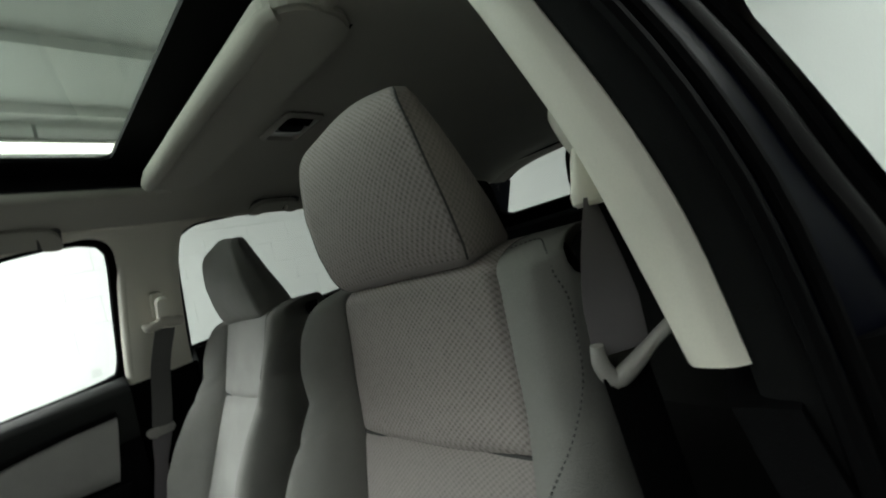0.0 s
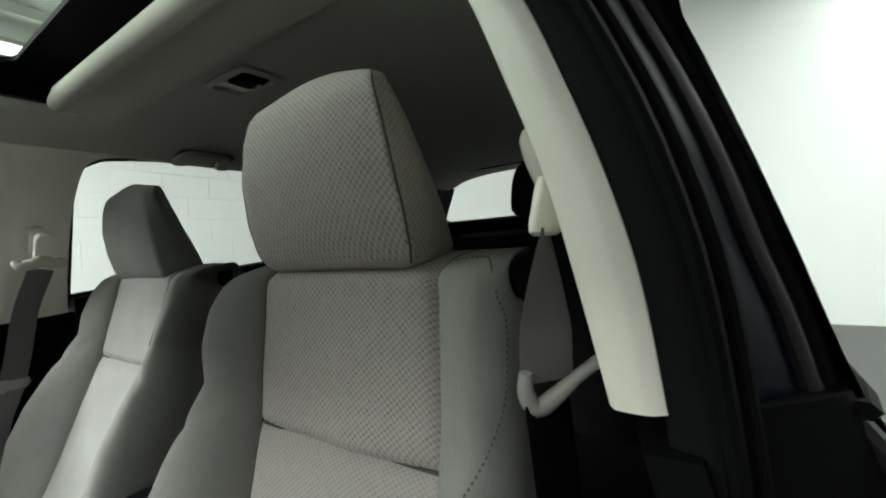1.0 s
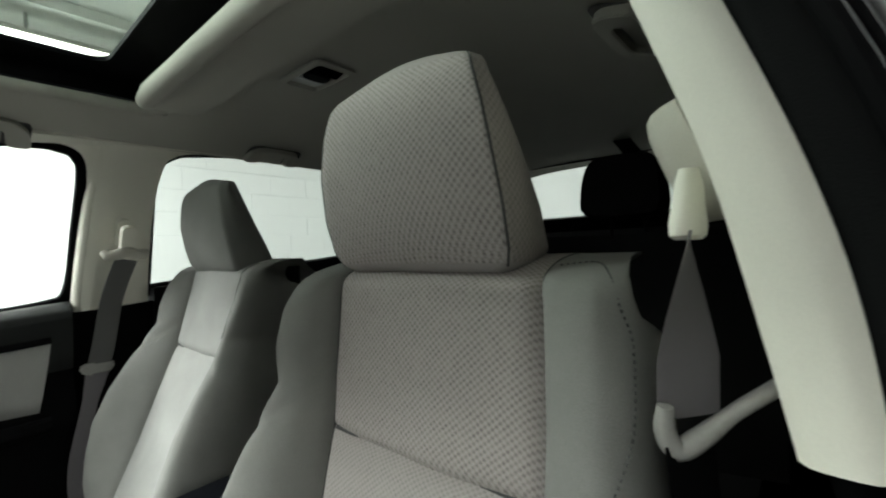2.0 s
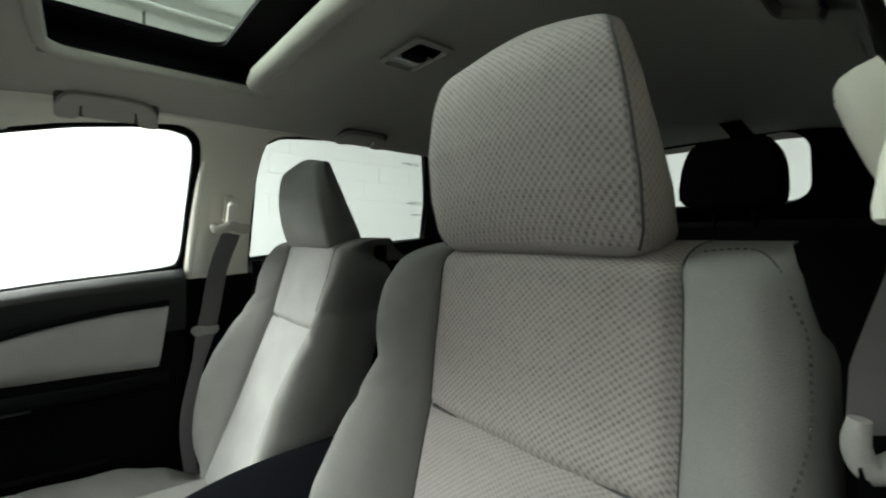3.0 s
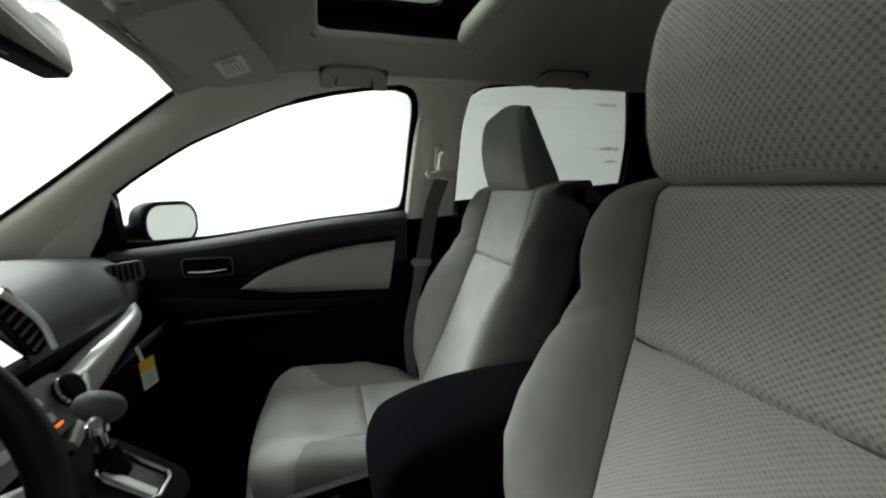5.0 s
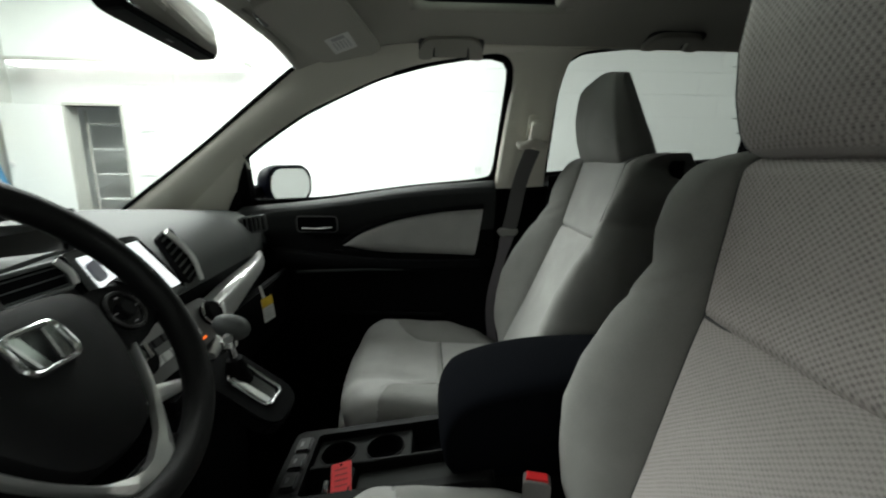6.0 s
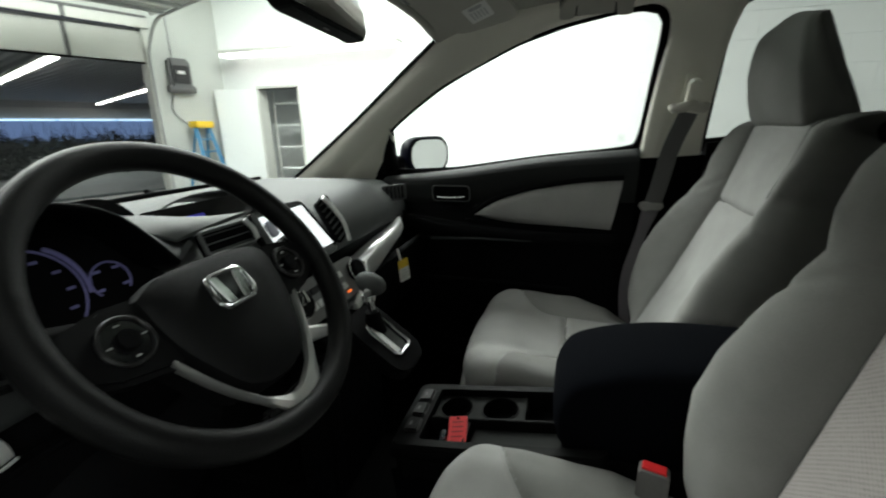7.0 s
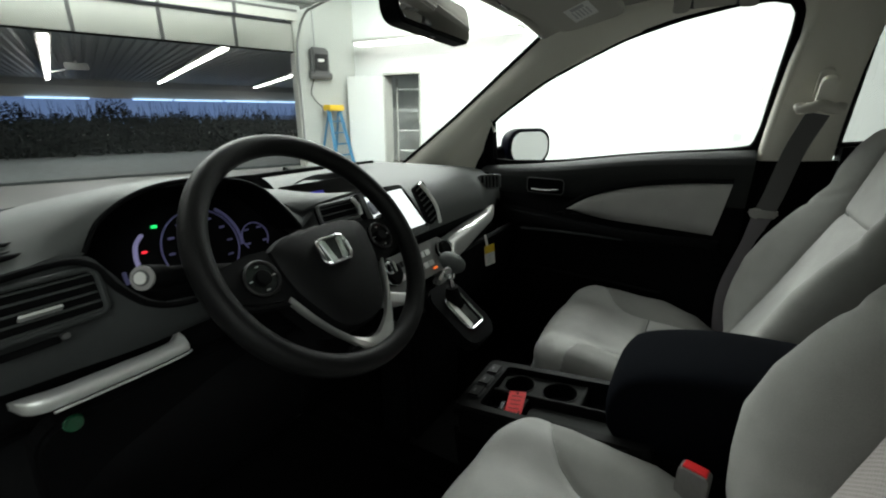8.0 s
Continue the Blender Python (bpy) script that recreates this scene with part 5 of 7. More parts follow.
def dashboard():
    d = thing("dashboard", "charcoal dashboard with silver trim, lit screen and instrument hood", "dashboard")
    rings = []
    for x in np.linspace(-0.73, 0.73, 60):
        dip = min(1.0, max(0.0, (0.165 - abs(x + 0.44)) / 0.03))
        rings.append([Vector((x, y, z - dip * max(0.0, z - 0.965) * min(1.0, max(0.0, (1.16 - y) / 0.05)))) for y, z in smooth_profile(dash_profile(x))])
    body = part("body", loft(rings, cap=True, closed=False), DASH, d, "charcoal grained soft skin")
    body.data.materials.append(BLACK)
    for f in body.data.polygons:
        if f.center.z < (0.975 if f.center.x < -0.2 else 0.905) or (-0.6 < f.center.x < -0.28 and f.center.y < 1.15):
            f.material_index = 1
    # passenger's silver arc
    up = [(0.195, 0.975, 0.880), (0.26, 0.972, 0.893), (0.36, 0.975, 0.902), (0.50, 0.995, 0.908), (0.62, 1.045, 0.905), (0.68, 1.075, 0.90)]
    lo = [(0.215, 0.965, 0.800), (0.27, 0.962, 0.825), (0.36, 0.965, 0.850), (0.50, 0.985, 0.868), (0.62, 1.035, 0.872), (0.68, 1.07, 0.87)]
    part("silver_arc", band(up, lo, (0, -1, 0.25), 40, 8, 0.014, 0.03), SILVER, d, "satin silver trim arc")
    # black tube stands in for the shadow line under the arc
    part("arc_shadow_gap", tube([Vector(p) + Vector((0, 0.0, -0.006)) for p in lo], 0.006, 30, 6), BLACK, d)
    # driver's silver strip
    up = [(-0.692, 0.988, 0.922), (-0.680, 0.979, 0.925), (-0.655, 0.974, 0.924), (-0.60, 0.974, 0.922), (-0.540, 0.976, 0.920), (-0.529, 0.978, 0.924), (-0.524, 0.982, 0.931)]
    lo = [(-0.692, 0.984, 0.915), (-0.684, 0.972, 0.907), (-0.668, 0.967, 0.903), (-0.623, 0.966, 0.902), (-0.574, 0.966, 0.901), (-0.530, 0.967, 0.901), (-0.516, 0.970, 0.902)]
    part("silver_strip", band(up, lo, (0, -1, 0.5), 40, 10, 0.009, 0.03, power=2), POLISHED, d, "satin silver trim strip")
    part("strip_edge", tube([Vector(p) + Vector((0, -0.004, -0.001)) for p in lo[2:]], 0.0016, 30, 6), POLISHED, d)
    btn = frame_of(-0.658, 0.948, 0.887, (-1, 0, 0), (0, 0.2, 1))
    part("green_button", slab(disc(0.0078), 0.006, 0.002, place=btn), GREEN, d, "round green push button")
    part("button_rim", tube([btn @ Vector((0.0082 * math.cos(a), 0.0082 * math.sin(a), 0.004)) for a in np.linspace(0, 2 * math.pi, 25)[:-1]], 0.0016, closed=True, sides=6), GREEN, d)
    part("button_mark", slab(rounded(0.008, 0.0045, 0.0018, 3), 0.001, place=btn @ Matrix.Translation((0, 0, 0.006))), material("pale_green", (0.25, 0.42, 0.3), 0.5), d)
    part("knee_panel", slab(rounded(0.46, 0.20, 0.04), 0.03, 0.01, place=frame_of(-0.46, 1.005, 0.78, (-1, 0, 0), (0, -0.25, 1))), BLACK, d, "black lower panel")

    def vent(cx, cy, cz, w, h, right, upv, n, tab=True, across=False, bezel=None, slat=None):
        m = frame_of(cx, cy, cz, right, upv)
        v = part("vent", slab(rounded(w, h, min(w, h) * 0.18), 0.010, 0.003, place=m @ Matrix.Translation((0, 0, -0.012))), RUBBER, d, "black air vent")
        ring = [m @ Vector((x, y, 0)) for x, y in rounded(w, h, min(w, h) * 0.2)]
        part("bezel", tube(ring, 0.0034, closed=True, sides=8), bezel or BLACK, v)
        for k in range(n):
            t = (k + 0.5) / n - 0.5
            p = slab(rounded(w * 0.94, 0.0011, 0.0005, 2), 0.005, place=m @ Matrix.Translation((0, t * h, -0.003)) @ pose(0, 0, 0, 20, 0, 0)) if not across else slab(rounded(0.003, h * 0.95, 0.0012, 2), 0.016, place=m @ Matrix.Translation((t * w, 0, -0.010)))
            part("slat", p, slat or DASH, v)
        if tab:
            part("tab", slab(rounded(w * 0.26, 0.0032, 0.0015, 3), 0.008, 0.001, place=m @ Matrix.Translation((0.012, -0.008, 0.001)) @ pose(0, 0, 0, -30, 0, 0)), POLISHED, v, "silver thumb tab")
        return m

    ledge = [(-0.740, 0.962, 1.058), (-0.67, 0.960, 1.066), (-0.612, 0.962, 1.068), (-0.592, 0.952, 1.045), (-0.575, 0.944, 1.015), (-0.545, 0.941, 0.992), (-0.49, 0.946, 0.980)]
    foot = [(-0.740, 0.962, 0.952), (-0.70, 0.952, 0.950), (-0.66, 0.950, 0.948), (-0.625, 0.949, 0.946), (-0.595, 0.948, 0.944), (-0.55, 0.950, 0.942), (-0.49, 0.956, 0.940)]
    # upright housing takes the dimmed skin, so its shade is in the colour
    part("vent_housing", band(ledge, foot, (0, -1, 0.3), 60, 12, 0.006, 0.06), DASH_DIM, d, "charcoal vent housing")
    vent(-0.673, 0.938, 1.032, 0.132, 0.050, (1, 0, 0), (0, 0.25, 1), 5, bezel=DASH_DIM)
    gap = [(-0.735, 0.951, 1.058), (-0.68, 0.948, 1.065), (-0.630, 0.946, 1.068), (-0.607, 0.944, 1.056), (-0.592, 0.940, 1.028), (-0.568, 0.939, 1.000), (-0.537, 0.940, 0.985), (-0.50, 0.943, 0.979)]
    part("housing_gap", tube(gap, 0.0042, 40, 8), RUBBER, d)
    part("lower_slot", slab(rounded(0.050, 0.007, 0.003), 0.005, 0.002, place=frame_of(-0.676, 0.940, 0.992, (1, 0, 0), (0, 0.2, 1))), BLACK, d)
    part("slot_wheel", slab(rounded(0.007, 0.006, 0.002), 0.008, 0.002, place=frame_of(-0.648, 0.938, 0.995, (1, 0, 0), (0, 0.2, 1))), DARKGREY, d)
    vent(-0.217, 0.966, 1.040, 0.096, 0.036, (1, 0, 0), (0, 0.4, 1), 3, False, bezel=TRIM_DARK)
    vent(0.108, 0.985, 0.998, 0.040, 0.105, (1, 0, 0.40), (-0.40, 0.25, 1), 7, False, slat=TRIM_GREY)
    vent(0.560, 1.020, 0.990, 0.084, 0.046, (0.80, -0.60, 0), (0, 0.15, 1), 6, False, True, bezel=TRIM_DARK, slat=TRIM_DARK)
    # silver edges of the centre vents
    part("vent_trim", tube([(-0.180, 0.968, 1.059), (-0.171, 0.960, 1.043), (-0.168, 0.957, 1.027)], 0.0048, 12, 8, flat=0.6), POLISHED, d)
    part("vent_trim", tube([(0.090, 0.992, 1.050), (0.118, 0.985, 1.020), (0.138, 0.974, 0.985), (0.142, 0.964, 0.942)], 0.0065, 14, 8, flat=0.6), POLISHED, d)
    # centre stack: screen, buttons, knob
    m = frame_of(0.015, 1.000, 0.985, (1, 0, 0), (0, 0.45, 1))
    bez = part("screen_bezel", slab(cut_corners([(-0.105, -0.062), (0.100, -0.062), (0.045, 0.072), (-0.120, 0.072)], 2, 0.06), 0.02, 0.004, place=m @ Matrix.Translation((0, 0, -0.018))), PIANO, d, "gloss black screen surround")
    part("screen", slab([(-0.085, -0.042), (0.078, -0.042), (0.032, 0.058), (-0.100, 0.058)], 0.002, place=m @ Matrix.Translation((0.0, 0.0, 0.003))), SCREEN, bez, "brightly lit touch screen")
    part("side_button", slab(rounded(0.018, 0.030, 0.006), 0.006, 0.002, place=frame_of(-0.124, 0.966, 1.030, (1, 0, 0.2), (-0.2, 0.45, 1))), VIOLET, bez)
    st = frame_of(0.02, 0.955, 0.865, (1, 0, 0), (0, 0.55, 1))
    stack = part("climate_panel", slab(rounded(0.27, 0.085, 0.02), 0.02, 0.005, place=st @ Matrix.Translation((0, 0, -0.016))), TRIM_GREY, d, "pale grey climate control panel")
    for k in range(6):
        part("key", slab(rounded(0.020, 0.014, 0.003), 0.006, 0.0015, place=st @ Matrix.Translation((-0.075 + 0.024 * k, 0.016, 0.003))), SILVER if k > 2 else MOULD, stack)
        part("key", slab(rounded(0.020, 0.014, 0.003), 0.006, 0.0015, place=st @ Matrix.Translation((-0.075 + 0.024 * k, -0.012, 0.003))), SILVER, stack)
    part("lamp", slab(rounded(0.016, 0.004, 0.001, 2), 0.002, place=st @ Matrix.Translation((0.055, -0.028, 0.005))), AMBER_LED, stack, "small amber indicator")
    for s, xx in ((1, 0.105), (-1, -0.11)):
        kn = part("knob", slab(disc(0.023), 0.024, 0.004, place=st @ Matrix.Translation((xx, 0.004, 0.003))), BLACK, stack)
        part("knob_ring", tube([st @ Vector((xx + 0.0235 * math.cos(a), 0.004 + 0.0235 * math.sin(a), 0.016)) for a in np.linspace(0, 2 * math.pi, 25)[:-1]], 0.003, closed=True, sides=6), CHROME, kn)
    ig = frame_of(-0.150, 0.905, 0.918, (1, 0, 0), (0, 0.5, 1))
    barrel = part("ignition_barrel", slab(disc(0.018), 0.03, 0.004, place=ig @ Matrix.Translation((0, 0, -0.03))), BLACK, d)
    part("barrel_ring", tube([ig @ Vector((0.012 * math.cos(a), 0.012 * math.sin(a), 0.001)) for a in np.linspace(0, 2 * math.pi, 21)[:-1]], 0.0025, closed=True, sides=6), CHROME, barrel)
    part("ignition_key", slab(rounded(0.006, 0.022, 0.002), 0.016, 0.002, place=ig), CHROME, barrel)
    # silver wings under the climate panel
    for s in (-1, 1):
        part("silver_wing", band([(0.02 + 0.05 * s, 0.925, 0.815), (0.02 + 0.13 * s, 0.94, 0.845), (0.02 + 0.19 * s, 0.965, 0.875)], [(0.02 + 0.05 * s, 0.918, 0.795), (0.02 + 0.14 * s, 0.93, 0.815), (0.02 + 0.20 * s, 0.96, 0.845)], (0, -1, 0.5), 16, 4, 0.006, 0.02), SILVER, d)
    # recessed upper display
    m2 = frame_of(-0.125, 1.10, 1.062, (1, 0, 0), (0, 0.5, 1))
    hood = [(-0.262, 1.060, 1.050), (-0.225, 1.098, 1.070), (-0.13, 1.120, 1.086), (-0.02, 1.105, 1.080), (0.01, 1.05, 1.050)]
    hood2 = [(-0.255, 1.10, 1.05), (-0.245, 1.20, 1.062), (-0.13, 1.26, 1.062), (0.0, 1.20, 1.055), (0.03, 1.10, 1.045)]
    part("display_hood", band(hood, hood2, (0, 0, 1), 30, 6, 0.004, 0.004), DASH, d)
    disp = part("display_glass", slab(rounded(0.235, 0.042, 0.012), 0.004, place=m2 @ Matrix.Translation((-0.006, -0.008, 0))), PIANO, d)
    part("display_light", slab(rounded(0.040, 0.012, 0.003), 0.001, place=m2 @ Matrix.Translation((-0.03, -0.014, 0.005))), BLUE_GLOW, disp)
    # soft pad between the instrument hood, the display recess and the centre vent
    pad_a = [(-0.385, 1.12, 1.108), (-0.345, 1.03, 1.086), (-0.318, 0.995, 1.070), (-0.290, 0.984, 1.054)]
    pad_b = [(-0.150, 1.080, 1.046), (-0.150, 1.035, 1.054), (-0.150, 1.005, 1.062), (-0.150, 0.984, 1.066)]
    part("centre_pad", band(pad_a, pad_b, (0, -0.3, 1), 20, 14, 0.003, 0.004), DASH, d)
    # instrument hood and dials
    brow = [(-0.604, 0.972, 1.068), (-0.580, 0.978, 1.100), (-0.535, 0.980, 1.124), (-0.478, 0.985, 1.131), (-0.409, 0.985, 1.124), (-0.361, 0.982, 1.102), (-0.325, 0.976, 1.062), (-0.303, 0.970, 1.030)]
    back = [(-0.735, 0.960, 1.035), (-0.735, 1.06, 1.045), (-0.71, 1.20, 1.052), (-0.58, 1.33, 1.060), (-0.43, 1.36, 1.060), (-0.31, 1.33, 1.055), (-0.235, 1.18, 1.050), (-0.225, 1.03, 1.030)]
    part("instrument_hood", band(brow, back, (0, 0, 1), 48, 16, 0.010, 0.003), DASH, d, "charcoal instrument hood")
    part("hood_lip", tube([Vector(p) + Vector((0, 0.001, -0.002)) for p in brow], 0.0030, 48, 8), BLACK, d)
    part("cluster_surround", band([Vector(p) + Vector((0, 0.0, -0.005)) for p in brow], [Vector(p) + Vector((0.0, 0.085, -0.016)) for p in brow], (0, -0.3, -1), 48, 4, 0.0, 0.003), RUBBER, d)
    mc = frame_of(-0.432, 1.055, 1.045, (1, 0, 0), (0, 0.35, 1))
    cl = part("gauge_panel", slab(rounded(0.32, 0.165, 0.05), 0.01, place=mc @ Matrix.Translation((0, -0.012, -0.01))), RUBBER, d, "dark instrument panel behind a clear lens")
    for cx, cy, r, mat in ((-0.004, -0.030, 0.058, DIM_GLOW), (0.086, -0.036, 0.024, DIM_GLOW)):
        ring = [mc @ Vector((cx + r * math.cos(a), cy + r * math.sin(a), 0.004)) for a in np.linspace(radians(-40), radians(220), 40)]
        part("dial_ring", tube(ring, 0.0014, 40, 6), mat, cl, "dim violet lit dial ring")
        n = 9 if r > 0.04 else 4
        for k in range(n):
            a = radians(-30 + 240 * k / (n - 1))
            part("dial_mark", slab(rounded(0.009, 0.0035, 0.001, 2), 0.001, place=mc @ pose(cx + 0.78 * r * math.cos(a), cy + 0.78 * r * math.sin(a), 0.003, 0, 0, 0)), mat, cl)
    part("right_arc", tube([mc @ Vector((-0.004 + 0.064 * math.cos(a), -0.030 + 0.064 * math.sin(a), 0.004)) for a in np.linspace(-0.2, 0.95, 12)], 0.0028, 20, 6), DIM_GLOW, cl)
    arc = [mc @ Vector(p) for p in ((-0.079, 0.006, 0.005), (-0.089, -0.004, 0.005), (-0.094, -0.016, 0.005), (-0.096, -0.030, 0.005), (-0.095, -0.044, 0.005))]
    part("arc_light", tube(arc, 0.0032, 20, 6), CLUSTER_GLOW, cl, "violet lit arc")
    part("bar_light", slab(rounded(0.005, 0.018, 0.002, 3), 0.001, place=mc @ Matrix.Translation((-0.115, -0.046, 0.004))), DIM_GLOW, cl)
    part("green_indicator", slab(rounded(0.008, 0.0045, 0.002, 3), 0.001, place=mc @ Matrix.Translation((-0.060, 0.014, 0.004))), GREEN_LED, cl)
    part("red_indicator", slab(rounded(0.007, 0.0035, 0.0015, 3), 0.001, place=mc @ Matrix.Translation((-0.083, -0.018, 0.004))), RED_LED, cl)
    # side demister
    vent(-0.668, 1.000, 1.078, 0.066, 0.024, (1, 0.05, -0.05), (0, 0.9, 0.3), 3, False)
    part("glovebox", slab(rounded(0.44, 0.19, 0.03), 0.02, 0.006, place=frame_of(0.44, 0.985, 0.745, (1, 0, 0), (0, -0.15, 1))), BLACK, d, "black glovebox lid")
    tag = thing("paper_tag", "white and yellow paper tag hanging from the dashboard", "tag")
    m3 = frame_of(0.385, 0.93, 0.80, (0.9, -0.4, 0.12), (-0.16, 0.08, 1))
    part("card", slab(rounded(0.040, 0.066, 0.002, 2), 0.0008, place=m3 @ Matrix.Translation((0, -0.012, 0))), PAPER, tag)
    part("header", slab(rounded(0.040, 0.026, 0.002, 2), 0.0008, place=m3 @ Matrix.Translation((0, 0.010, 0.001))), YELLOW, tag, "yellow header strip")
    part("string", slab([(-0.012, 0.022), (-0.002, 0.022), (-0.010, 0.060), (-0.018, 0.060)], 0.0008, place=m3), PAPER, tag)
    for k in range(4):
        part("print_line", slab(rounded(0.026, 0.002, 0.0008, 2), 0.0004, place=m3 @ Matrix.Translation((0, -0.012 - 0.008 * k, 0.0009))), INK, tag)


def smooth_profile(pts):
    return [(p.x, p.y) for p in smooth_line([(y, z, 0) for y, z in pts], 44)]


dashboard()


# ---- centre console ----
def console():
    c = thing("centre_console", "black centre console with cup holders and open tray", "centre console")
    tilted = pose(-0.020, 0.590, 0.654, -8, 0, 0)  # the top slopes down towards the front
    c.matrix_basis = tilted
    part("body", box(-0.098, 0.098, -0.165, 0.20, -0.26, -0.055, 0.015, 3), BLACK, c)
    outer = [(x, y - 0.008) for x, y in rounded(0.20, 0.384, 0.018)]
    inner = rounded(0.162, 0.264, 0.010)
    rings = [[(x, y, -0.07) for x, y in outer], [(x, y, -0.006) for x, y in outer], [(x * 0.98, -0.008 + (y + 0.008) * 0.985, 0) for x, y in outer]]
    rings += [[(x, y, 0) for x, y in inner], [(x, y, -0.006) for x, y in inner]]
    part("top_rim", loft(rings, cap=False), BLACK_SATIN, c, "black satin rim")
    b = loft([[(x, y, -0.005) for x, y in inner], [(x, y, -0.050) for x, y in inner]], cap=False)
    part("well_wall", b, RUBBER, c)
    part("well_floor", slab(inner, 0.004, place=Matrix.Translation((0, 0, -0.053))), RUBBER, c)
    part("divider", box(-0.012, -0.004, -0.130, 0.130, -0.048, -0.004, 0.002), BLACK_SATIN, c)
    part("tray_mat", box(-0.078, -0.014, -0.128, 0.042, -0.030, -0.022, 0.004), TRAY, c, "dark grey rubber tray mat")
    part("tray_wall", box(-0.079, -0.014, 0.046, 0.053, -0.048, -0.008, 0.002), BLACK_SATIN, c)
    # plate with two round cup holes and a square pocket
    for y0, r in ((0.088, 0.034), (-0.004, 0.037)):
        ring = [(0.038 + r * math.cos(a), y0 + r * math.sin(a)) for a in np.linspace(0, 2 * math.pi, 41)[:-1]]
        cup = part("cup_holder", loft([[(x, y, z) for x, y in ring] for z in (-0.016, -0.020)] + [[(0.038 + (x - 0.038) * 0.93, y0 + (y - y0) * 0.93, -0.085) for x, y in ring]], cap=False), RUBBER, c, "round cup holder")
        part("cup_floor", slab(disc(r * 0.93), 0.003, place=Matrix.Translation((0.038, y0, -0.086))), RUBBER, cup)
    bm = bmesh.new()
    for x0, x1, y0, y1 in [(-0.003, 0.080, -0.050, 0.130)]:
        n = 60
        for i in range(n):
            for j in range(28):
                xa, xb = x0 + (x1 - x0) * j / 28, x0 + (x1 - x0) * (j + 1) / 28
                ya, yb = y0 + (y1 - y0) * i / n, y0 + (y1 - y0) * (i + 1) / n
                mx, my = (xa + xb) / 2 - 0.038, (ya + yb) / 2
                if math.hypot(mx, my - 0.088) < 0.0345 or math.hypot(mx, my + 0.004) < 0.0375:
                    continue
                bm.faces.new([bm.verts.new(p) for p in ((xa, ya, -0.016), (xb, ya, -0.016), (xb, yb, -0.016), (xa, yb, -0.016))])
    bmesh.ops.remove_doubles(bm, verts=bm.verts[:], dist=1e-5)
    part("cup_plate", bm, TRAY, c, "dark grey cup holder plate")
    for y0, r in ((0.088, 0.034), (-0.004, 0.037)):
        part("cup_rim", tube([(0.038 + r * math.cos(a), y0 + r * math.sin(a), -0.015) for a in np.linspace(0, 2 * math.pi, 41)[:-1]], 0.0018, closed=True, sides=6), BLACK_SATIN, c)
    part("pocket_edge", box(-0.003, 0.080, -0.056, -0.050, -0.048, -0.012, 0.002), TRAY, c)
    for k in range(3):
        part("switch", box(-0.066 + 0.048 * k, -0.024 + 0.048 * k, 0.139, 0.169, -0.002, 0.007, 0.004), MOULD, c, "small black switch")
        part("switch_mark", box(-0.052 + 0.048 * k, -0.040 + 0.048 * k, 0.155, 0.160, 0.007, 0.0076, 0), DARKGREY, c)
    part("side_rib", tube([(-0.100, -0.16, -0.015), (-0.102, 0.0, -0.018), (-0.096, 0.18, -0.018)], 0.010, 16, 8), BLACK, c)
    key = thing("key_fob", "metal car key with a red plastic tag in the console tray", "key")
    key.matrix_basis = tilted
    mk = frame_of(-0.047, 0.064, -0.006, (0.10, -0.99, 0.05), (1, 0.10, 0.35))
    tag = part("tag", slab(rounded(0.036, 0.062, 0.003), 0.003, 0.0008, place=mk), RED, key, "red plastic tag")
    for k in range(4):
        part("print_line", slab(rounded(0.022, 0.002, 0.0006, 2), 0.0004, place=mk @ Matrix.Translation((0.0, 0.018 - 0.010 * k, 0.0031))), RED_PRINT, tag)
    part("tag_hole", slab(disc(0.0025, 12), 0.0005, place=mk @ Matrix.Translation((0, 0.026, 0.003))), RUBBER, tag)
    ring = [(-0.045 + 0.011 * math.cos(a), 0.094, -0.022 + 0.011 * math.sin(a)) for a in np.linspace(0, 2 * math.pi, 21)[:-1]]
    part("ring", tube(ring, 0.0015, closed=True, sides=6), CHROME, key)
    part("blade", slab(rounded(0.010, 0.042, 0.003), 0.003, 0.0008, place=frame_of(-0.052, 0.098, -0.025, (0.2, 1, 0), (1, -0.2, 0.7))), CHROME, key, "chrome key blade")
    part("bow", slab(rounded(0.024, 0.030, 0.006), 0.007, 0.002, place=frame_of(-0.055, 0.112, -0.034, (0.2, 1, 0), (1, -0.2, 0.3))), PIANO, key)
    # armrest box
    a = thing("armrest_box", "black padded armrest box between the front seats", "armrest")
    rings = []
    prof = [(0.448, 0.665), (0.470, 0.672), (0.481, 0.70), (0.482, 0.738), (0.473, 0.770), (0.452, 0.799), (0.40, 0.821), (0.34, 0.836), (0.28, 0.844), (0.20, 0.847), (0.05, 0.845), (-0.02, 0.83), (-0.03, 0.665)]
    fine = smooth_profile(prof)
    for x in np.sin(np.linspace(-math.pi / 2, math.pi / 2, 21)) * 0.1005 + 0.0025:
        e = abs((x - 0.0025) / 0.1005)
        f = (1 - e**4) ** 0.5 if e < 0.9999 else 0
        rings.append([(x, 0.22 + (y - 0.22) * (0.95 + 0.05 * f), 0.665 + (zz - 0.665) * (0.87 + 0.13 * f)) for y, zz in fine])
    part("lid", loft(rings), CLOTH_BLACK, a, "black cloth padded lid")
    part("bin", box(-0.093, 0.096, -0.02, 0.456, 0.42, 0.69, 0.02), BLACK_SATIN, a)
    part("latch", box(-0.02, 0.03, 0.452, 0.470, 0.655, 0.674, 0.003), BLACK, a)


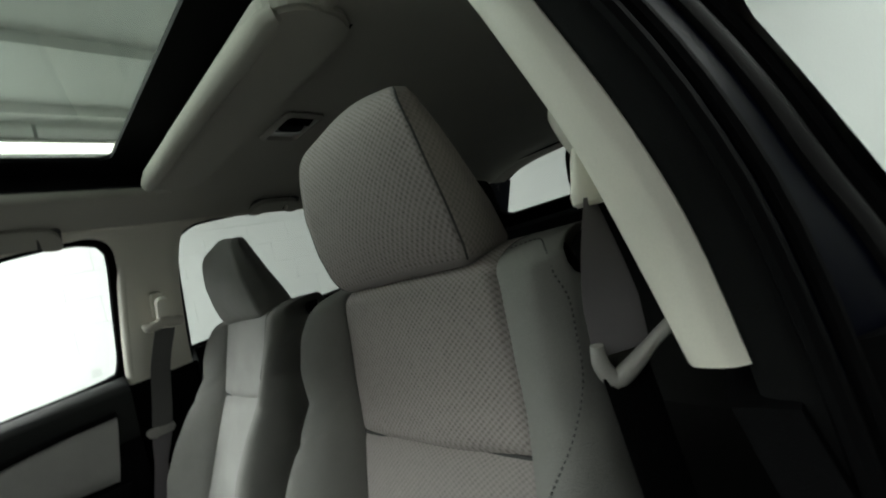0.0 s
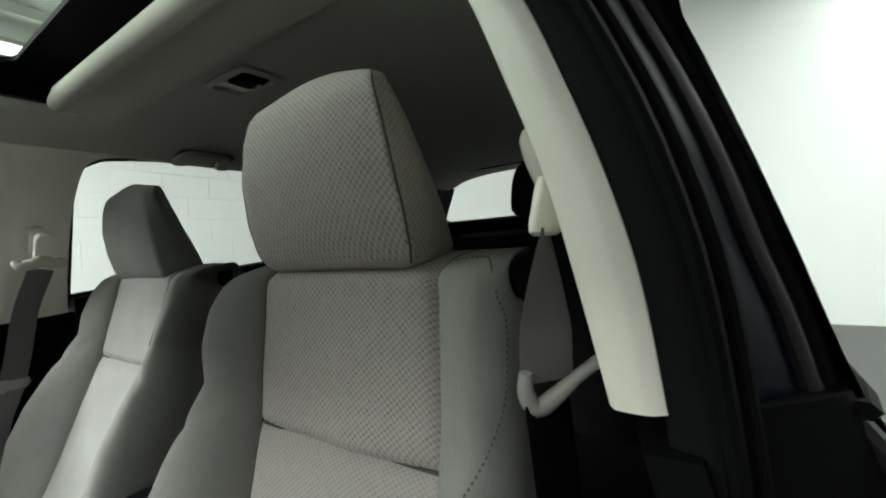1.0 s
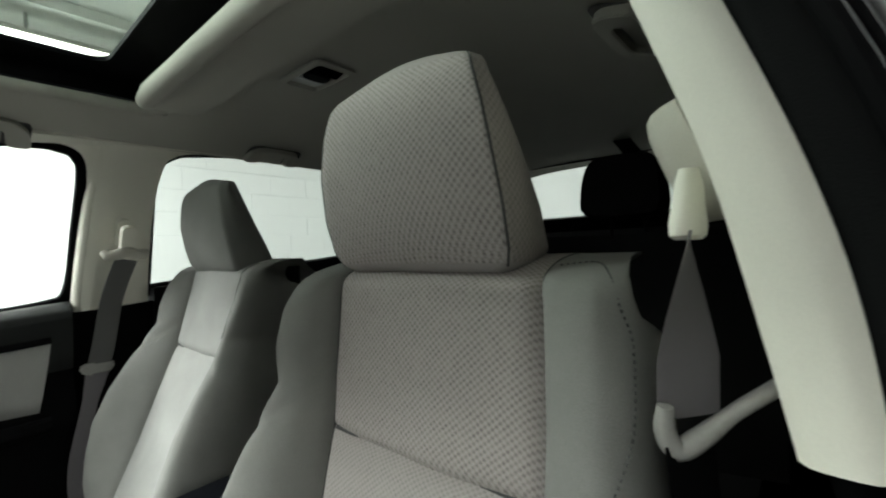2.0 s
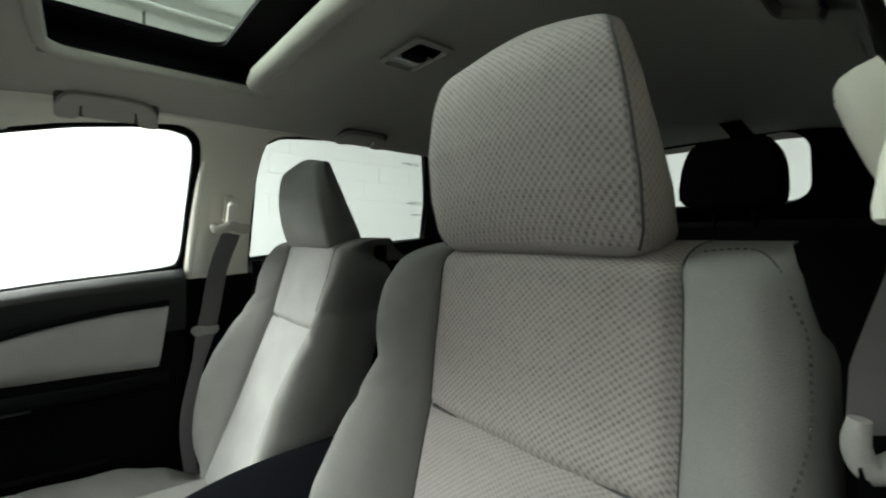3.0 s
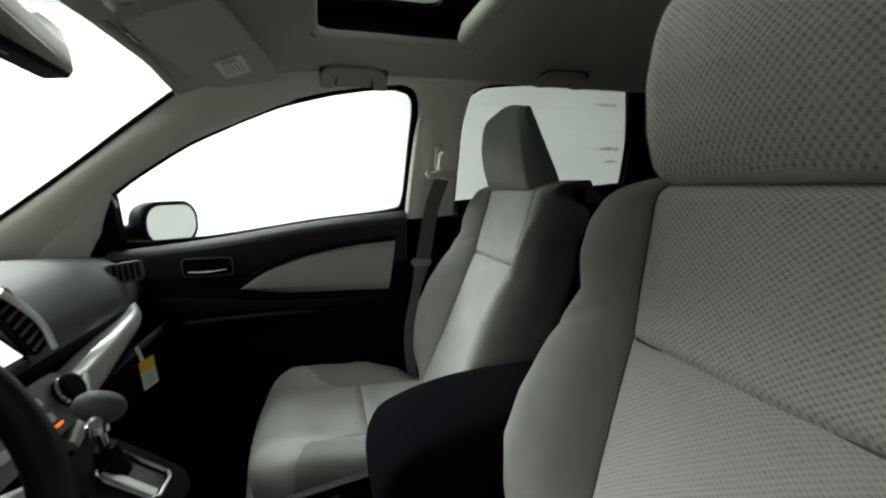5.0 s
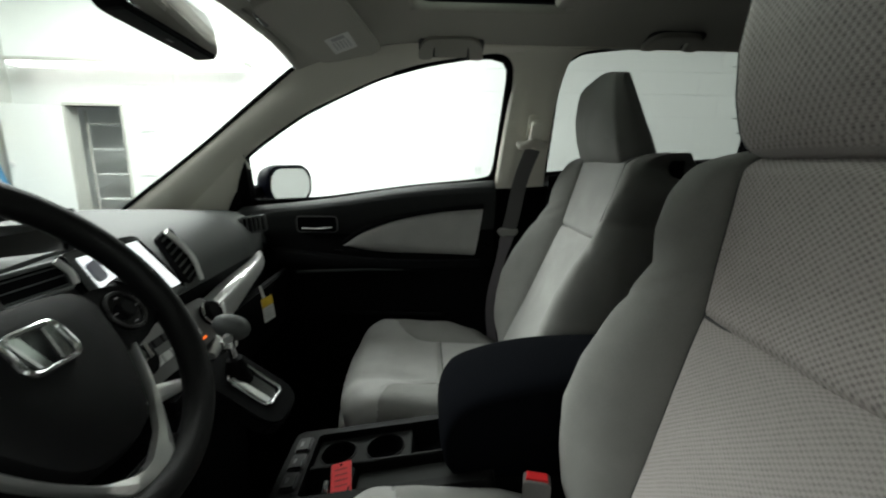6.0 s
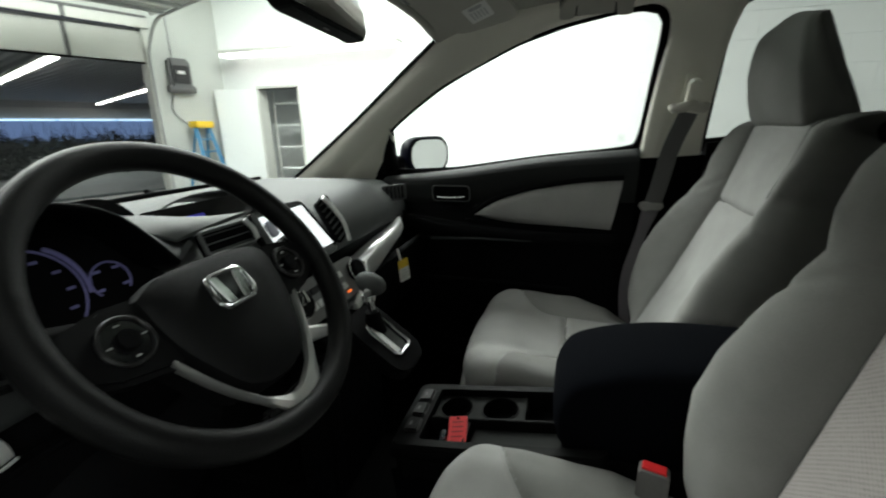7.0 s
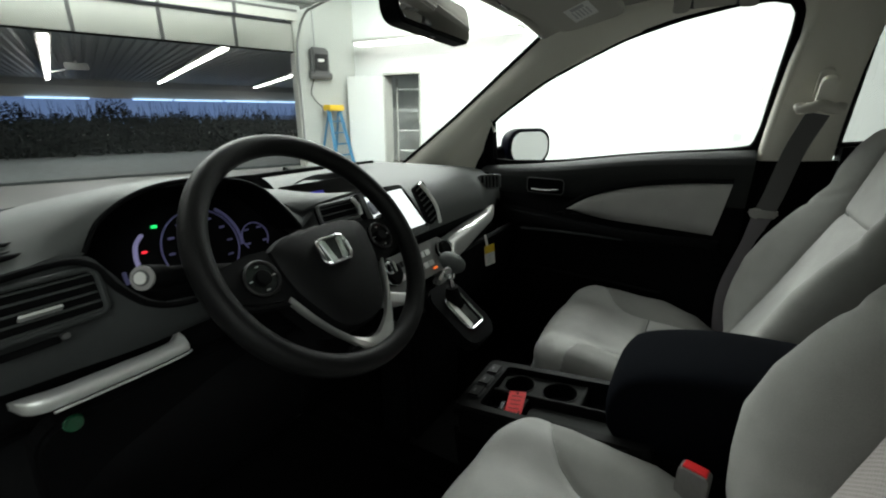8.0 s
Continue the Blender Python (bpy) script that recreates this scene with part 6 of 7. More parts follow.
TRAY = material("dark_grey_rubber_mat", (0.020, 0.021, 0.020), 0.7, scale=800, spread=0.15, bump=0.3, spec=0.08)
BLACK_SATIN = material("black_satin_plastic", (0.006, 0.006, 0.006), 0.55, scale=900, spread=0.1, bump=0.1, spec=0.08)
RED_PRINT = material("dark_red_print", (0.3, 0.02, 0.02), 0.6)
CLOTH_BLACK = material("black_cloth", (0.0032, 0.0036, 0.005), 0.95, scale=1500, spread=0.15, bump=0.3, spec=0.02)
console()


def gear_lever():
    g = thing("gear_lever", "gear lever with a grey knob on a chrome gate", "gear lever")
    m = frame_of(0.020, 0.828, 0.772, (1, 0, 0), (0, 0.80, 0.60))
    base = part("base", slab(rounded(0.134, 0.170, 0.040), 0.03, 0.010, place=m @ Matrix.Translation((0, 0, -0.030))), BLACK, g, "black gate housing")
    ring = [m @ Vector((x + 0.004, y - 0.002, 0.002)) for x, y in rounded(0.064, 0.090, 0.014)]
    part("gate_rim", tube(ring, 0.0036, closed=True, sides=8), CHROME, base, "chrome gate rim")
    part("gate", slab(rounded(0.042, 0.080, 0.008), 0.003, place=m @ Matrix.Translation((0.004, -0.002, -0.002))), PIANO, base)
    part("gate_plate", slab(rounded(0.014, 0.078, 0.003), 0.003, place=m @ Matrix.Translation((-0.016, -0.002, 0.001))), SILVER, base)
    k0, k1 = m @ Vector((0.006, 0.024, -0.01)), Vector((0.010, 0.858, 0.868))
    part("lever", tube([k0, k1], 0.007, 8, 10), CHROME, g)
    part("boot", tube([k0, k0.lerp(k1, 0.55)], lambda t: 0.024 - 0.010 * t, 8, 12), BLACK, g)
    bm = bmesh.new()
    bmesh.ops.create_uvsphere(bm, u_segments=24, v_segments=16, radius=1)
    for v in bm.verts:
        v.co.x *= 1 + 0.25 * max(0, -v.co.y)
    bmesh.ops.transform(bm, matrix=pose(0.010, 0.852, 0.892, 20, 0, 0) @ Matrix.Diagonal((0.022, 0.033, 0.022, 1)), verts=bm.verts[:])
    part("knob", bm, DASH, g, "rounded grey knob")
    part("collar", tube([k1 - Vector((0, 0, 0.012)), k1], 0.014, 4, 14), CHROME, g)
    part("release_button", tube([Vector((-0.010, 0.850, 0.882)), Vector((-0.018, 0.846, 0.880))], 0.008, 4, 10), SILVER, g)
    part("under_panel", box(-0.10, 0.13, 0.89, 1.0, 0.40, 0.80, 0.02), BLACK, g)


gear_lever()


# ---- passenger's front door ----
def passenger_door():
    d = thing("passenger_door", "closed front passenger door, black with a pale cloth insert", "car door")
    def X(z):
        return 0.735 if z < 1.0 else 0.735 + 0.02 * (z - 1.0) / 0.12
    sill = [(0.772, 0.27, 1.118), (0.785, 0.563, 1.088), (0.80, 0.867, 1.042), (0.80, 1.14, 1.012)]
    inn = [(0.715, 0.27, 1.080), (0.718, 0.563, 1.060), (0.722, 0.867, 1.020), (0.73, 1.14, 0.995)]
    part("sill", band(sill, inn, (-0.5, 0, 1), 30, 6, 0.010, 0.03), DOORSKIN, d, "dark grey window sill")
    low = [(0.728, 0.27, 0.34), (0.728, 0.563, 0.34), (0.728, 0.867, 0.34), (0.735, 1.14, 0.34)]
    mid = [(0.735, 0.27, 0.95), (0.735, 0.563, 0.94), (0.735, 0.867, 0.93), (0.738, 1.14, 0.93)]
    part("upper_panel", band(inn, mid, (-1, 0, 0), 30, 8, 0.006, 0.03), DOORSKIN, d, "dark grey upper panel")
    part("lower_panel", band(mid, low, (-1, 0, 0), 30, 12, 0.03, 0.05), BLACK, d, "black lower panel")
    top = [(0.785, 0.897), (0.74, 0.932), (0.698, 0.954), (0.63, 0.978), (0.562, 0.995), (0.44, 1.015), (0.312, 1.025)]
    bot = [(0.785, 0.897), (0.73, 0.884), (0.67, 0.876), (0.614, 0.872), (0.54, 0.870), (0.46, 0.868), (0.338, 0.863)]
    part("cloth_insert", band([(0.715, y, z) for y, z in top], [(0.712, y, z) for y, z in bot], (-1, 0, 0), 40, 10, 0.012, 0.02), CLOTH_LIGHT, d, "pale grey cloth insert")
    part("insert_trim", tube([(0.712, y, z + 0.006) for y, z in top], 0.008, 40, 8), BLACK, d)
    part("armrest", band([(0.705, 1.08, 0.90), (0.665, 0.90, 0.888), (0.655, 0.70, 0.868), (0.66, 0.50, 0.858), (0.69, 0.32, 0.855)], [(0.705, 1.08, 0.80), (0.655, 0.90, 0.825), (0.645, 0.70, 0.828), (0.65, 0.50, 0.825), (0.69, 0.32, 0.815)], (-1, 0, 0.3), 40, 8, 0.02, 0.06), BLACK, d, "black armrest")
    # paler edge colour stands for the highlight along the black armrest
    part("armrest_edge", tube([(0.655, 0.93, 0.818), (0.640, 0.75, 0.830), (0.640, 0.58, 0.832)], 0.006, 20, 6), DASH_DIM, d)
    for k in range(2):
        part("window_switch", box(0.655, 0.672, 0.78 - 0.05 * k, 0.81 - 0.05 * k, 0.882, 0.892, 0.003), BLACK, d)
    cup = frame_of(0.722, 0.872, 0.968, (0, -1, 0), (-0.15, 0, 1))
    h = part("handle_bezel", slab(rounded(0.135, 0.055, 0.014), 0.012, 0.003, place=cup @ Matrix.Translation((0, 0, -0.006))), RUBBER, d, "black handle recess")
    part("handle", tube([cup @ Vector(p) for p in ((-0.050, -0.014, 0.008), (0.0, -0.013, 0.016), (0.050, -0.010, 0.010))], 0.006, 14, 8), CHROME, h, "chrome door handle")
    part("bezel_rim", tube([cup @ Vector((x, y, 0.006)) for x, y in rounded(0.135, 0.055, 0.014)], 0.0024, closed=True, sides=6), TRIM_DARK, h)
    part("pocket_lip", tube([(0.690, 0.98, 0.66), (0.670, 0.75, 0.67), (0.675, 0.45, 0.66)], 0.006, 20, 6), FLANGE, d)
    # window seals and glass
    wl = [(0.272, 1.118), (0.264, 1.30), (0.258, 1.41), (0.259, 1.450), (0.276, 1.474), (0.315, 1.483), (0.38, 1.481), (0.502, 1.461), (0.642, 1.425), (0.776, 1.37), (0.908, 1.311), (1.112, 1.182), (1.12, 1.03), (0.867, 1.044), (0.563, 1.089), (0.27, 1.118)]
    outline = cut_corners(wl[:-1], 3, 0.10)
    part("window_seal", tube([(glass_x(b) + 0.004, a, b) for a, b in outline], 0.008, closed=True, sides=6), RUBBER, d)
    cy, cz = 0.62, 1.25
    part("window_frame", loft([[(glass_x(b) + 0.008, a, b) for a, b in outline], [(glass_x(cz + (b - cz) * 1.2) + 0.008, cy + (a - cy) * 1.06, cz + (b - cz) * 1.2) for a, b in outline]], cap=False), RUBBER, d)
    part("rear_frame", band([(glass_x(z) - 0.004, y, z) for y, z in ((0.274, 1.10), (0.264, 1.28), (0.250, 1.47))], [(glass_x(z) - 0.010, y, z) for y, z in ((0.250, 1.10), (0.240, 1.28), (0.224, 1.47))], (-1, 0, 0), 12, 3, 0.004, 0.02), RUBBER, d)
    bm = bmesh.new()
    bm.faces.new([bm.verts.new((glass_x(b) + 0.014, a, b)) for a, b in outline])
    g = part("window_pane", bm, GLASS, d, "clear window glass", smooth=False)
    g.visible_shadow = False
    part("etched_mark", slab(rounded(0.022, 0.026, 0.002, 2), 0.0004, place=frame_of(glass_x(1.15) + 0.012, 0.325, 1.15, (0, -1, 0), (-0.4, 0, 1))), clear_glass("frosted_mark", (0.97, 0.97, 0.97)), d)
    sail = [(1.10, 1.195), (1.118, 1.00), (1.23, 0.99), (1.185, 1.09)]
    bm = bmesh.new()
    lo = [bm.verts.new((glass_x(z) - 0.012, y, z)) for y, z in sail]
    hi = [bm.verts.new((glass_x(z) + 0.03, y, z)) for y, z in sail]
    bm.faces.new(lo)
    bm.faces.new(hi[::-1])
    for k in range(4):
        bm.faces.new((lo[k], lo[(k + 1) % 4], hi[(k + 1) % 4], hi[k]))
    part("sail_panel", bm, BLACK, d, "black mirror sail panel", smooth=False)
    # door mirror outside
    mm = frame_of(0.960, 1.030, 1.083, (0.875, -0.485, 0), (0, 0, 1))
    mir = part("mirror_housing", loft([[mm @ Vector((u * s, v * s, -d)) for u, v in rounded(0.225, 0.150, 0.064)] for d, s in ((0.10, 0.35), (0.085, 0.72), (0.06, 0.90), (0.03, 0.98), (0.0, 1.0), (-0.006, 0.97))]), PAINT, d, "dark blue mirror housing")
    part("mirror_glass", slab(rounded(0.195, 0.122, 0.054), 0.004, 0.001, place=mm @ Matrix.Translation((0, 0, 0.004))), MIRROR, mir, "mirror glass")
    part("mirror_arm", tube([(0.79, 1.17, 1.05), (0.90, 1.12, 1.06)], 0.028, 6, 10), BLACK, mir)


passenger_door()


# ---- small fittings ----
def seat_belt(s, anchor, reach, tongue, label):
    b = thing("seat_belt", label, "seat belt", group="front seat belts")
    web = BELT if s > 0 else BELT_PALE
    ax, ay, az = anchor
    cov = part("upper_cover", slab(rounded(0.030, 0.080, 0.013), 0.016, 0.006, 3, place=frame_of(ax, ay - 0.002, az + 0.028, (0, s, 0), (-s * 0.44, 0, 1))), BEIGE, b, "ivory belt height slider")
    part("hanger", slab(rounded(0.032, 0.084, 0.014), 0.022, 0.008, 3, place=frame_of(ax - s * 0.018, ay - 0.004, az + 0.014, (0, -s, 0), (-s * 0.44, 0, 1))), BEIGE, cov)
    wing = [(ax - s * 0.018, ay + 0.040, az - 0.014), (ax - s * 0.024, ay + 0.036, az - 0.024), (ax - s * 0.030, ay + 0.020, az - 0.022), (ax - s * 0.034, ay, az - 0.016), (ax - s * 0.030, ay - 0.020, az - 0.022), (ax - s * 0.024, ay - 0.036, az - 0.024), (ax - s * 0.018, ay - 0.040, az - 0.014)]
    part("loop", tube(wing, lambda t: 0.0115 + 0.0025 * math.cos((2 * t - 1) * 1.5), 30, 10), BEIGE_SHADED, cov, "ivory guide loop with shade in its colour")
    line = smooth_line([(ax - s * 0.022, ay, az - 0.035), *reach], 60)
    rings = []
    for k, p in enumerate(line):
        d = (line[min(k + 1, 59)] - line[max(k - 1, 0)]).normalized()
        side = Vector((0.45 * s if s < 0 else 0.10, 1, 0))
        side = (side - d * side.dot(d)).normalized()
        nrm = d.cross(side)
        half = 0.0235 if k <= tongue else 0.0235 - 0.008 * min(1, (k - tongue) / 6)
        rings.append([p + side * a * half + nrm * c for a, c in ((-1, -0.0008), (1, -0.0008), (1, 0.0008), (-1, 0.0008))])
    part("webbing", loft(rings[: tongue + 1]), web, b, "grey woven webbing")
    part("lower_webbing", loft(rings[tongue:]), BELT_PALE, b, "pale grey woven webbing")
    if tongue is not None:
        q, up = line[tongue], line[tongue - 2] - line[tongue + 2]
        fr = frame_of(q.x - s * 0.004, q.y, q.z, (0, s, 0), up)
        tg = part("tongue", slab([(-0.036, 0.012), (-0.030, 0.020), (0.030, 0.020), (0.036, 0.012), (0.034, 0.0), (0.020, -0.010), (-0.020, -0.010), (-0.034, 0.0)][::-1], 0.012, 0.004, place=fr), STEEL_PALE, b, "pale plastic tongue")
        part("blade", slab(rounded(0.024, 0.036, 0.004), 0.003, 0.001, place=fr @ Matrix.Translation((0, -0.026, 0.004))), CHROME, tg, "chrome tongue blade")
        part("blade_hole", slab(rounded(0.012, 0.008, 0.002), 0.001, place=fr @ Matrix.Translation((0, -0.034, 0.0065))), RUBBER, tg)


STEEL_PALE = material("pale_grey_plastic", (0.30, 0.29, 0.275), 0.5)
seat_belt(1, (0.640, 0.178, 1.254), [(0.675, 0.198, 1.12), (0.688, 0.218, 0.995), (0.675, 0.254, 0.85), (0.655, 0.285, 0.70), (0.64, 0.27, 0.52)], 24, "grey seat belt hanging from the passenger's pillar")


def driver_belt():
    """Belt that leaves its guide edge-on, turns flat and passes through a pale tongue."""
    b = thing("seat_belt", "pale grey seat belt twisting down from the driver's pillar", "seat belt", group="front seat belts")
    cm = frame_of(-0.626, 0.102, 1.281, (0, 1, 0), (0.40, 0, 1))
    outline = cut_corners([(-0.024, -0.050), (0.024, -0.046), (0.030, 0.015), (0.018, 0.048), (-0.020, 0.048), (-0.030, 0.01)], 3, 0.22)
    cov = part("upper_cover", loft([[cm @ Vector((x * f, y * f, z)) for x, y in outline] for f, z in ((1.0, 0), (1.0, 0.012), (0.96, 0.020), (0.86, 0.025), (0.66, 0.028), (0.3, 0.029))]), BEIGE_SHADED, b, "ivory belt anchor cover with shade in its colour")
    edge = [cm @ Vector((x, y + 0.012, 0.0285 - 14 * x * x)) for x, y in rounded(0.036, 0.040, 0.008, 4)]
    part("plate_line", tube(edge, 0.0009, closed=True, sides=5), SEAM, cov)

    def along(theta, p, half, thin):
        side = Vector((math.cos(theta), math.sin(theta), 0))
        nrm = Vector((-side.y, side.x, 0))
        return [p + side * half * math.cos(a) + nrm * thin * math.sin(a) for a in np.linspace(0, 2 * math.pi, 17)[:-1]]

    bell = [((-0.621, 0.142, 1.266), 0.008, 0.006), ((-0.621, 0.144, 1.256), 0.012, 0.008), ((-0.621, 0.148, 1.240), 0.015, 0.009), ((-0.621, 0.150, 1.228), 0.019, 0.010), ((-0.621, 0.151, 1.221), 0.019, 0.009), ((-0.621, 0.151, 1.218), 0.015, 0.006)]
    part("guide_bell", loft([along(radians(78), Vector(p), h, w) for p, h, w in bell]), BEIGE, cov, "ivory flared belt guide")
    line = smooth_line([(-0.6215, 0.152, 1.224), (-0.621, 0.160, 1.17), (-0.620, 0.164, 1.105)], 30)
    part("webbing", loft([along(radians(104 - 52 * min(1, k / 20)), p, 0.0235, 0.0011) for k, p in enumerate(line)]), BELT_PALE, b, "pale grey woven webbing")
    tongue = tube([(-0.611, 0.184, 1.116), (-0.610, 0.183, 1.100), (-0.616, 0.178, 1.088), (-0.628, 0.170, 1.096), (-0.645, 0.158, 1.112), (-0.670, 0.145, 1.132)], lambda t: 0.0050 + 0.0022 * math.sin(math.pi * min(1, 1.6 * t)), 36, 10)
    part("tongue", tongue, STEEL_PALE, b, "grey plastic tongue")
    # the shade beside the seat is put into this webbing's black colour
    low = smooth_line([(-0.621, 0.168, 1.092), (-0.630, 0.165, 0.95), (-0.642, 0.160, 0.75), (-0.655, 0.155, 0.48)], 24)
    part("lower_webbing", loft([along(radians(66), p, 0.0235, 0.0011) for p in low]), RUBBER, b, "lower webbing coloured black for the shade of the seat")


driver_belt()


def buckle(x, y, z, label):
    b = thing("belt_buckle", label, "belt buckle")
    m = frame_of(x, y, z, (-0.25, -0.97, 0), (0.05, 0.25, 1))
    part("body", slab(rounded(0.042, 0.085, 0.008), 0.024, 0.005, place=m @ Matrix.Translation((0, -0.055, -0.012))), material("grey_buckle_plastic", (0.16, 0.155, 0.15), 0.5), b)
    part("button", slab(rounded(0.033, 0.016, 0.003), 0.016, 0.002, place=m @ Matrix.Translation((0, -0.017, -0.008))), RED, b, "red push button")
    part("stem", tube([m @ Vector((0, -0.09, 0)), m @ Vector((0.01, -0.20, 0))], 0.012, 6, 8), BLACK, b)


buckle(-0.155, 0.335, 0.724, "grey belt buckle with a red button beside the driver's seat")


def grab_handle(y0, y1, label, inset=0.0, side=1):
    g = thing("grab_handle", label, "grab handle", group="grab handles")
    k = 1 if y1 > y0 else -1
    def at(x, y, drop=0.010):
        x -= inset
        return (side * x, y, (liner_z(x, y) if x < 0.555 else liner_z(0.555, y) - 0.55 * (x - 0.555)) - drop)
    lean = (-0.55 * side, 0, 0.42 if inset == 0 else 0.18)
    mid, span = (y0 + y1) / 2, abs(y1 - y0)
    m = frame_of(*at(0.556, mid, 0.006), (0, -side, 0), lean)
    bow = cut_corners([(-span / 2, -0.034), (-span / 2 + 0.006, 0.010), (-span / 2 + 0.030, 0.036), (span / 2 - 0.030, 0.036), (span / 2 - 0.006, 0.010), (span / 2, -0.034), (span / 2 - 0.040, -0.034), (span / 2 - 0.043, 0.006), (span / 2 - 0.054, 0.012), (-span / 2 + 0.054, 0.012), (-span / 2 + 0.043, 0.006), (-span / 2 + 0.040, -0.034)][::-1], 2, 0.16)
    part("bar", slab(bow, 0.016, 0.005, 3, place=m), LINER, g, "grey grip bar")
    part("recess", slab(rounded(span - 0.004, 0.074, 0.026), 0.003, 0.001, place=m @ Matrix.Translation((0, 0.001, -0.001))), SEAM, g, "dark gap round the grip")
    part("inner_panel", slab(rounded(span - 0.094, 0.038, 0.006), 0.005, 0.0015, place=m @ Matrix.Translation((0, -0.013, 0.001))), LINER, g)


grab_handle(0.530, 0.345, "grey folding grab handle above the passenger's window")
grab_handle(-0.085, -0.245, "grey folding grab handle above the rear window", 0.05)
grab_handle(-0.065, -0.255, "grey folding grab handle above the rear window behind the driver", 0.05, -1)


def sun_visor():
    v = thing("sun_visor", "grey sun visor folded up, with a warning label", "sun visor")
    m = frame_of(0.302, 0.716, 1.460, (1, -0.05, -0.06), (0, -1, 0.36))
    shape = cut_corners([(-0.235, -0.092), (0.128, -0.066), (0.186, 0.060), (0.172, 0.086), (-0.235, 0.052)], 3, 0.10)
    flap = part("flap", slab(shape, 0.018, 0.007, 3, place=m), LINER, v)
    lab = part("label", slab(rounded(0.100, 0.056, 0.002, 2), 0.0008, place=m @ Matrix.Translation((0.040, 0.008, 0.0182))), PAPER, v, "white warning label")
    bm = bmesh.new()
    for k in range(5):
        slab(rounded(0.050, 0.003, 0.001, 2), 0.0005, place=m @ Matrix.Translation((0.046, 0.024 - 0.008 * k, 0.0191)), bm=bm)
    part("print_lines", bm, INK, lab)
    part("heading", slab(rounded(0.018, 0.030, 0.001, 2), 0.0005, place=m @ Matrix.Translation((0.006, 0.008, 0.0191))), INK, lab)
    part("clip", tube([m @ Vector((-0.19, -0.085, 0.008)), m @ Vector((-0.15, -0.088, 0.008))], 0.009, 6, 8), DARKGREY, v)
    part("pivot", tube([m @ Vector((0.10, -0.062, 0.008)), m @ Vector((0.165, -0.058, -0.014))], 0.009, 6, 8), LINER, v)


sun_visor()


def rear_mirror():
    r = thing("rear_view_mirror", "black rear-view mirror hanging from the windscreen", "rear-view mirror")
    m = frame_of(0.000, 0.885, 1.400, (1, 0.10, 0), (0, 0.12, 1))
    part("housing", slab(rounded(0.315, 0.078, 0.026), 0.035, 0.006, place=m @ Matrix.Translation((0, 0, -0.034))), BLACK, r)
    part("mirror_glass", slab(rounded(0.303, 0.066, 0.022), 0.002, place=m @ Matrix.Translation((0, 0, 0.002))), MIRROR, r)
    part("stem", tube([m @ Vector((0, 0.01, -0.03)), m @ Vector((0, 0.06, -0.07))], 0.012, 6, 10), BLACK, r)
    part("button", slab(rounded(0.022, 0.008, 0.003), 0.004, 0.001, place=m @ Matrix.Translation((0.0, -0.036, -0.018))), DARKGREY, r)


rear_mirror()


def overhead_console():
    o = thing("overhead_console", "grey overhead console with map lamps above the windscreen", "overhead console")
    m = frame_of(0.0, 0.735, 1.497, (1, 0, 0), (0, -1, 0.36))
    part("housing", slab(rounded(0.24, 0.26, 0.04), 0.022, 0.008, 3, place=m), LINER, o)
    for s in (-1, 1):
        part("map_lamp", slab(rounded(0.085, 0.055, 0.012), 0.004, 0.0015, place=m @ Matrix.Translation((0.055 * s, -0.06, 0.021))), SILVER, o, "clear map lamp lens")
    part("glasses_lid", slab(rounded(0.18, 0.11, 0.02), 0.004, 0.0015, place=m @ Matrix.Translation((0, 0.05, 0.021))), LINER, o)


overhead_console()


def roof_lamp(x, y, z):
    r = thing("reading_lamp", "roof lamp with milky and dark lenses in a grey frame", "roof lamp")
    m = frame_of(x, y, z, (1, 0, 0), (0, -1, 0))
    outer, inner = rounded(0.138, 0.088, 0.016), rounded(0.116, 0.068, 0.010)
    part("frame", loft([[m @ Vector((px, py, h)) for px, py in o] for o, h in ((outer, 0.0), (outer, 0.003), (inner, 0.006), (inner, -0.006))], cap=False), LINER, r)
    part("dish", slab(inner, 0.002, place=m @ Matrix.Translation((0, 0, -0.006))), DARKGREY, r, "dark lamp dish")
    part("switch", slab(rounded(0.030, 0.050, 0.010), 0.008, 0.003, place=m @ Matrix.Translation((0.002, 0, -0.004))), BLACK, r)
    for k, mat in ((1, LENS), (-1, PIANO)):
        wedge = [(0.016 * k, -0.031), (0.055 * k, -0.031), (0.055 * k, 0.031), (0.016 * k, 0.031)]
        part("lens", slab(wedge if k > 0 else wedge[::-1], 0.006, 0.002, place=m @ Matrix.Translation((0, 0, 0.001)) @ pose(0, 0, 0, 0, 10 * k, 0)), mat, r, "milky ribbed lens" if k > 0 else "dark clear lens")


roof_lamp(0.016, 0.004, 1.553)


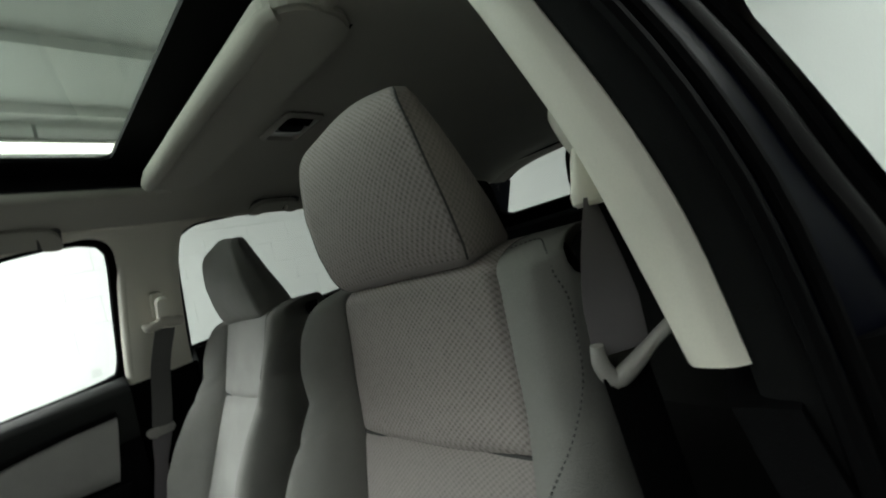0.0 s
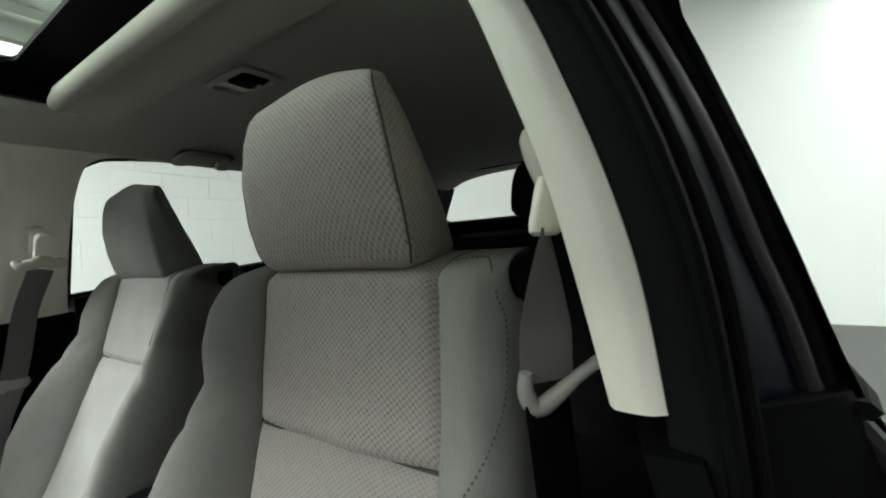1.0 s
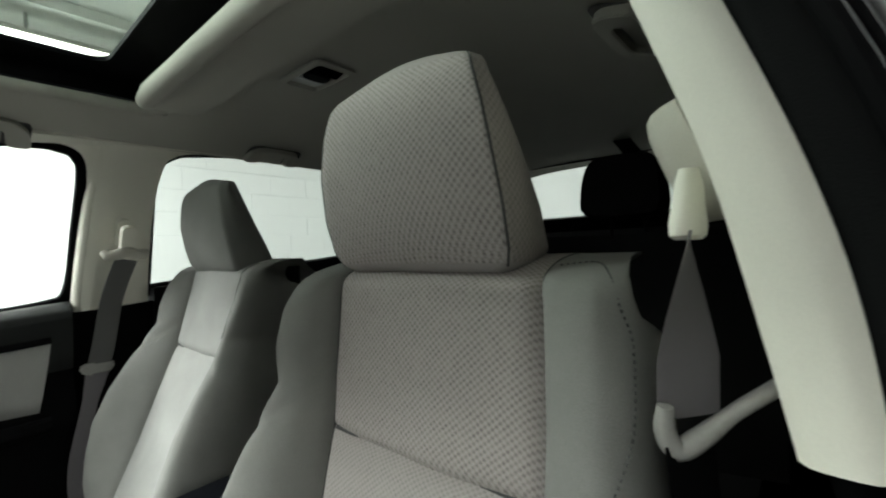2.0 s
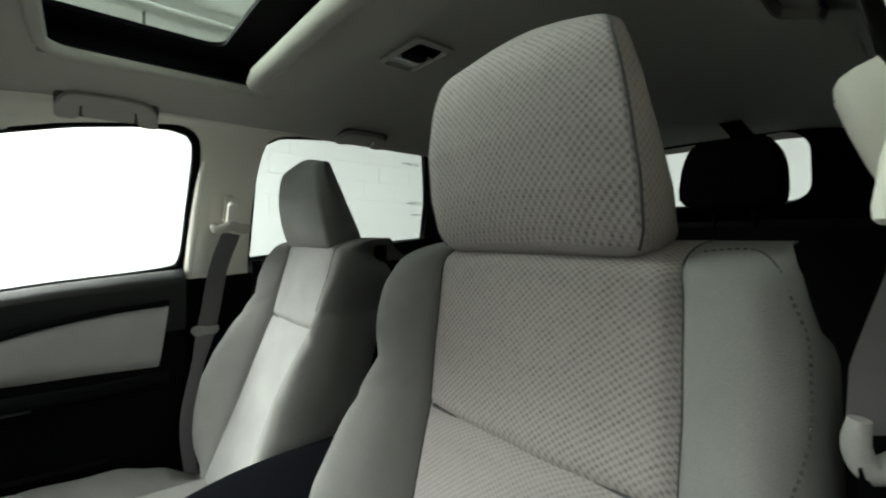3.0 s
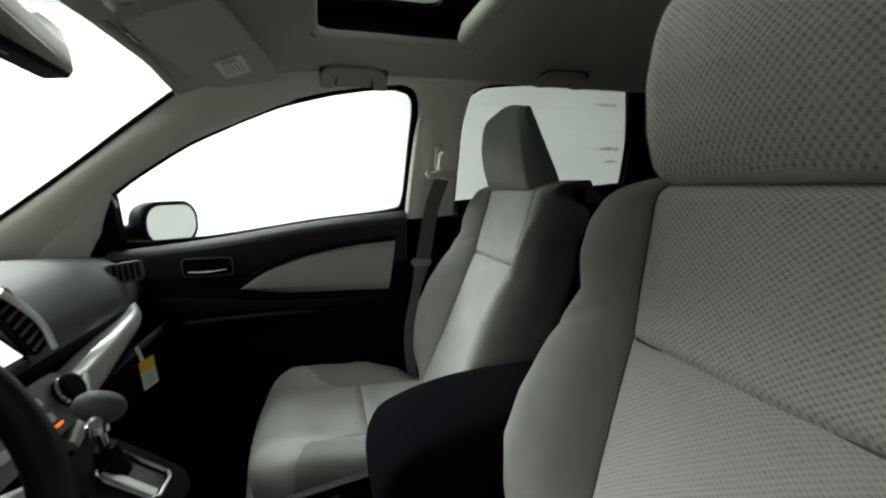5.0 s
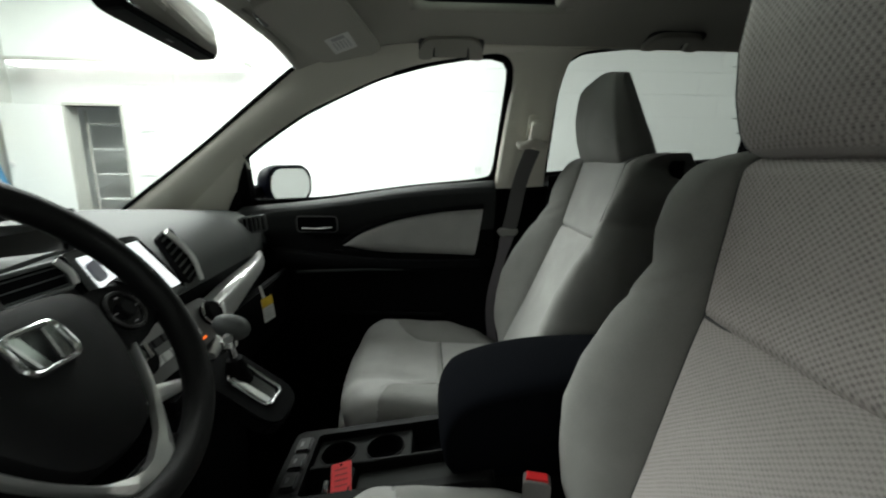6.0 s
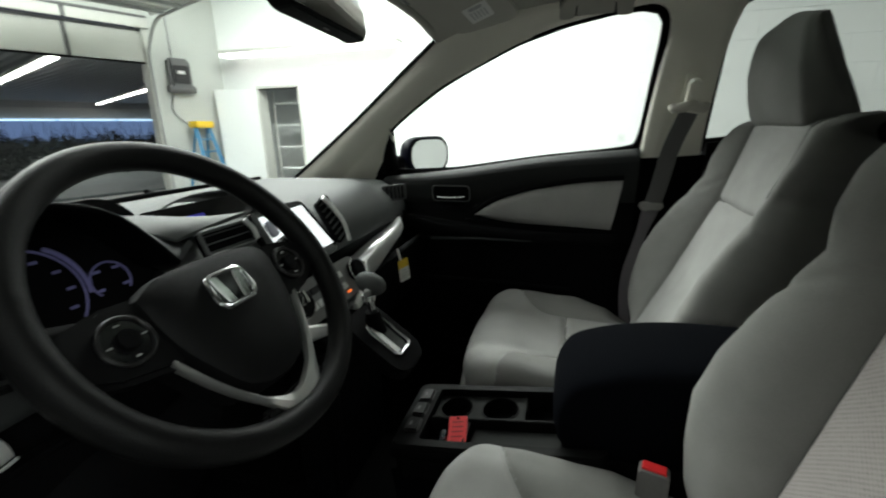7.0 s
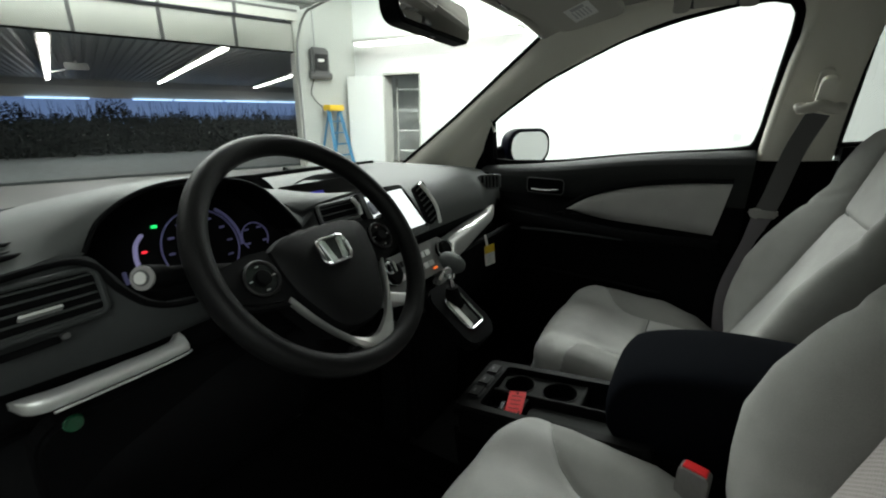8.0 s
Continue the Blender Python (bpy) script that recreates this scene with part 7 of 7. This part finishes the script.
# ---- outside of the car ----
def car_body():
    c = thing("car_body", "dark blue painted body of the car", "car body")
    prof = [(0.808, 1.085), (0.83, 1.06), (0.852, 1.0), (0.87, 0.85), (0.862, 0.60), (0.83, 0.36)]

    def side(s, y0, y1):
        def fn(a, b):
            k = b * (len(prof) - 1)
            i = min(int(k), len(prof) - 2)
            x, z = (prof[i][n] + (prof[i + 1][n] - prof[i][n]) * (k - i) for n in (0, 1))
            y = y0 + (y1 - y0) * a
            end = max(0.0, abs(y - 0.4) - 1.5) / 0.75
            return (s * (x - 0.10 * end * end), y, z - (1 - b) * (0.13 * max(0, min(y, 1.35) - 0.25) + 0.08 * max(0, y - 1.35)))

        return grid(fn, 12, 20)

    part("front_door_skin", side(1, 1.345, 0.262), PAINT, c)
    part("rear_door_skin", side(1, 0.256, -0.62), PAINT, c)
    for s in (-1, 1):
        part("fender", side(s, 2.48, 1.352), PAINT, c)
        part("quarter", side(s, -0.626 if s > 0 else -0.87, -1.72), PAINT, c)
        upper = grid(lambda a, b: (s * (glass_x(1.09 + 0.45 * b) + 0.03 - 0.04 * a), -0.66 - 0.98 * a, 1.09 + 0.45 * b), 8, 8)
        part("upper_quarter", upper, PAINT, c)
        for y in (1.82, -1.12):
            wheel = part("wheel", tube([(s * 0.66, y, 0.335), (s * 0.875, y, 0.335)], lambda t: 0.335 - 0.03 * abs(2 * t - 1) ** 6, 12, 36), RUBBER, c, "black tyre")
            part("rim", tube([(s * 0.84, y, 0.335), (s * 0.884, y, 0.335)], lambda t: 0.215 - 0.03 * t, 4, 30), SILVER, wheel, "silver rim")
    def nose(y, out):
        def fn(a, b):
            u = 2 * a - 1
            return (0.80 * u, y + out * (0.16 - 0.20 * abs(u) ** 3 + 0.05 * math.sin(math.pi * b)), 0.30 + 0.56 * b)

        return grid(fn, 20, 10)

    part("front_bumper", nose(2.45, 1), PAINT, c)
    part("rear_bumper", nose(-1.66, -1), PAINT, c)
    part("cowl", grid(lambda a, b: (-0.74 + 1.48 * a, 1.52 + 0.10 * b, 0.93 + 0.03 * b), 10, 3), RUBBER, c, "black plastic cowl")


car_body()


# ---- blocks of the white wall ----
def wall_scuffs():
    rng = random.Random(11)
    scuff = material("grey_scuffed_paint", (0.36, 0.37, 0.36), 0.8, scale=40, spread=0.3, bump=0.3)
    for y, z, w, h in ((-5.41, 2.92, 0.55, 0.05), (-5.55, 2.00, 0.42, 0.06), (-5.62, 1.74, 0.30, 0.05)):
        for _ in range(7):
            cy, cz = y + rng.uniform(-w, w) / 2, z + rng.uniform(-h, h) / 2
            ring = [(cy + rng.uniform(0.5, 1) * 0.22 * w * math.cos(a), cz + rng.uniform(0.4, 1) * 0.35 * h * math.sin(a)) for a in np.linspace(0, 2 * math.pi, 11)[:-1]]
            ob = new("scuff", mesh_from("scuff", slab(ring, 0.0015, place=frame_of(7.4795, 0, 0, (0, -1, 0), (0, 0, 1)) @ Matrix.Diagonal((-1, 1, 1, 1))), scuff, False))
            ob.parent = east_wall


wall_scuffs()


def wall_blocks():
    me = mesh_from("block", box(0, 0.02, 0.0012, 0.7988, 0.0015, 0.3985, 0.0012, 1), WALL, False)
    rng = random.Random(3)
    for row in range(11):
        for k in range(16):
            y = -6.2 + 0.8 * k - (0.4 if row % 2 else 0)
            z = 0.4 * row
            if y < -6.2 or y > 5.15 or z > 4.15:
                continue
            ob = new("block", me)
            ob.location = (7.482 + rng.uniform(-0.0008, 0.0008), y, z)
            ob.parent = east_wall


wall_blocks()
